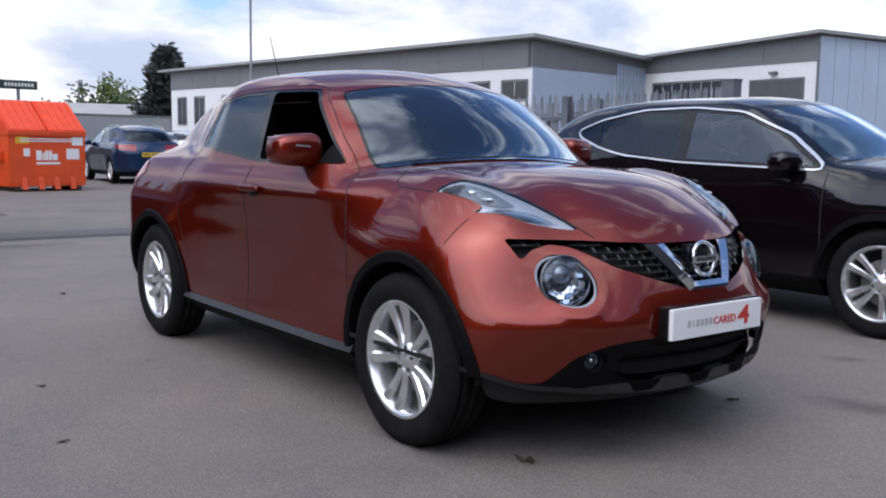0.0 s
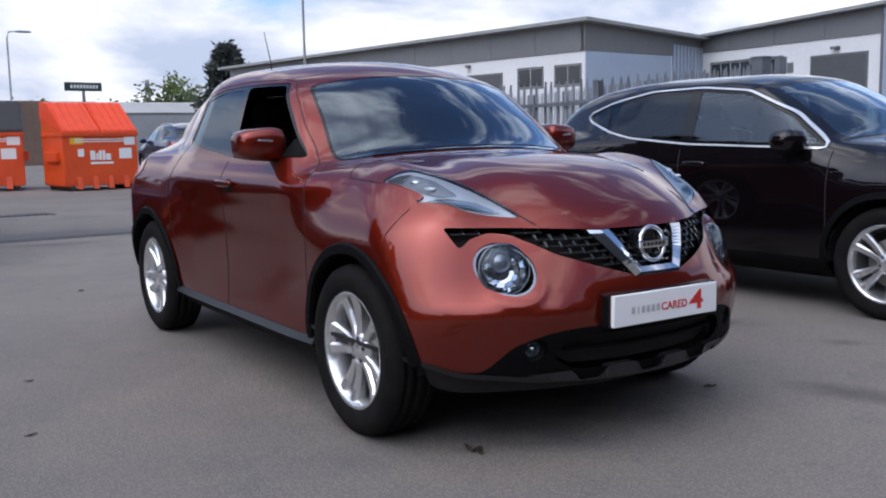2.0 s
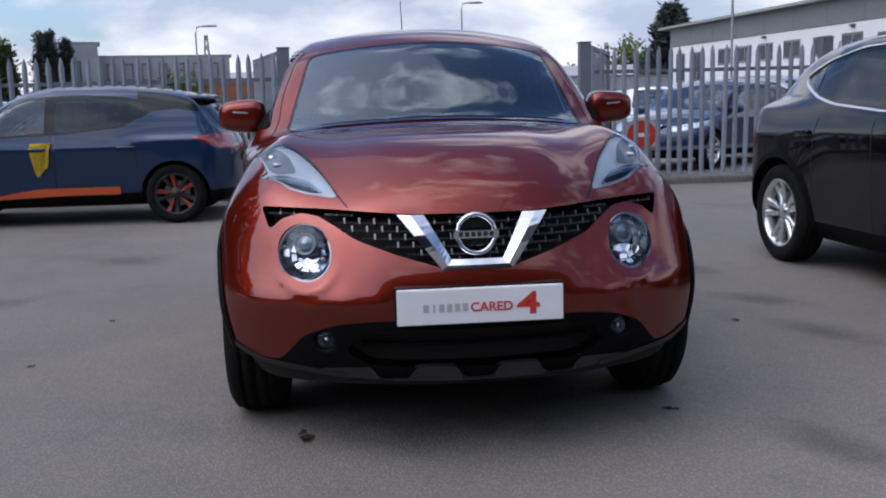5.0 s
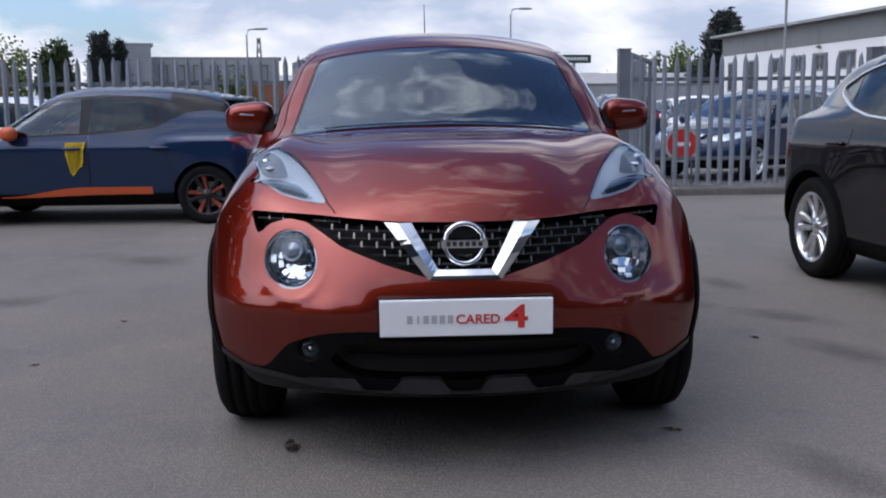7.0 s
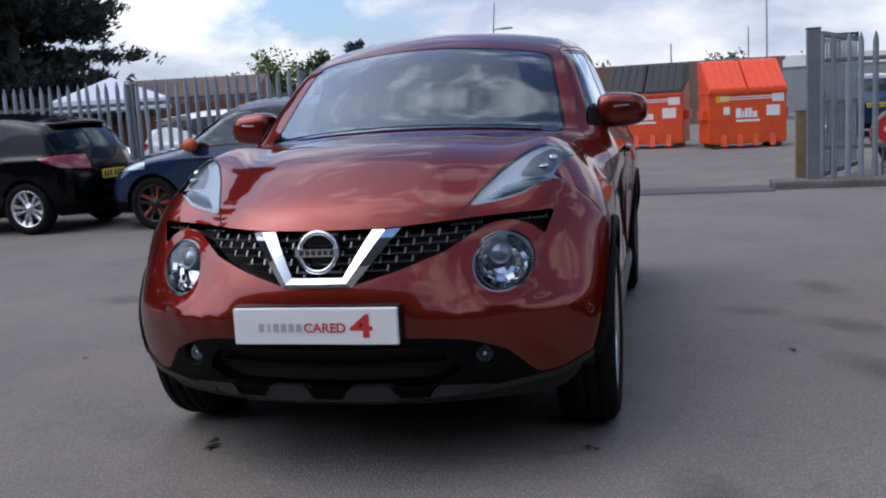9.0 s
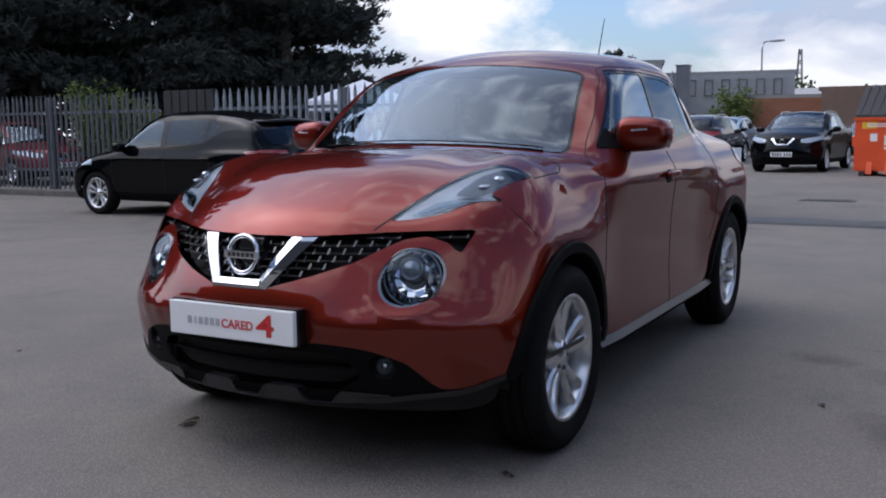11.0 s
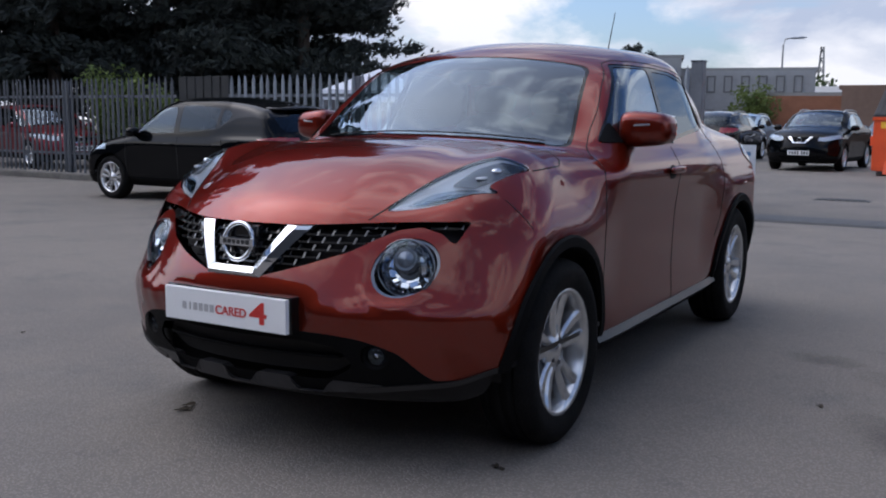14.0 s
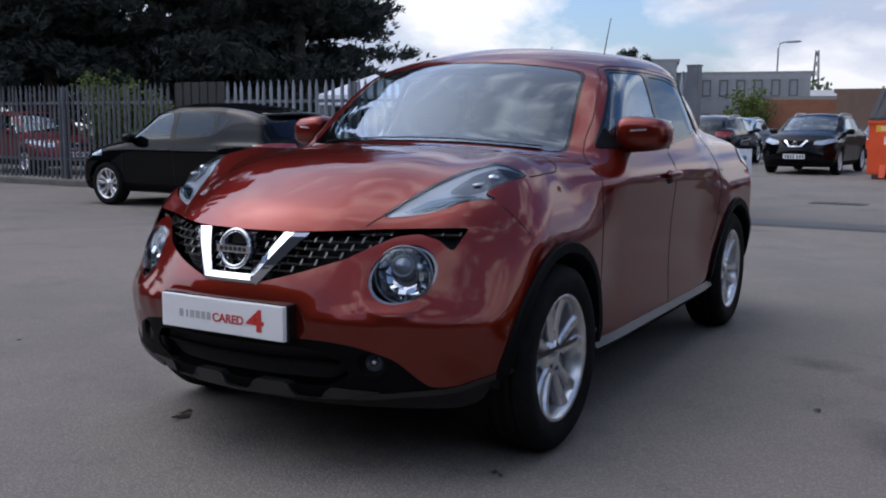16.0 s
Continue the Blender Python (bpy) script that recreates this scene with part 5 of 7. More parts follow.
    box(bm, (-1.5, -0.68, 0.30), (1.0, 0.68, 0.36), 0.02)
    part("cabin_floor", bm, TRIM_DARK, car)
    bm = bmesh.new()
    prism(bm, [(1.05, 0.5), (1.05, s["belt"] - 0.06), (0.75, s["belt"] - 0.02), (0.5, s["belt"] - 0.08), (0.5, 0.5)], -0.64, 0.64)
    part("dashboard", bm, TRIM_DARK, car)
    for x0, y0 in ((-0.15, -0.37), (-0.15, 0.37), (-1.0, -0.35), (-1.0, 0.35)):
        bm = bmesh.new()
        superblob(bm, (0, 0, 0), (0.10, 0.24, 0.36), 3.0, 18, 10)
        bmesh.ops.transform(bm, matrix=pose(x0 - 0.15, y0, s["belt"] - 0.12, 0, -14, 0), verts=bm.verts)
        superblob(bm, (x0 - 0.24, y0, s["belt"] + 0.30), (0.05, 0.13, 0.08), 2.8, 16, 8)
        part("seat", bm, TRIM_DARK, car, "", True)
    yw = s["half"] - 0.115
    first = wheel(car, s["axles"][0], yw, s["tyre"], s["rim"], 0.205, spokes, rim or ALLOY, 1, accent)
    for k, (x0, y0, rz) in enumerate(((s["axles"][1], yw, 0), (s["axles"][0], -yw, 180), (s["axles"][1], -yw, 180))):
        copy_thing(first, pose(x0, y0, s["tyre"], 0, 23 + 31 * k, rz))
    car.matrix_basis = place
    return car


def recolour(car, place, label, paint_from, paint_to):
    """A copy of a car in another paint."""
    c = copy_thing(car, place)
    c["label"] = label
    for o in c.children_recursive:
        if o.type == "MESH" and o.data.materials and o.data.materials[0] is paint_from:
            me = o.data.copy()
            me.materials[0] = paint_to
            o.data = me
    return c


suv = parked_car("suv_car", SUV, 0.022, PLUM, "very dark plum family SUV with chrome window line, parked alongside", pose(-0.10, 3.56, 0, 0, 0, 2.4), bright_line=True)
navy = parked_car("hatchback_car", HATCH, 0.016, NAVY, "navy-blue hatchback with orange mirrors and sill stripe, parked along the fence", pose(-5.95, -3.42, 0, 0, 0, -91), rim=DARK_ALLOY, accent=ORANGE_WHEEL,
                  mirror_paint=ORANGE_TRIM, roof_paint=BLACK_PAINT)
bm = bmesh.new()
HB = Body(HATCH)
sx = np.linspace(-0.70, 0.86, 30)
for sg in (1, -1):
    a = HB.side(sx, 0.305 + 0.095 * ease(-sx, -0.84, 0.0), 0.006) * [1, sg, 1]
    b = HB.side(sx, np.full(30, 0.292) + 0.03 * ease(-sx, -0.84, 0.3), 0.006) * [1, sg, 1]
    strip("sill_stripe", a, b, ORANGE_TRIM, navy, (0, -0.01 * sg, 0), "orange sill stripe")
bm.free()
ink = parked_car("hatchback_car", HATCH, 0.028, BLACK_PAINT, "black hatchback with silver alloy wheels, parked along the fence", pose(-5.80, -7.52, 0, 0, 0, -90), spokes=5)
yard = "cars in the yard behind the fence"
blue_suv = parked_car("suv_car", SUV, 0.045, NAVY, "dark blue SUV seen from behind, parked beside the bins", pose(-22.3, 6.3, 0, 0, 0, 176), yard, bright_line=False, roof_bars=True)
recolour(blue_suv, pose(-22.7, -1.9, 0, 0, 0, -5), "black SUV with bright grille facing the gateway", NAVY, BLACK_PAINT)
recolour(blue_suv, pose(-27.0, -5.5, 0, 0, 0, 178), "very dark SUV seen from behind in the yard", NAVY, PLUM)
recolour(blue_suv, pose(-33.0, -6.3, 0, 0, 0, -4), "pale blue SUV facing the gateway", NAVY, PALE_BLUE_PAINT)
recolour(blue_suv, pose(-31.0, -0.7, 0, 0, 0, -3), "grey SUV parked behind a black one", NAVY, GREY_PAINT)
recolour(blue_suv, pose(-13.6, 8.6, 0, 0, 0, 24), "silver SUV with roof bars behind the palisade fence", NAVY, SILVER_PAINT)
small = parked_car("hatchback_car", HATCH, 0.045, WHITE_PAINT, "white hatchback in the yard behind the fence", pose(-18.5, 7.4, 0, 0, 0, -12), yard)
recolour(small, pose(-23.5, 8.4, 0, 0, 0, 178), "silver hatchback parked beside a blue SUV", WHITE_PAINT, SILVER_PAINT)
recolour(small, pose(-11.3, 6.0, 0, 0, 0, -52), "dark navy hatchback close behind the palisade fence", WHITE_PAINT, NAVY)
recolour(small, pose(-33.0, -3.2, 0, 0, 0, 0), "dark grey hatchback deep in the yard", WHITE_PAINT, GREY_PAINT)
copy_thing(small, pose(-11.6, -6.4, 0, 0, 0, 100))
recolour(small, pose(-12.2, -11.8, 0, 0, 0, 84), "silver hatchback behind the palisade fence", WHITE_PAINT, SILVER_PAINT)
recolour(small, pose(-10.4, -17.6, 0, 0, 0, 78), "red hatchback behind the palisade fence", WHITE_PAINT, RED_PAINT)
copy_thing(small, pose(-16.5, -14.0, 0, 0, 0, 92))
# the yellow cloth that hangs from the navy car's door
bm = bmesh.new()
rows = []
for j in range(10):
    f = j / 9
    xs4 = np.array([0.165 - 0.03 * f - i * (0.031 - 0.013 * f) + 0.008 * math.sin(5 * f + i) for i in range(8)])
    zs4 = np.array([0.865 - 0.30 * f - 0.05 * f * math.sin(i * 0.75) for i in range(8)])
    p4 = HB.side(xs4, zs4, 0.012)
    rows.append([bm.verts.new((q[0], q[1] + 0.010 * math.sin(i * 1.9 + f * 2), q[2])) for i, q in enumerate(p4.tolist())])
for u, v in zip(rows, rows[1:]):
    for i in range(7):
        bm.faces.new((u[i], u[i + 1], v[i + 1], v[i]))
me = bpy.data.meshes.new("cleaning_cloth")
bmesh.ops.solidify(bm, geom=bm.faces[:], thickness=0.003)
bm.to_mesh(me)
bm.free()
me.materials.append(CLOTH_YELLOW)
me.shade_smooth()
cloth = tagged(new("cleaning_cloth", me), "yellow cleaning cloth hanging from a car door", "cloth")
cloth.matrix_basis = navy.matrix_basis

# ---- ground ----
def asphalt_material():
    m = bpy.data.materials.new("worn_asphalt")
    m.use_nodes = True
    n, l = m.node_tree.nodes, m.node_tree.links
    b = n["Principled BSDF"]
    b.inputs["Roughness"].default_value = 0.8
    b.inputs["Specular IOR Level"].default_value = 0.35
    tc = n.new("ShaderNodeTexCoord")

    def tex(scale, detail, rough=0.55, lo=0.35, hi=0.65):
        t, r = n.new("ShaderNodeTexNoise"), n.new("ShaderNodeMapRange")
        t.inputs["Scale"].default_value, t.inputs["Detail"].default_value, t.inputs["Roughness"].default_value = scale, detail, rough
        r.inputs["From Min"].default_value, r.inputs["From Max"].default_value = lo, hi
        l.new(tc.outputs["Object"], t.inputs["Vector"])
        l.new(t.outputs["Fac"], r.inputs["Value"])
        return r.outputs[0]

    def mix(f, a, c):
        x = n.new("ShaderNodeMix")
        x.data_type = "RGBA"
        for sock, v in ((x.inputs[0], f), (x.inputs[6], a), (x.inputs[7], c)):
            if isinstance(v, tuple):
                sock.default_value = v
            elif isinstance(v, float):
                sock.default_value = v
            else:
                l.new(v, sock)
        return x.outputs[2]
    base = mix(tex(0.30, 7, 0.62, 0.40, 0.60), (0.282, 0.240, 0.198, 1), (0.200, 0.172, 0.145, 1))
    stains = tex(0.9, 8, 0.70, 0.52, 0.74)
    base = mix(stains, base, (0.105, 0.100, 0.095, 1))
    dust = tex(0.35, 4, 0.6, 0.56, 0.70)
    base = mix(dust, base, (0.29, 0.245, 0.195, 1))
    spots = tex(5.0, 6, 0.7, 0.60, 0.70)
    base = mix(spots, base, mix(0.5, base, (0.09, 0.082, 0.074, 1)))
    pale = tex(2.3, 7, 0.72, 0.58, 0.72)
    base = mix(pale, base, mix(0.6, base, (0.29, 0.262, 0.228, 1)))
    grain = tex(110, 3, 0.7, 0.28, 0.72)
    base = mix(grain, base, mix(0.55, base, (0.26, 0.255, 0.25, 1)))
    v = n.new("ShaderNodeTexVoronoi")
    v.inputs["Scale"].default_value = 95
    l.new(tc.outputs["Object"], v.inputs["Vector"])
    chip = n.new("ShaderNodeMapRange")
    chip.inputs["From Min"].default_value, chip.inputs["From Max"].default_value = 0.05, 0.55
    l.new(v.outputs["Distance"], chip.inputs["Value"])
    base = mix(chip.outputs[0], base, mix(0.45, base, (0.03, 0.03, 0.03, 1)))
    l.new(base, b.inputs["Base Color"])
    bp = n.new("ShaderNodeBump")
    bp.inputs["Strength"].default_value, bp.inputs["Distance"].default_value = 0.5, 0.006
    l.new(chip.outputs[0], bp.inputs["Height"])
    l.new(bp.outputs[0], b.inputs["Normal"])
    return m


ASPHALT = asphalt_material()
ground = mesh_object("ground", [(-400, -400, 0), (400, -400, 0), (400, 400, 0), (-400, 400, 0)], [(0, 1, 2, 3)], ASPHALT)
tagged(ground, "worn grey asphalt of the car yard with stains", "ground", kind="structure")
STAIN = material("damp_stain", (0.05, 0.047, 0.044), 0.55, vary=0.4, scale=6)
CONCRETE = material("kerb_concrete", (0.16, 0.15, 0.135), 0.85, vary=0.45, scale=2.0, second=(0.07, 0.065, 0.06), bump=0.3, bump_scale=50)
GALV = material("galvanised_steel", (0.30, 0.33, 0.37), 0.5, 0.45, vary=0.3, scale=4.0, per_piece=0.16)
GALV_DARK = material("weathered_steel", (0.17, 0.185, 0.21), 0.55, 0.4, vary=0.3, scale=4.0)


def blot(name, x, y, rx, ry, turn, label, mat, z=0.004, seed=1):
    """A flat stain of uneven outline."""
    rnd = random.Random(seed)
    pts = []
    k = [rnd.uniform(-1, 1) for _ in range(10)]
    for i in range(40):
        a = 2 * math.pi * i / 40
        r = 1 + 0.16 * sum(k[j] * math.sin((j + 1) * a + 3 * k[-j]) / (j + 1) for j in range(5)) + rnd.uniform(-0.06, 0.06)
        pts.append((rx * r * math.cos(a), ry * r * math.sin(a), 0))
    ob = mesh_object(name, pts, [tuple(range(40))], mat, place=pose(x, y, z, 0, 0, turn))
    return tagged(ob, label, "stain", kind="structure")


def soft_stain(name, color):
    """Darkens the ground towards the middle of a stain, with a broken edge."""
    m = material(name, color, 0.7)
    n, l = m.node_tree.nodes, m.node_tree.links
    tc, grad, t, add, r = (n.new("ShaderNodeTexCoord"), n.new("ShaderNodeTexGradient"), n.new("ShaderNodeTexNoise"), n.new("ShaderNodeMath"), n.new("ShaderNodeMapRange"))
    mp = n.new("ShaderNodeMapping")
    mp.inputs["Location"].default_value = (-1, -1, 0)
    mp.inputs["Scale"].default_value = (2, 2, 0)
    l.new(tc.outputs["Generated"], mp.inputs["Vector"])
    grad.gradient_type = "SPHERICAL"
    l.new(mp.outputs[0], grad.inputs["Vector"])
    t.inputs["Scale"].default_value, t.inputs["Detail"].default_value = 9, 6
    l.new(tc.outputs["Object"], t.inputs["Vector"])
    add.operation = "ADD"
    l.new(grad.outputs["Fac"], add.inputs[0])
    l.new(t.outputs["Fac"], add.inputs[1])
    r.inputs["From Min"].default_value, r.inputs["From Max"].default_value = 0.55, 1.35
    r.inputs["To Max"].default_value = 0.26
    l.new(add.outputs[0], r.inputs["Value"])
    l.new(r.outputs[0], n["Principled BSDF"].inputs["Alpha"])
    return m


OIL = soft_stain("oil_stain", (0.030, 0.028, 0.027))
for i, (x, y, rx, ry, a) in enumerate(((2.05, 1.18, 0.34, 0.17, 20), (1.46, 2.02, 0.16, 0.09, 40), (-1.2, 1.95, 0.30, 0.16, 10), (-0.52, 1.47, 0.24, 0.15, 80), (-0.2, 1.9, 0.35, 0.2, 50), (2.6, -1.9, 0.3, 0.2, 0),
                                       (0.6, 1.9, 0.4, 0.2, 30), (-2.6, -2.2, 0.5, 0.3, 60), (-1.0, -2.6, 0.3, 0.2, 100), (1.2, 0.2, 0.7, 0.5, 0), (3.1, 0.6, 0.3, 0.15, 60), (-6.6, -0.4, 0.75, 0.22, 85))):
    blot("oil_stain", x, y, rx, ry, a, "dark oil stain soaked into the asphalt", OIL, 0.004 + 0.001 * i, seed=i)
# leaves and grit
LITTER = material("dead_leaf", (0.05, 0.036, 0.022), 0.8, vary=0.4, scale=40)
rnd = random.Random(5)
for x, y, s in ((1.700, -0.592, 0.95), (1.62, 0.78, 0.6), (2.25, -1.6, 0.4), (0.5, -1.9, 0.5), (-0.4, -1.75, 0.45), (1.2, -2.3, 0.4), (2.9, 0.9, 0.45), (0.3, 1.6, 0.5), (-3.1, -0.9, 0.5), (2.75, -0.4, 0.3)):
    bm = bmesh.new()
    for k in range(3):
        c = Vector((rnd.uniform(-0.03, 0.03) * s, rnd.uniform(-0.03, 0.03) * s, 0.003 + 0.002 * k))
        a = rnd.uniform(0, 6.28)
        ring = [bm.verts.new(c + Vector((0.034 * s * math.cos(t) * math.cos(a) - 0.014 * s * math.sin(t) * math.sin(a), 0.034 * s * math.cos(t) * math.sin(a) + 0.014 * s * math.sin(t) * math.cos(a), 0.006 * s * (1 + math.sin(2 * t))))) for t in [math.pi * i / 4 for i in range(8)]]
        bm.faces.new(ring)
    me = bpy.data.meshes.new("dead_leaf")
    bm.to_mesh(me)
    bm.free()
    me.materials.append(LITTER)
    lf = tagged(new("dead_leaf", me), "small brown dead leaves lying on the asphalt", "leaf", "litter on the ground")
    lf.matrix_basis = pose(x, y, 0)

# a scrap of white paper by the kerb
PAPER = material("white_paper", (0.72, 0.73, 0.74), 0.8, vary=0.1, scale=30)
bm = bmesh.new()
for k, (dx, dy, w) in enumerate(((0, 0, 0.07), (0.06, 0.05, 0.05), (-0.05, 0.06, 0.04))):
    box(bm, (dx - w, dy - w * 0.7, 0.002), (dx + w, dy + w * 0.7, 0.03 + 0.012 * k), 0.012)
    bmesh.ops.transform(bm, matrix=Matrix.Rotation(0.5, 4, "Z"), verts=bm.verts)
me = bpy.data.meshes.new("paper_scrap")
bm.to_mesh(me)
bm.free()
me.materials.append(PAPER)
scrap = tagged(new("paper_scrap", me), "crumpled scrap of white paper beside the kerb", "litter", "litter on the ground")
scrap.matrix_basis = pose(-6.94, -1.15, 0)

# gutter across the gateway, and kerbs under the fences
bm = bmesh.new()
box(bm, (-8.15, -1.9, -0.05), (-7.62, 2.6, 0.006), 0)
prism(bm, [(-7.58, 0.0), (-7.52, 0.022), (-7.42, 0.030), (-7.30, 0.022), (-7.24, 0.0)], -1.15, 2.35)
g = part("gutter", bm, STAIN, None)
tagged(g, "dark damp drainage channel across the gateway", "gutter", kind="structure")
for nm, lo, hi in (("kerb_left", (-7.55, -24.0, -0.05), (-7.32, -1.15, 0.115)), ("kerb_right", (-7.95, 2.35, -0.05), (-7.45, 6.1, 0.10)), ("kerb_side", (-7.45, 6.0, -0.05), (-1.9, 6.45, 0.10))):
    bm = bmesh.new()
    box(bm, lo, hi, 0.03)
    tagged(part(nm, bm, CONCRETE, None), "stained concrete kerb under the fence", "kerb", kind="structure")

# ---- palisade fences ----
def pale_mesh(height, mat=None):
    """One pale: a folded steel strip with a split, pointed head."""
    w, d = 0.034, 0.016
    prof = [(-w, 0), (-w * 0.45, d * 0.25), (-w * 0.25, d), (w * 0.25, d), (w * 0.45, d * 0.25), (w, 0)]
    bm = bmesh.new()
    rows = []
    for z, k in ((0.06, 1), (height - 0.14, 1), (height - 0.07, 0.75), (height, 0.08)):
        rows.append([[bm.verts.new((x * k, y - t, z)) for x, y in prof] for t in (0, 0.004)])
    for u, v in zip(rows, rows[1:]):
        for i in range(5):
            bm.faces.new((u[0][i + 1], u[0][i], v[0][i], v[0][i + 1]))
            bm.faces.new((u[1][i], u[1][i + 1], v[1][i + 1], v[1][i]))
    me = bpy.data.meshes.new("pale")
    bm.to_mesh(me)
    bm.free()
    me.materials.append(mat or GALV)
    return me


PALE = pale_mesh(1.80)


TALL_PALE = pale_mesh(2.25)
# darker copy of the galvanised pale; the shade is put into its colour
SHADED_PALE = pale_mesh(1.80, material("shaded_steel", (0.12, 0.13, 0.145), 0.6, 0.3, vary=0.3, scale=4.0, per_piece=0.16))


def fence(name, a, b, label, base=0.08, posts=2.75, pitch=0.155, ends=(True, True), height=1.80, kind="structure", pale=None):
    f = thing(name, label, "fence", kind=kind)
    a, b = Vector((*a, 0)), Vector((*b, 0))
    d = b - a
    L = d.length
    f.matrix_basis = Matrix.Translation(a) @ Matrix.Rotation(math.atan2(d.y, d.x), 4, "Z")
    rng = random.Random(name)
    n = int(L / pitch)
    for i in range(n):
        ob = new("pale", pale or PALE)
        ob.parent = f
        ob.matrix_basis = pose((i + 0.5) * pitch, -0.045, base - 0.02 + rng.uniform(-0.008, 0.008), rng.uniform(-0.6, 0.6), rng.uniform(-0.7, 0.7), 180 + rng.uniform(-3, 3))
    for z in (0.40, height - 0.35):
        bm = bmesh.new()
        box(bm, (0, -0.035, z + base - 0.025), (L, -0.029, z + base + 0.025), 0)
        box(bm, (0, -0.035, z + base - 0.025), (L, 0.005, z + base - 0.019), 0)
        part("rail", bm, GALV_DARK, f)
    k = max(1, round(L / posts))
    for i in range(k + 1):
        if (i == 0 and not ends[0]) or (i == k and not ends[1]):
            continue
        bm = bmesh.new()
        x = L * i / k
        big = 0.075 if i in (0, k) else 0.05
        if i in (0, k):
            box(bm, (x - big, -0.06, 0), (x + big, 0.09, height + 0.12), 0.006)
            box(bm, (x - big - 0.01, -0.07, height + 0.12), (x + big + 0.01, 0.10, height + 0.135), 0.004)
        else:
            box(bm, (x - big, -0.028, 0), (x + big, -0.020, height + 0.02), 0)
            box(bm, (x - big, 0.062, 0), (x + big, 0.070, height + 0.02), 0)
            box(bm, (x - 0.004, -0.02, 0), (x + 0.004, 0.062, height + 0.02), 0)
        part("post", bm, GALV_DARK, f)
    return f


fence("fence_left", (-7.62, -8.95), (-7.62, -1.15), "grey galvanised palisade fence along the yard", ends=(False, True))
fence("fence_far_left", (-7.62, -24.5), (-7.62, -10.15), "grey palisade fence, darkened in colour for the shade of trees", ends=(True, False), pitch=0.135, pale=SHADED_PALE)
fence("fence_right", (-7.72, 2.85), (-7.72, 6.25), "grey galvanised palisade fence beside the gateway")
fence("fence_side", (-2.4, 6.25), (-7.6, 6.25), "grey galvanised palisade fence behind the dark SUV", ends=(True, False))

fence("fence_far", (-6.35, 11.83), (-24.0, 18.4), "tall pale grey palisade fence before the white units", height=2.25, pale=TALL_PALE)


def gate(label, hinge, turn, width=2.3):
    g = thing("gate_leaf", label, "gate", "gate leaves", place=pose(hinge[0], hinge[1], 0, 0, 0, turn))
    bm = bmesh.new()
    for lo, hi in (((0, -0.03, 0.1), (0.06, 0.03, 1.9)), ((width - 0.06, -0.03, 0.1), (width, 0.03, 1.9)), ((0.06, -0.03, 1.84), (width - 0.06, 0.03, 1.9)), ((0.06, -0.03, 0.1), (width - 0.06, 0.03, 0.16)), ((0.06, -0.025, 1.0), (width - 0.06, 0.025, 1.05))):
        box(bm, lo, hi, 0.004)
    part("gate_frame", bm, GALV_DARK, g, "square steel gate frame")
    for i in range(int((width - 0.1) / 0.155)):
        ob = new("pale", PALE)
        ob.parent = g
        ob.matrix_basis = pose(0.13 + i * 0.155, 0.035, 0.06)
    bm = bmesh.new()
    tube(bm, [(width - 0.10, 0.05, 0.1), (width - 0.10, 0.05, 0.9)], 0.012, 8)
    part("drop_bolt", bm, GALV_DARK, g)


gate("grey palisade gate leaf swung open into the yard", (-7.95, 2.98), 158)
gate("grey palisade gate leaf standing open beside its post", (-7.85, -1.22), 193)
# dark sheet that fills the break in the fence
SHEET = material("dark_sheet", (0.02, 0.022, 0.024), 0.7, vary=0.3, scale=3)
bm = bmesh.new()
for i in range(12):
    box(bm, (-7.66 + 0.012 * (i % 2), -10.13 + i * 0.096, 0.05), (-7.63 + 0.012 * (i % 2), -10.036 + i * 0.096, 1.86), 0.004)
tagged(part("fence_panel", bm, SHEET, None), "dark ribbed steel sheet closing a gap in the fence", "panel", kind="structure")
# timber post and white board at the gateway
WOOD = material("weathered_timber", (0.23, 0.16, 0.09), 0.8, vary=0.4, scale=6, bump=0.3, bump_scale=30)
bm = bmesh.new()
box(bm, (-8.26, 2.70, 0), (-8.14, 2.83, 0.92), 0.012)
box(bm, (-8.26, 2.70, 0.92), (-8.14, 2.83, 0.95), 0.02)
post = tagged(part("timber_post", bm, WOOD, None), "short brown timber post beside the gateway", "post")
board = thing("notice_board", "white notice board with blue markings leaning by the gate", "board", place=pose(-9.6, -1.02, 0, 0, -6, 12))
bm = bmesh.new()
box(bm, (-0.015, -0.20, 0.02), (0.015, 0.20, 0.86), 0.004)
part("panel", bm, material("board_white", (0.70, 0.73, 0.77), 0.5, vary=0.12, scale=8), board)
for z0, w0 in ((0.70, 0.13), (0.58, 0.10), (0.45, 0.14), (0.25, 0.08)):
    bm = bmesh.new()
    box(bm, (0.0155, -w0, z0), (0.0175, w0, z0 + 0.06), 0)
    part("marking", bm, material("marking_blue", (0.10, 0.20, 0.36), 0.5), board)
# round red sign behind the fence
sign = thing("round_sign", "round red advertising sign with a pale rim behind the fence", "sign", place=pose(-9.0, 4.05, 0.62, 0, 0, -8))
bm = bmesh.new()
lathe(bm, [(0.001, 0.02), (0.22, 0.02), (0.22, -0.02), (0.001, -0.02)], 36, "X")
part("disc", bm, INK_RED, sign)
bm = bmesh.new()
lathe(bm, [(0.22, -0.022), (0.22, 0.024), (0.265, 0.024), (0.265, -0.022), (0.22, -0.022)], 36, "X")
part("rim", bm, INK_GREY, sign)
bm = bmesh.new()
box(bm, (0.0205, -0.12, -0.03), (0.023, 0.12, 0.03), 0)
part("bar", bm, PLATE_WHITE, sign)
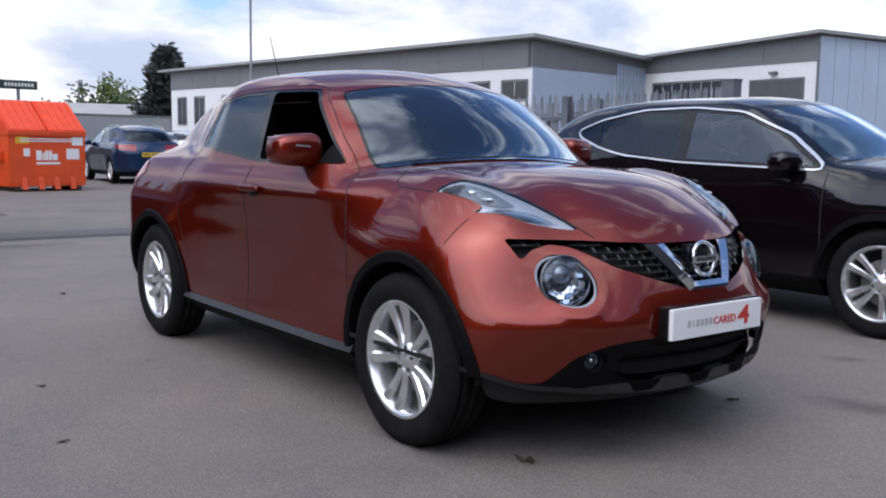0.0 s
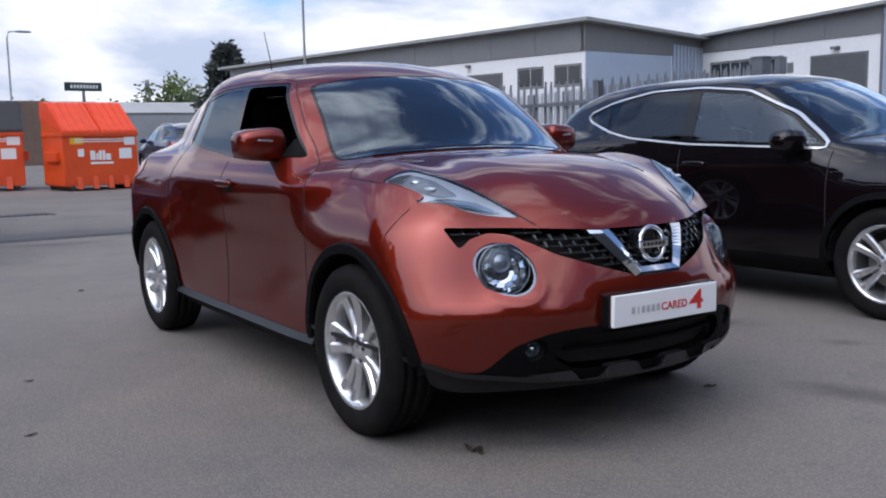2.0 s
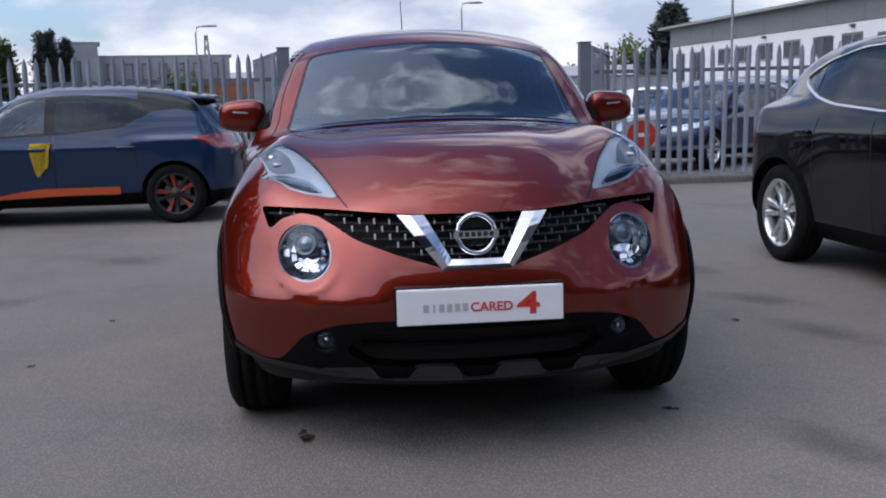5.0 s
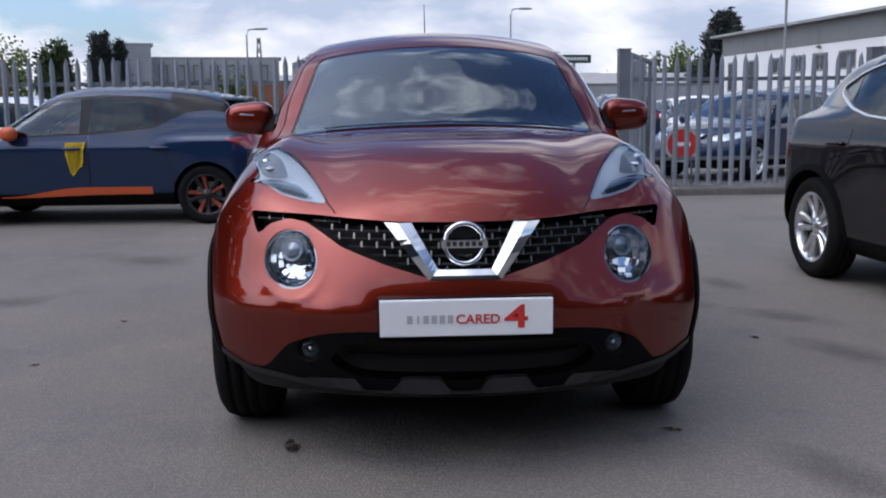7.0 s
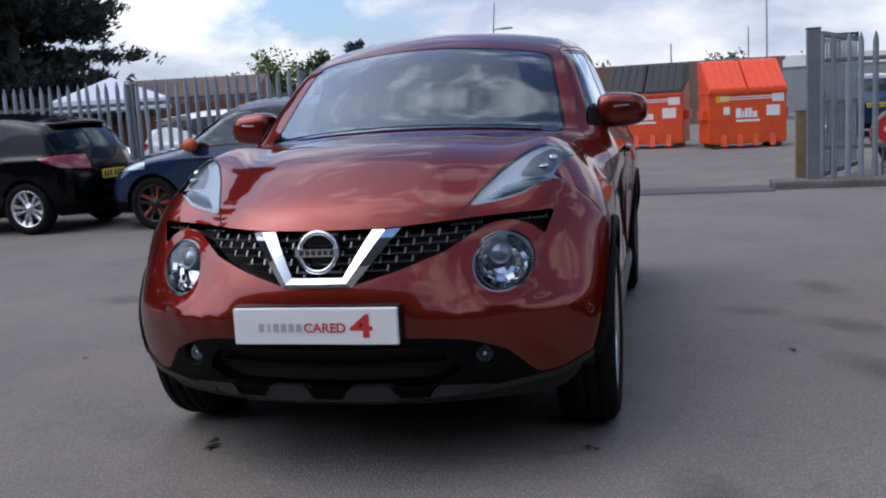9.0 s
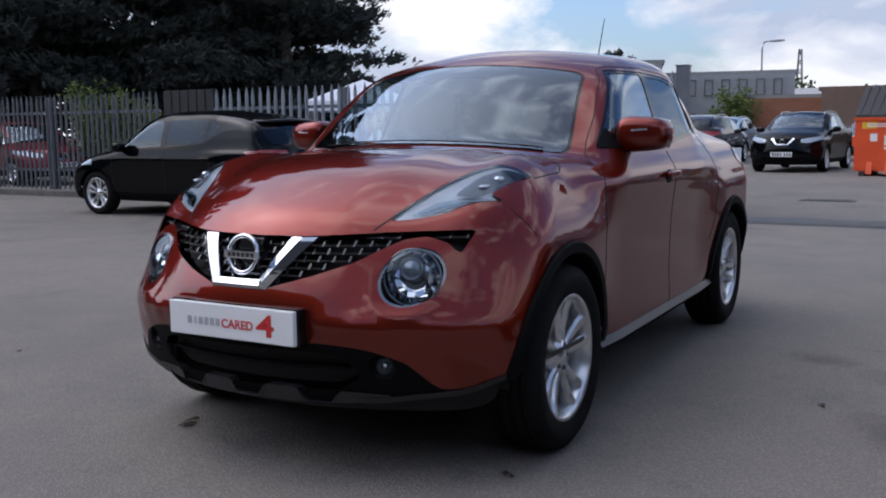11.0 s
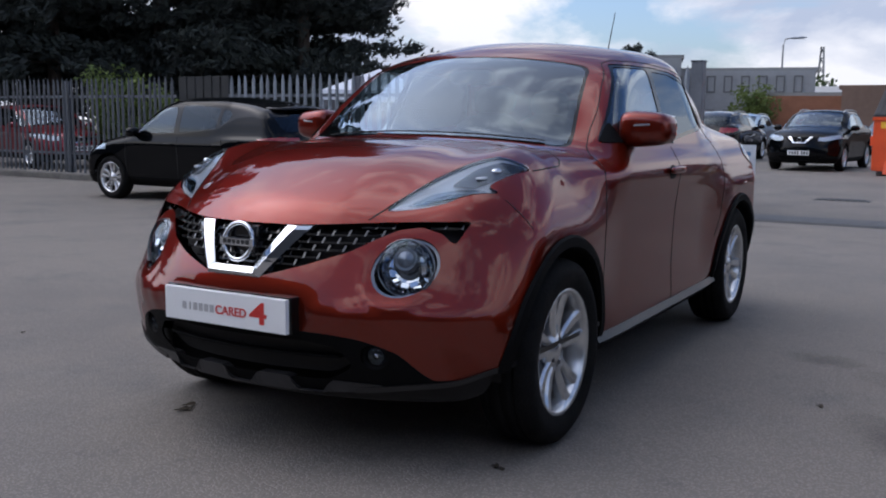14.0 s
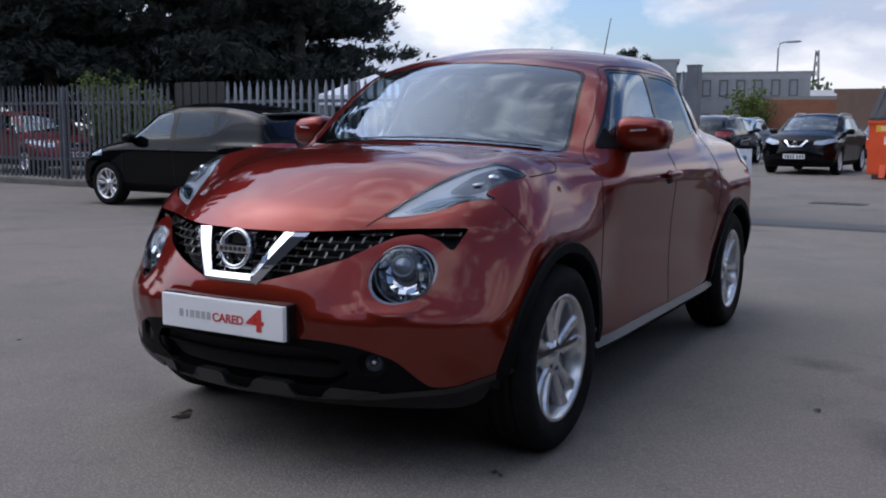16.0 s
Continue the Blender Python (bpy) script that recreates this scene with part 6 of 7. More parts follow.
bm = bmesh.new()
for y0 in (-0.15, 0.13):
    box(bm, (-0.015, y0, -0.62), (0.01, y0 + 0.03, -0.1), 0)
part("leg", bm, GALV_DARK, sign)
# drain
bm = bmesh.new()
for i in range(7):
    box(bm, (-11.62 + 0.0, -0.20 + i * 0.1, 0.0), (-11.2, -0.14 + i * 0.1, 0.012), 0.003)
box(bm, (-11.66, -0.26, 0.0), (-11.16, 0.56, 0.005), 0)
tagged(part("drain_grate", bm, material("cast_iron", (0.03, 0.028, 0.026), 0.6), None), "dark cast-iron drain grate in the yard", "drain", kind="structure")

# ---- waste containers ----
BIN_ORANGE = material("orange_bin_paint", (0.72, 0.085, 0.012), 0.42, vary=0.3, scale=3, second=(0.55, 0.06, 0.012), bump=0.08, bump_scale=12)
BIN_LID = material("black_lid_plastic", (0.016, 0.015, 0.017), 0.6, vary=0.3, scale=5)
LID_ORANGE = material("orange_lid_plastic", (0.80, 0.070, 0.015), 0.45, vary=0.2, scale=5)
STICKER_Y = material("yellow_sticker", (0.75, 0.42, 0.02), 0.5)
STICKER_W = material("white_sticker", (0.75, 0.77, 0.75), 0.5, vary=0.1, scale=20)
BIN_DARK = material("bin_shadow_gap", (0.03, 0.02, 0.018), 0.8)


def container(label, place, lid_mat):
    """A steel front-loading container, 1.75 wide (y), front towards +x."""
    c = thing("waste_container", label, "waste container", "waste containers", place=place)
    W = 0.87
    bm = bmesh.new()
    prism(bm, [(0, 0.10), (0.0, 1.20), (-1.35, 1.55), (-1.35, 0.10)], -W, W)
    bmesh.ops.bevel(bm, geom=bm.edges[:], offset=0.02, segments=2, affect="EDGES")
    part("body", bm, BIN_ORANGE, c, "scuffed orange steel body")
    bm = bmesh.new()
    box(bm, (-1.36, -W - 0.02, 1.14), (0.035, W + 0.02, 1.215), 0.012)
    part("top_rim", bm, BIN_ORANGE, c)
    bm = bmesh.new()
    for z0 in (1.065, 1.02):
        box(bm, (0.0, -0.62, z0), (0.012, 0.62, z0 + 0.022), 0)
    part("stripe", bm, STICKER_W, c, "pale warning stripe")
    for y0 in (-0.55, -0.18, 0.18, 0.55):
        bm = bmesh.new()
        prism(bm, [(0.0, 0.04), (0.07, 0.04), (0.0, 0.30)], y0 - 0.06, y0 + 0.06)
        part("gusset", bm, BIN_ORANGE, c)
    for y0 in (-W, W):
        bm = bmesh.new()
        box(bm, (-0.95, min(y0, y0 * 1.12), 0.62), (-0.25, max(y0, y0 * 1.12), 0.82), 0.01)
        part("fork_pocket", bm, BIN_ORANGE, c)
    for y0 in (-0.7, 0.7):
        bm = bmesh.new()
        box(bm, (-1.3, y0 - 0.06, 0.0), (0.0, y0 + 0.06, 0.10), 0.01)
        part("skid", bm, BIN_DARK, c)
    # two sloping ribbed lids
    for y0, y1 in ((-W - 0.01, -0.015), (0.015, W + 0.01)):
        bm = bmesh.new()
        prism(bm, [(0.04, 1.20), (0.04, 1.25), (-0.86, 1.86), (-1.38, 1.90), (-1.38, 1.50)], y0, y1)
        bmesh.ops.bevel(bm, geom=bm.edges[:], offset=0.02, segments=2, affect="EDGES")
        lid = part("lid", bm, lid_mat, c, "sloping ribbed plastic lid")
        for i in range(5):
            yy = y0 + (y1 - y0) * (i + 0.5) / 5
            bm = bmesh.new()
            prism(bm, [(0.02, 1.262), (0.0, 1.29), (-0.84, 1.875), (-0.86, 1.85)], yy - 0.035, yy + 0.035)
            part("lid_rib", bm, lid_mat, lid)
    for y0, z0, w, h, mt, nm in ((-0.72, 0.98, 0.30, 0.14, STICKER_Y, "yellow warning sticker"), (0.55, 0.95, 0.26, 0.17, STICKER_W, "faded sticker"), (-0.55, 0.72, 0.14, 0.16, STICKER_W, "white notice"), (0.42, 0.66, 0.30, 0.22, STICKER_W, "pale green notice")):
        bm = bmesh.new()
        box(bm, (0.0, y0, z0), (0.006, y0 + w, z0 + h), 0)
        part("sticker", bm, mt, c, nm)
    # the firm's name as plain white shapes
    for y0, w, h in ((-0.27, 0.12, 0.20), (-0.13, 0.045, 0.15), (-0.07, 0.07, 0.20), (0.015, 0.07, 0.20), (0.10, 0.11, 0.13)):
        bm = bmesh.new()
        box(bm, (0.0, y0, 0.64), (0.007, y0 + w, 0.64 + h), 0)
        part("white_mark", bm, STICKER_W, c)
    bm = bmesh.new()
    box(bm, (0.0, -0.27, 0.555), (0.007, 0.27, 0.60), 0)
    part("white_mark", bm, STICKER_W, c)
    return c


container("orange steel waste container with orange ribbed lids", pose(-17.85, 2.93, 0, 0, 0, 8) @ Matrix.Diagonal((1, 0.98, 1.07, 1)), LID_ORANGE)
container("orange steel waste container with black lids", pose(-19.4, 0.60, 0, 0, 0, -8) @ Matrix.Diagonal((1.05, 1.08, 1.11, 1)), BIN_LID)

# ---- units and buildings ----
WHITE_WALL = material("white_wall", (0.66, 0.67, 0.68), 0.8, vary=0.12, scale=0.6, bump=0.1, bump_scale=20)
BAND = material("grey_cladding", (0.16, 0.165, 0.17), 0.55, 0.2, vary=0.15, scale=0.5)
BLUE_CLAD = material("blue_grey_cladding", (0.36, 0.43, 0.53), 0.45, 0.2, vary=0.1, scale=0.5)
ROOF_TRIM = material("roof_trim", (0.24, 0.25, 0.25), 0.6, vary=0.2, scale=1)
DARK_PANE = material("dark_window", (0.03, 0.034, 0.04), 0.12)
SHUTTER = material("roller_shutter", (0.10, 0.105, 0.11), 0.5, 0.3, vary=0.2, scale=2)
FRAME_GREY = material("window_frame", (0.12, 0.125, 0.13), 0.5)


def wall_frame(a, b):
    """Local axes along a wall from a to b: x along, y inward (away from the yard), z up."""
    d = (Vector((*b, 0)) - Vector((*a, 0)))
    return Matrix.Translation((*a, 0)) @ Matrix.Rotation(math.atan2(d.y, d.x), 4, "Z"), d.length


def opening(parent, x0, x1, z0, z1, y, kind="window", panes=2, out=-1):
    """A recessed opening on the face y of a wall."""
    bm = bmesh.new()
    o = out * 0.03
    for lo, hi in (((x0, z0), (x1, z0 + 0.08)), ((x0, z1 - 0.08), (x1, z1)), ((x0, z0 + 0.08), (x0 + 0.08, z1 - 0.08)), ((x1 - 0.08, z0 + 0.08), (x1, z1 - 0.08))):
        box(bm, (lo[0], min(y + o, y + 0.05 * -out), lo[1]), (hi[0], max(y + o, y + 0.05 * -out), hi[1]), 0)
    w = part(kind, bm, FRAME_GREY, parent, "dark framed window" if kind == "window" else "grey roller shutter door")
    n = panes
    for i in range(n):
        bm = bmesh.new()
        xa, xb = x0 + 0.08 + (x1 - x0 - 0.16) * i / n, x0 + 0.08 + (x1 - x0 - 0.16) * (i + 1) / n
        if kind == "window":
            box(bm, (xa + 0.02, y + out * 0.012, z0 + 0.1), (xb - 0.02, y + out * 0.004, z1 - 0.1), 0)
            part("pane", bm, DARK_PANE, w)
        else:
            k = 0
            z = z0
            while z < z1 - 0.1:
                box(bm, (xa, y + out * (0.010 + 0.008 * (k % 2)), z), (xb, y + out * 0.004, min(z + 0.12, z1 - 0.08)), 0)
                z += 0.12
                k += 1
            part("slat_curtain", bm, SHUTTER, w)
    return w


def unit_one():
    """Long low unit: white wall, grey cladding band, shallow roof; local x runs from its near corner along the front."""
    m, L = wall_frame((-27.4, 26.2), (-60.6, 22.6))
    u = thing("industrial_unit", "long white industrial unit with a grey cladding band and dark windows", "building", "industrial units", place=m)
    D = -17.5            # the building lies to the left of its front line
    bm = bmesh.new()
    box(bm, (0, D, 0), (L, 0, 4.64), 0)
    part("wall", bm, WHITE_WALL, u, "white rendered wall")
    for i in range(11):
        bm = bmesh.new()
        box(bm, (L * i / 11 + 0.012, -0.25, 4.645), (L * (i + 1) / 11 - 0.012, 0.05, 5.88), 0.01)
        part("cladding_panel", bm, BAND, u, "grey cladding panel")
    bm = bmesh.new()
    prism(bm, [(0.05, 4.66), (0.05, 5.88), (D, 5.05), (D, 4.66)], -0.05, 0.2, "X")
    part("gable_cladding", bm, BAND, u)
    bm = bmesh.new()
    prism(bm, [(0.55, 5.88), (0.55, 6.04), (D - 0.2, 5.22), (D - 0.2, 5.06)], -0.6, L + 0.9, "X")
    part("roof", bm, ROOF_TRIM, u, "shallow grey roof with a thin edge")
    bm = bmesh.new()
    box(bm, (-0.06, -6.1, 0), (-0.003, 0.0, 4.64), 0)
    part("end_panel", bm, BLUE_CLAD, u, "pale blue-grey end wall")
    for i in range(40):
        bm = bmesh.new()
        box(bm, (-0.10, -6.15 - 0.28 * (i + 1), 0), (-0.02, -6.15 - 0.28 * i - 0.10, 5.2 - 0.012 * i), 0)
        part("corrugation", bm, BLUE_CLAD, u)
    for x0, x1 in ((0.2, 1.85), (2.55, 4.25), (12.3, 13.95), (14.8, 16.4), (17.6, 19.2), (20.3, 21.85), (22.6, 24.2), (25.0, 26.6), (28.8, 30.2), (31.2, 32.5)):
        opening(u, x0, x1, 2.2 if x0 > 25 else 3.13, 4.13, 0.0, out=1)
    opening(u, 5.3, 11.2, 0.0, 4.0, 0.0, "shutter_door", 1, out=1)
    for x0, z0 in ((7.6, 4.38), (12.9, 4.4), (21, 4.4)):
        bm = bmesh.new()
        box(bm, (x0, 0.0, z0), (x0 + 0.24, 0.22, z0 + 0.14), 0.03)
        part("flood_lamp", bm, FRAME_GREY, u)
    return u


def unit_two():
    m, L = wall_frame((-18.05, 33.7), (-32.0, 35.2))
    u = thing("industrial_unit", "white industrial unit with grey band, wide dark window and shutter door", "building", "industrial units", place=m)
    D = -14.0
    bm = bmesh.new()
    box(bm, (0.01, D, 0), (L, 0, 4.85), 0)
    part("wall", bm, WHITE_WALL, u, "white rendered wall")
    for i in range(5):
        bm = bmesh.new()
        prism(bm, [(L * i / 5 + 0.012, 4.855), (L * (i + 1) / 5 - 0.012, 4.855), (L * (i + 1) / 5 - 0.012, 5.9 - 0.42 * (i + 1) / 5), (L * i / 5 + 0.012, 5.9 - 0.42 * i / 5)], -0.2, 0.05)
        part("cladding_panel", bm, BAND, u, "grey cladding panel")
    bm = bmesh.new()
    prism(bm, [(-0.4, 5.92), (L + 0.3, 5.48), (L + 0.3, 5.60), (-0.4, 6.06)], D, 0.5)
    part("roof", bm, ROOF_TRIM, u, "shallow grey roof with a thin edge")
    for i in range(14):
        bm = bmesh.new()
        box(bm, (-0.06, -1.0 * (i + 1) + 0.015, 0), (0.0, -1.0 * i - 0.015, 5.86), 0)
        part("side_panel", bm, BLUE_CLAD, u, "blue-grey side cladding")
    bm = bmesh.new()
    box(bm, (-0.10, 0.02, 0), (-0.02, 0.10, 5.6), 0)
    part("downpipe", bm, FRAME_GREY, u)
    opening(u, 5.1, 9.7, 3.4, 4.36, 0.0, "window", 7, out=1)
    opening(u, 0.6, 3.55, 0.0, 4.2, 0.0, "shutter_door", 1, out=1)
    bm = bmesh.new()
    box(bm, (2.0, 0.0, 4.38), (2.35, 0.25, 4.5), 0.03)
    part("flood_lamp", bm, FRAME_GREY, u)
    bm = bmesh.new()
    box(bm, (4.5, 0.0, 3.55), (4.85, 0.02, 4.0), 0)
    part("number_bar", bm, FRAME_GREY, u)
    return u


unit_one()
unit_two()
STONE_GREY = material("grey_block", (0.30, 0.315, 0.33), 0.8, vary=0.2, scale=0.4)
BRICK = material("brick_wall", (0.30, 0.13, 0.075), 0.85, vary=0.35, scale=1.5)
SHED_ROOF = material("shed_roof", (0.36, 0.36, 0.35), 0.7, vary=0.25, scale=0.3)
BROWN_ROOF = material("brown_roof", (0.19, 0.125, 0.095), 0.8, vary=0.3, scale=0.5)


def block(name, label, a, b, depth, z, mat, windows=(), roof=None, roof_mat=None, storeys=()):
    """A plain building on the line a-b; depth goes to the left of it as seen along a to b."""
    m, L = wall_frame(a, b)
    u = thing(name, label, "building", place=m)
    bm = bmesh.new()
    box(bm, (0, 0, 0), (L, depth, z), 0)
    part("wall", bm, mat, u)
    bm = bmesh.new()
    if roof:
        prism(bm, [(-0.3, z), (depth / 2, z + roof), (depth + 0.3, z), (depth / 2, z - 0.05)], -0.3, L + 0.3, "X")
    else:
        box(bm, (-0.15, -0.15, z), (L + 0.15, depth + 0.15, z + 0.18), 0)
    part("roof", bm, roof_mat or ROOF_TRIM, u)
    for x0, x1, z0, z1 in windows:
        opening(u, x0 * L, x1 * L, z0, z1, 0.0, out=-1)
    return u


wins = [(0.08 + 0.115 * i, 0.14 + 0.115 * i, z0, z0 + 1.0) for i in range(8) for z0 in (1.0, 3.0)]
block("office_building", "grey flat-roofed two-storey office with dark windows", (-54.6, -7.2), (-53.0, -15.6), -9.0, 4.3, STONE_GREY, wins)
block("office_building", "tall grey stair block of an office", (-50.4, -13.9), (-49.6, -16.4), -5, 4.9, STONE_GREY)
block("brick_building", "low brown brick building with a flat roof", (-42.0, 6.5), (-41.6, -4.0), -8.0, 2.75, BROWN_ROOF, [(0.1, 0.2, 1.6, 2.4), (0.5, 0.6, 1.6, 2.4)], roof_mat=BROWN_ROOF)
block("brick_building", "long low orange brick wall of a workshop", (-47.0, 3.0), (-46.5, -9.0), -5.0, 2.6, BRICK, roof_mat=ROOF_TRIM)
for i, (y0, y1, x0) in enumerate(((-2, 9, -82), (9.5, 20, -84), (20.5, 34, -86), (-16, -3, -84))):
    block("shed_building", "pale low shed with a pitched roof", (x0, y1), (x0, y0), -12, 3.2, STONE_GREY, roof=1.5, roof_mat=SHED_ROOF)
block("boundary_wall", "grey sheet boundary wall behind the parked cars", (-58.0, 21.5), (-56.5, 8.0), -0.3, 2.6, STONE_GREY)
block("shed_building", "long dark-roofed shed beyond the fence", (-31.0, -15.2), (-29.0, -23.0), -7, 2.4, BRICK, roof=0.9, roof_mat=BROWN_ROOF)
# white event tent
TENT = material("white_canvas", (0.75, 0.78, 0.84), 0.7, vary=0.1, scale=2)
tent = thing("gazebo", "white canvas gazebo standing behind the fence", "gazebo", place=pose(-20.7, -14.8, 0, 0, 0, 30))
bm = bmesh.new()
top = bm.verts.new((0, 0, 2.75))
eave = [bm.verts.new((1.6 * x, 1.6 * y, 2.05)) for x, y in ((-1, -1), (1, -1), (1, 1), (-1, 1))]
hem = [bm.verts.new((1.62 * x, 1.62 * y, 1.75)) for x, y in ((-1, -1), (1, -1), (1, 1), (-1, 1))]
for i in range(4):
    bm.faces.new((eave[i], eave[(i + 1) % 4], top))
    bm.faces.new((hem[i], hem[(i + 1) % 4], eave[(i + 1) % 4], eave[i]))
bmesh.ops.subdivide_edges(bm, edges=bm.edges[:], cuts=2)
part("canopy", bm, TENT, tent)
for x, y in ((-1, -1), (1, -1), (1, 1), (-1, 1)):
    bm = bmesh.new()
    tube(bm, [(1.55 * x, 1.55 * y, 0), (1.55 * x, 1.55 * y, 2.05)], 0.025, 8)
    part("leg", bm, GALV, tent)
for y0 in (-1.58, 1.58):
    bm = bmesh.new()
    box(bm, (-1.55, y0 - 0.01, 0.1), (1.55, y0 + 0.01, 1.8), 0)
    part("side_wall", bm, TENT, tent)


# ---- lamp posts, masts, board ----
POLE = material("lamp_post_steel", (0.22, 0.23, 0.24), 0.5, 0.5, vary=0.2, scale=3)


def lamp_post(x, y, h, arm, turn, label):
    p = thing("street_lamp", label, "street lamp", "street lamps", place=pose(x, y, 0, 0, 0, turn))
    bm = bmesh.new()
    tube(bm, [(0, 0, 0), (0, 0, 1.2), (0, 0, 1.25), (0, 0, h - 0.4), (0.1, 0, h - 0.05), (0.35 if arm else 0.02, 0, h)], [0.09, 0.09, 0.065, 0.05, 0.045, 0.04], 10)
    part("pole", bm, POLE, p, "", True)
    if arm:
        bm = bmesh.new()
        superblob(bm, (0.35 + arm / 2, 0, h), (arm / 2, 0.12, 0.07), 2.6, 16, 8)
        part("lamp_head", bm, GALV, p, "", True)


lamp_post(-36.4, 16.9, 9.6, 0, 0, "tall thin grey pole in front of the units")
lamp_post(-54.6, 7.1, 7.3, 1.0, 90, "grey street lamp with a short arm")
lamp_post(-54.5, -9.1, 6.15, 1.0, 80, "grey street lamp beside the office")
lamp_post(-75.0, 7.8, 6.6, 0, 0, "thin grey mast far beyond the sheds")
lamp_post(-70.0, 1.8, 5.4, 0, 0, "thin grey mast far beyond the yard")


def lattice(x, y, h, w, label):
    t = thing("pylon", label, "pylon", place=pose(x, y, 0))
    bm = bmesh.new()
    n = 9
    for sx, sy in ((-1, -1), (1, -1), (1, 1), (-1, 1)):
        tube(bm, [(sx * w, sy * w, 0), (sx * w * 0.25, sy * w * 0.25, h)], 0.10, 5)
    for i in range(n):
        for (ax_, ay_), (bx_, by_) in (((-1, -1), (1, -1)), ((1, -1), (1, 1)), ((1, 1), (-1, 1)), ((-1, 1), (-1, -1))):
            k0, k1 = w * (1 - 0.75 * i / n), w * (1 - 0.75 * (i + 1) / n)
            tube(bm, [(ax_ * k0, ay_ * k0, h * i / n), (bx_ * k1, by_ * k1, h * (i + 1) / n)], 0.06, 4)
    part("lattice", bm, POLE, t)


lattice(-144, -20.7, 12.4, 0.7, "distant grey lattice pylon")
lattice(-150, 43, 10.4, 0.7, "distant grey lattice pylon beyond the sheds")
hoard = thing("sign_board", "dark green sign board with pale lettering on a post", "sign", place=pose(-54.0, 10.95, 0, 0, 0, 100))
bm = bmesh.new()
box(bm, (-1.1, -0.06, 3.95), (1.1, 0.06, 4.45), 0.02)
part("board", bm, material("sign_green", (0.008, 0.028, 0.024), 0.5), hoard)
bm = bmesh.new()
box(bm, (-0.08, -0.05, 0), (0.08, 0.05, 3.95), 0)
part("post", bm, POLE, hoard)
for i in range(9):
    bm = bmesh.new()
    box(bm, (-0.78 + i * 0.19, -0.075, 4.11), (-0.66 + i * 0.19, -0.062, 4.30), 0)
    part("pale_mark", bm, STICKER_W, hoard)

# ---- trees ----
FIR = material("fir_needles", (0.056, 0.062, 0.064), 0.95, spec=0.15, vary=0.4, scale=0.8, second=(0.040, 0.050, 0.040))
SPRING = material("spring_leaves", (0.13, 0.17, 0.035), 0.8, vary=0.4, scale=0.9, second=(0.07, 0.11, 0.03))
OLIVE = material("dark_leaves", (0.06, 0.09, 0.03), 0.85, vary=0.4, scale=0.9, second=(0.035, 0.055, 0.022))
BARK = material("bark", (0.06, 0.045, 0.035), 0.9, vary=0.4, scale=5, bump=0.4, bump_scale=20)


def leaves(name, centres, dirs, size, per, mat, parent, rng, long=1.0):
    """A crown: at every centre some small leaf blades."""
    n = len(centres)
    c = np.repeat(centres, per, 0) + rng.normal(0, size * 0.9, (n * per, 3))
    d = np.repeat(dirs, per, 0) + rng.normal(0, 0.55, (n * per, 3))
    d /= np.linalg.norm(d, axis=1, keepdims=True)
    r = rng.normal(0, 1, d.shape)
    s = np.cross(d, r)
    s /= np.linalg.norm(s, axis=1, keepdims=True)
    k = size * rng.uniform(0.5, 1.3, (n * per, 1))
    a, b = d * k * long, s * k * 0.45
    v = np.stack([c - a * 0.6, c + b, c + a, c - b], 1).reshape(-1, 3)
    f = np.arange(len(v)).reshape(-1, 4)
    return mesh_object(name, v, f, mat, parent, "")


def conifer(h, r, seed, label, place, mat=None, group="conifers", n=9000, per=12, size=0.100):
    rng = np.random.default_rng(seed)
    t = thing("conifer_tree", label, "tree", group, place=place)
    bm = bmesh.new()
    tube(bm, [(0, 0, 0), (0.05, 0, h * 0.4), (0, 0.04, h * 0.98)], [0.28, 0.18, 0.02], 8)
    part("trunk", bm, BARK, t)
    bm = bmesh.new()
    cs, ds = [], []
    for i in range(110):
        z = h * (0.05 + 0.93 * rng.random() ** 1.15)
        reach = r * (1 - z / h) ** 0.55 * rng.uniform(0.66, 1.14) + 0.12
        a = rng.uniform(0, 2 * math.pi)
        for k in range(max(2, int(n / 110))):
            q = rng.random() ** 0.6
            droop = -0.10 * reach * q * q + 0.22 * reach * q
            sp = 0.14 * min(1.0, r) + 0.16 * reach * (1 - q * 0.6)
            cs.append((math.cos(a) * reach * q + rng.normal(0, sp), math.sin(a) * reach * q + rng.normal(0, sp), z + droop + rng.normal(0, 0.12)))
            ds.append((math.cos(a), math.sin(a), 0.45))
        if i % 3 == 0:
            tube(bm, [(0, 0, z), (math.cos(a) * reach * 0.6, math.sin(a) * reach * 0.6, z - 0.02 * reach), (math.cos(a) * reach * 0.95, math.sin(a) * reach * 0.95, z - 0.16 * reach)], [0.05, 0.03, 0.01], 5)
    tagged(part("limb", bm, BARK, t), kind="stuff")
    leaves("crown", np.array(cs), np.array(ds), size, per, mat or FIR, t, rng, 2.0)
    return t


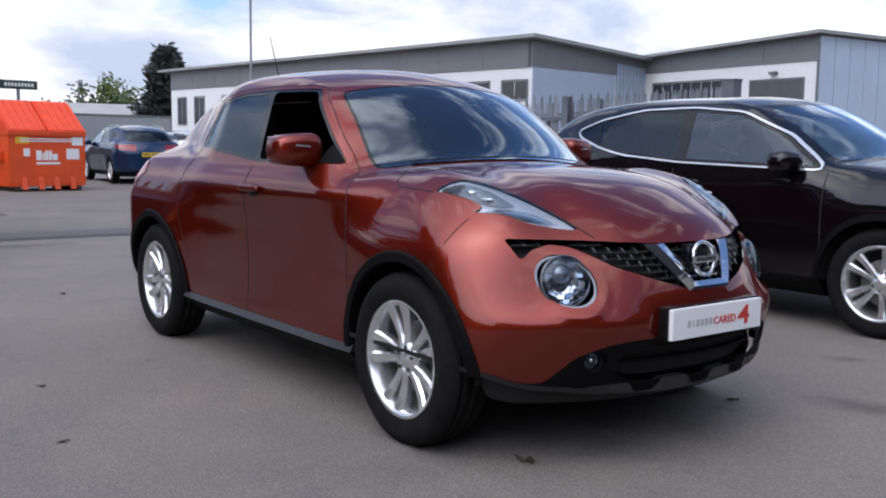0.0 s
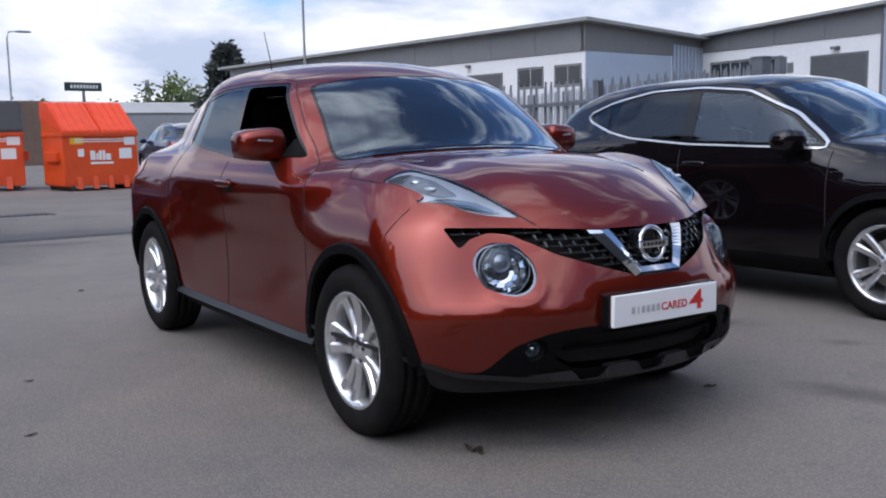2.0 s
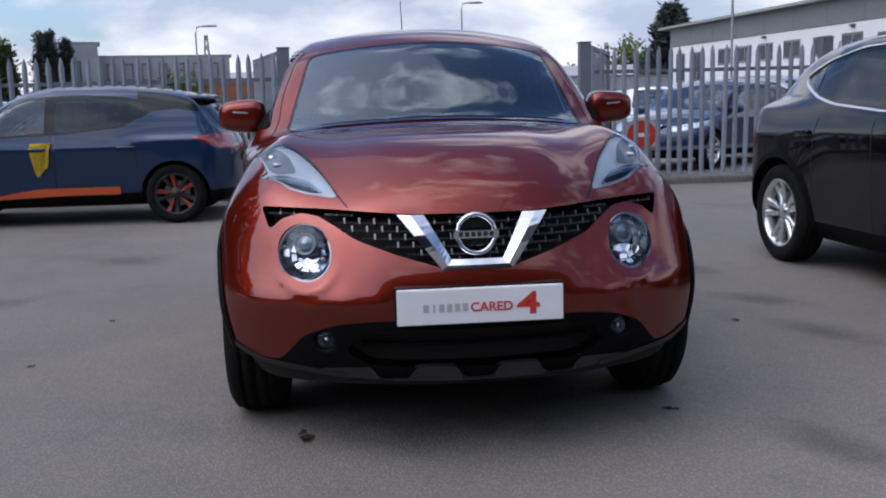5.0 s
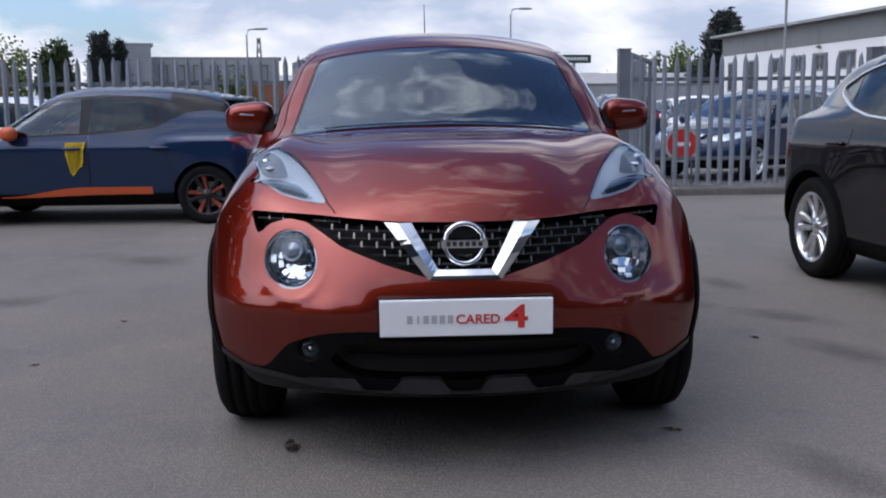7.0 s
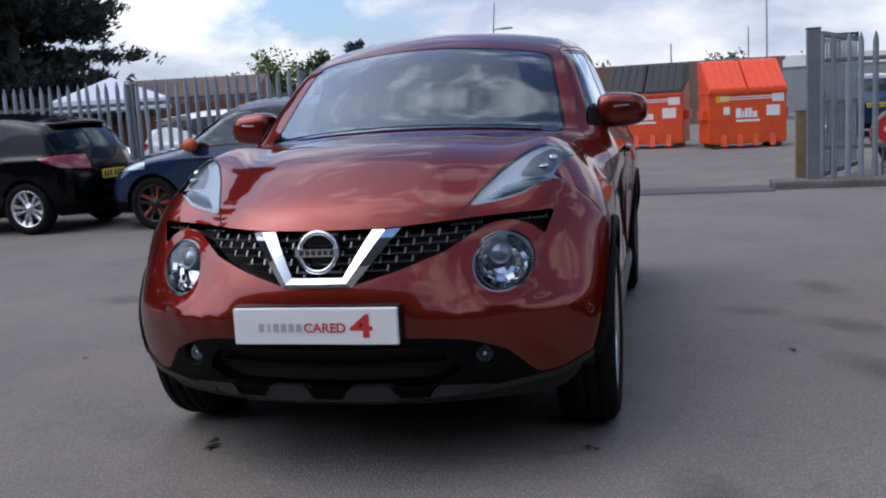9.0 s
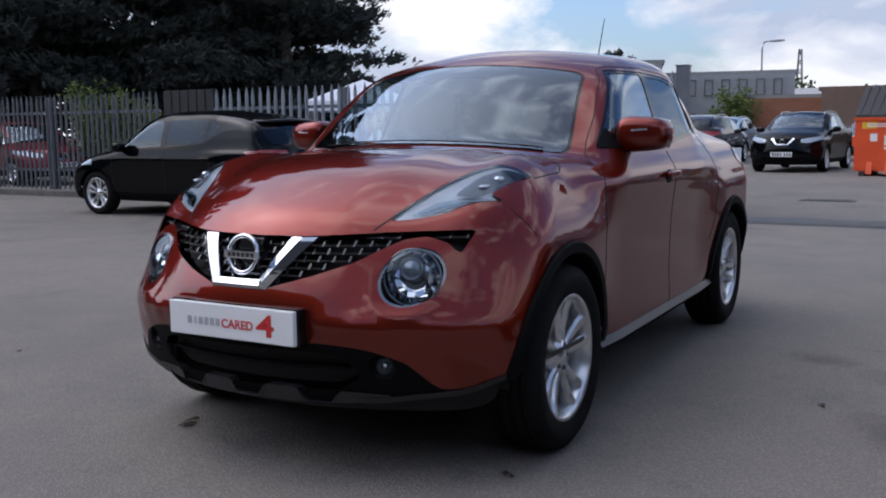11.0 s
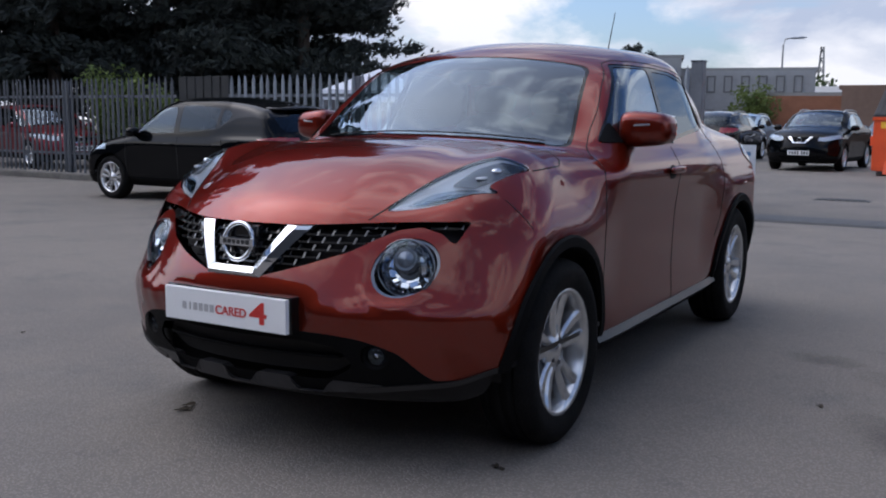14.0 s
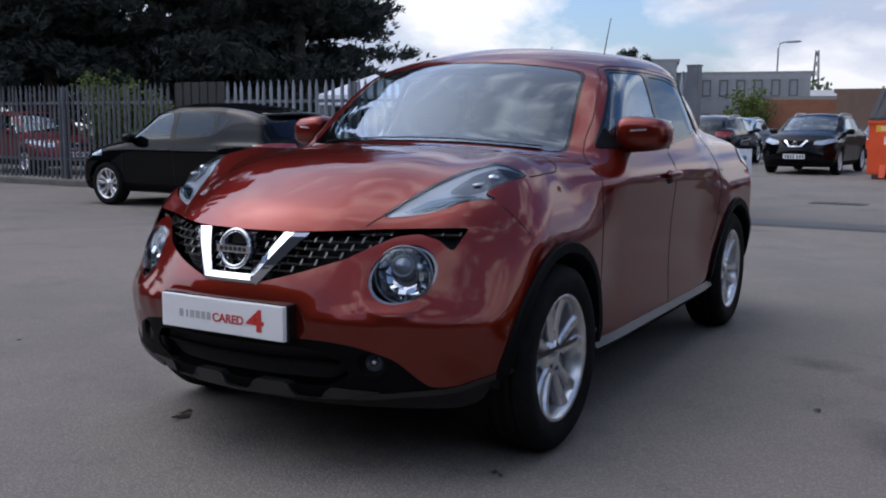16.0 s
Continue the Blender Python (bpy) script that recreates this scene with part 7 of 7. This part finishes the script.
def broadleaf(h, r, seed, label, place, mat, n=900, per=8, size=0.11, group="shrubs", bare=0.35):
    rng = np.random.default_rng(seed)
    t = thing("shrub" if h < 5 else "broadleaf_tree", label, "shrub" if h < 5 else "tree", group, place=place)
    bm = bmesh.new()
    cs, ds = [], []
    base = h * bare
    tube(bm, [(0, 0, 0), (0.03, 0, base), (0, 0.02, h * 0.7)], [0.05 * h / 3, 0.04 * h / 3, 0.015], 8)
    part("trunk", bm, BARK, t)
    bm = bmesh.new()
    for i in range(26):
        a, e = rng.uniform(0, 2 * math.pi), rng.uniform(0.15, 1.35)
        L = rng.uniform(0.7, 1.15)
        tip = np.array([math.cos(a) * math.cos(e) * r * L, math.sin(a) * math.cos(e) * r * L, base + math.sin(e) * (h - base) * L])
        tube(bm, [(0, 0, base * 0.7), tuple(tip * [0.45, 0.45, 0.6] + [0, 0, base * 0.35]), tuple(tip)], [0.03, 0.018, 0.006], 5)
        for k in range(int(n / 26)):
            q = rng.uniform(0.35, 1.08)
            cs.append(tip * q + [0, 0, base * 0.6 * (1 - q)] + rng.normal(0, 0.11 * r, 3))
            ds.append((math.cos(a), math.sin(a), 0.5))
    tagged(part("limb", bm, BARK, t), kind="stuff")
    leaves("crown", np.array(cs), np.array(ds), size, per, mat, t, rng)
    return t


big_a = conifer(23.0, 4.5, 11, "tall dark green conifer behind the fence", pose(-24.6, -20.9, 0))
big_b = conifer(22.0, 4.6, 12, "tall dark green conifer in a dense row", pose(-27.0, -24.0, 0))
for i, (x, y, rz, k) in enumerate(((-21.8, -25.6, 70, 1.05), (-18.6, -27.6, 160, 0.98), (-15.2, -30.2, 250, 1.08), (-11.5, -32.4, 20, 1.0), (-7.8, -34.5, 110, 1.05), (-28.5, -24.6, 200, 1.1), (-22.5, -29.5, 300, 1.12), (-16.8, -34.0, 45, 1.15), (-4.0, -36.5, 190, 1.0), (-25.8, -26.9, 330, 1.1))):
    src = big_a if i % 2 else big_b
    src.scale = (k, k, k)
    copy_thing(src, pose(x, y, 0, 0, 0, rz))
    src.scale = (1, 1, 1)
dark_fir = conifer(8.3, 2.5, 21, "dark conifer beside the long white unit", pose(-70.3, 26.0, 0), n=2200, per=8, size=0.22)
far_fir = conifer(5.5, 0.42, 22, "distant dark conifer above the roofs", pose(-47.8, -15.6, 0), n=900, per=6, size=0.085)
copy_thing(far_fir, pose(-48.2, -15.05, -0.35, 0, 0, 120))
copy_thing(far_fir, pose(-47.5, -16.15, -0.1, 0, 0, 220))
broadleaf(5.0, 0.95, 32, "dark green small tree behind the fence", pose(-54.0, -20.5, 0), OLIVE, n=1300, size=0.20)
broadleaf(7.2, 4.2, 33, "pale green budding tree behind the fence", pose(-80.0, -34.3, 0), SPRING, n=700, size=0.26)
broadleaf(1.95, 1.25, 34, "pale green bush against the dark conifers", pose(-11.2, -15.6, 0), SPRING, n=2600, bare=0.2, size=0.07)
broadleaf(3.0, 1.4, 36, "pale budding bush before the grey office", pose(-46.0, -8.6, 0), SPRING, n=500, bare=0.2)
for i, (x, y, h, r, mt) in enumerate(((-120, 31, 5.0, 5, OLIVE), (-118, 36, 7.0, 6, OLIVE), (-122, 42, 9.2, 8, SPRING), (-118, 20, 5.2, 3, OLIVE), (-95, 33, 4.6, 5, OLIVE), (-96, 39, 4.8, 5, OLIVE), (-120, -20, 6, 6, OLIVE), (-125, -6, 5.4, 5, OLIVE), (-122, 8, 5.6, 5, OLIVE))):
    broadleaf(h, r, 50 + i, "distant hedgerow tree on the horizon", pose(x, y, 0), mt, n=700, per=6, size=0.4, group="distant trees", bare=0.15)

# plain unseen walls added behind the camera; the tall dark east one darkens reflections
PLAIN = material("unseen_wall_dark", (0.07, 0.072, 0.076), 0.8, vary=0.2, scale=0.5)
for nm, lo, hi in (("wall_east", (15.0, -26.0, 0), (15.3, 30.0, 8.0)), ("wall_south", (-2.0, -26.3, 0), (15.3, -26.0, 4.6)), ("wall_north", (6.0, 30.0, 0), (15.3, 30.3, 5.2))):
    bm = bmesh.new()
    box(bm, lo, hi, 0)
    tagged(part(nm, bm, PLAIN, None), "plain dark grey wall added unseen behind the camera", "wall", kind="structure")
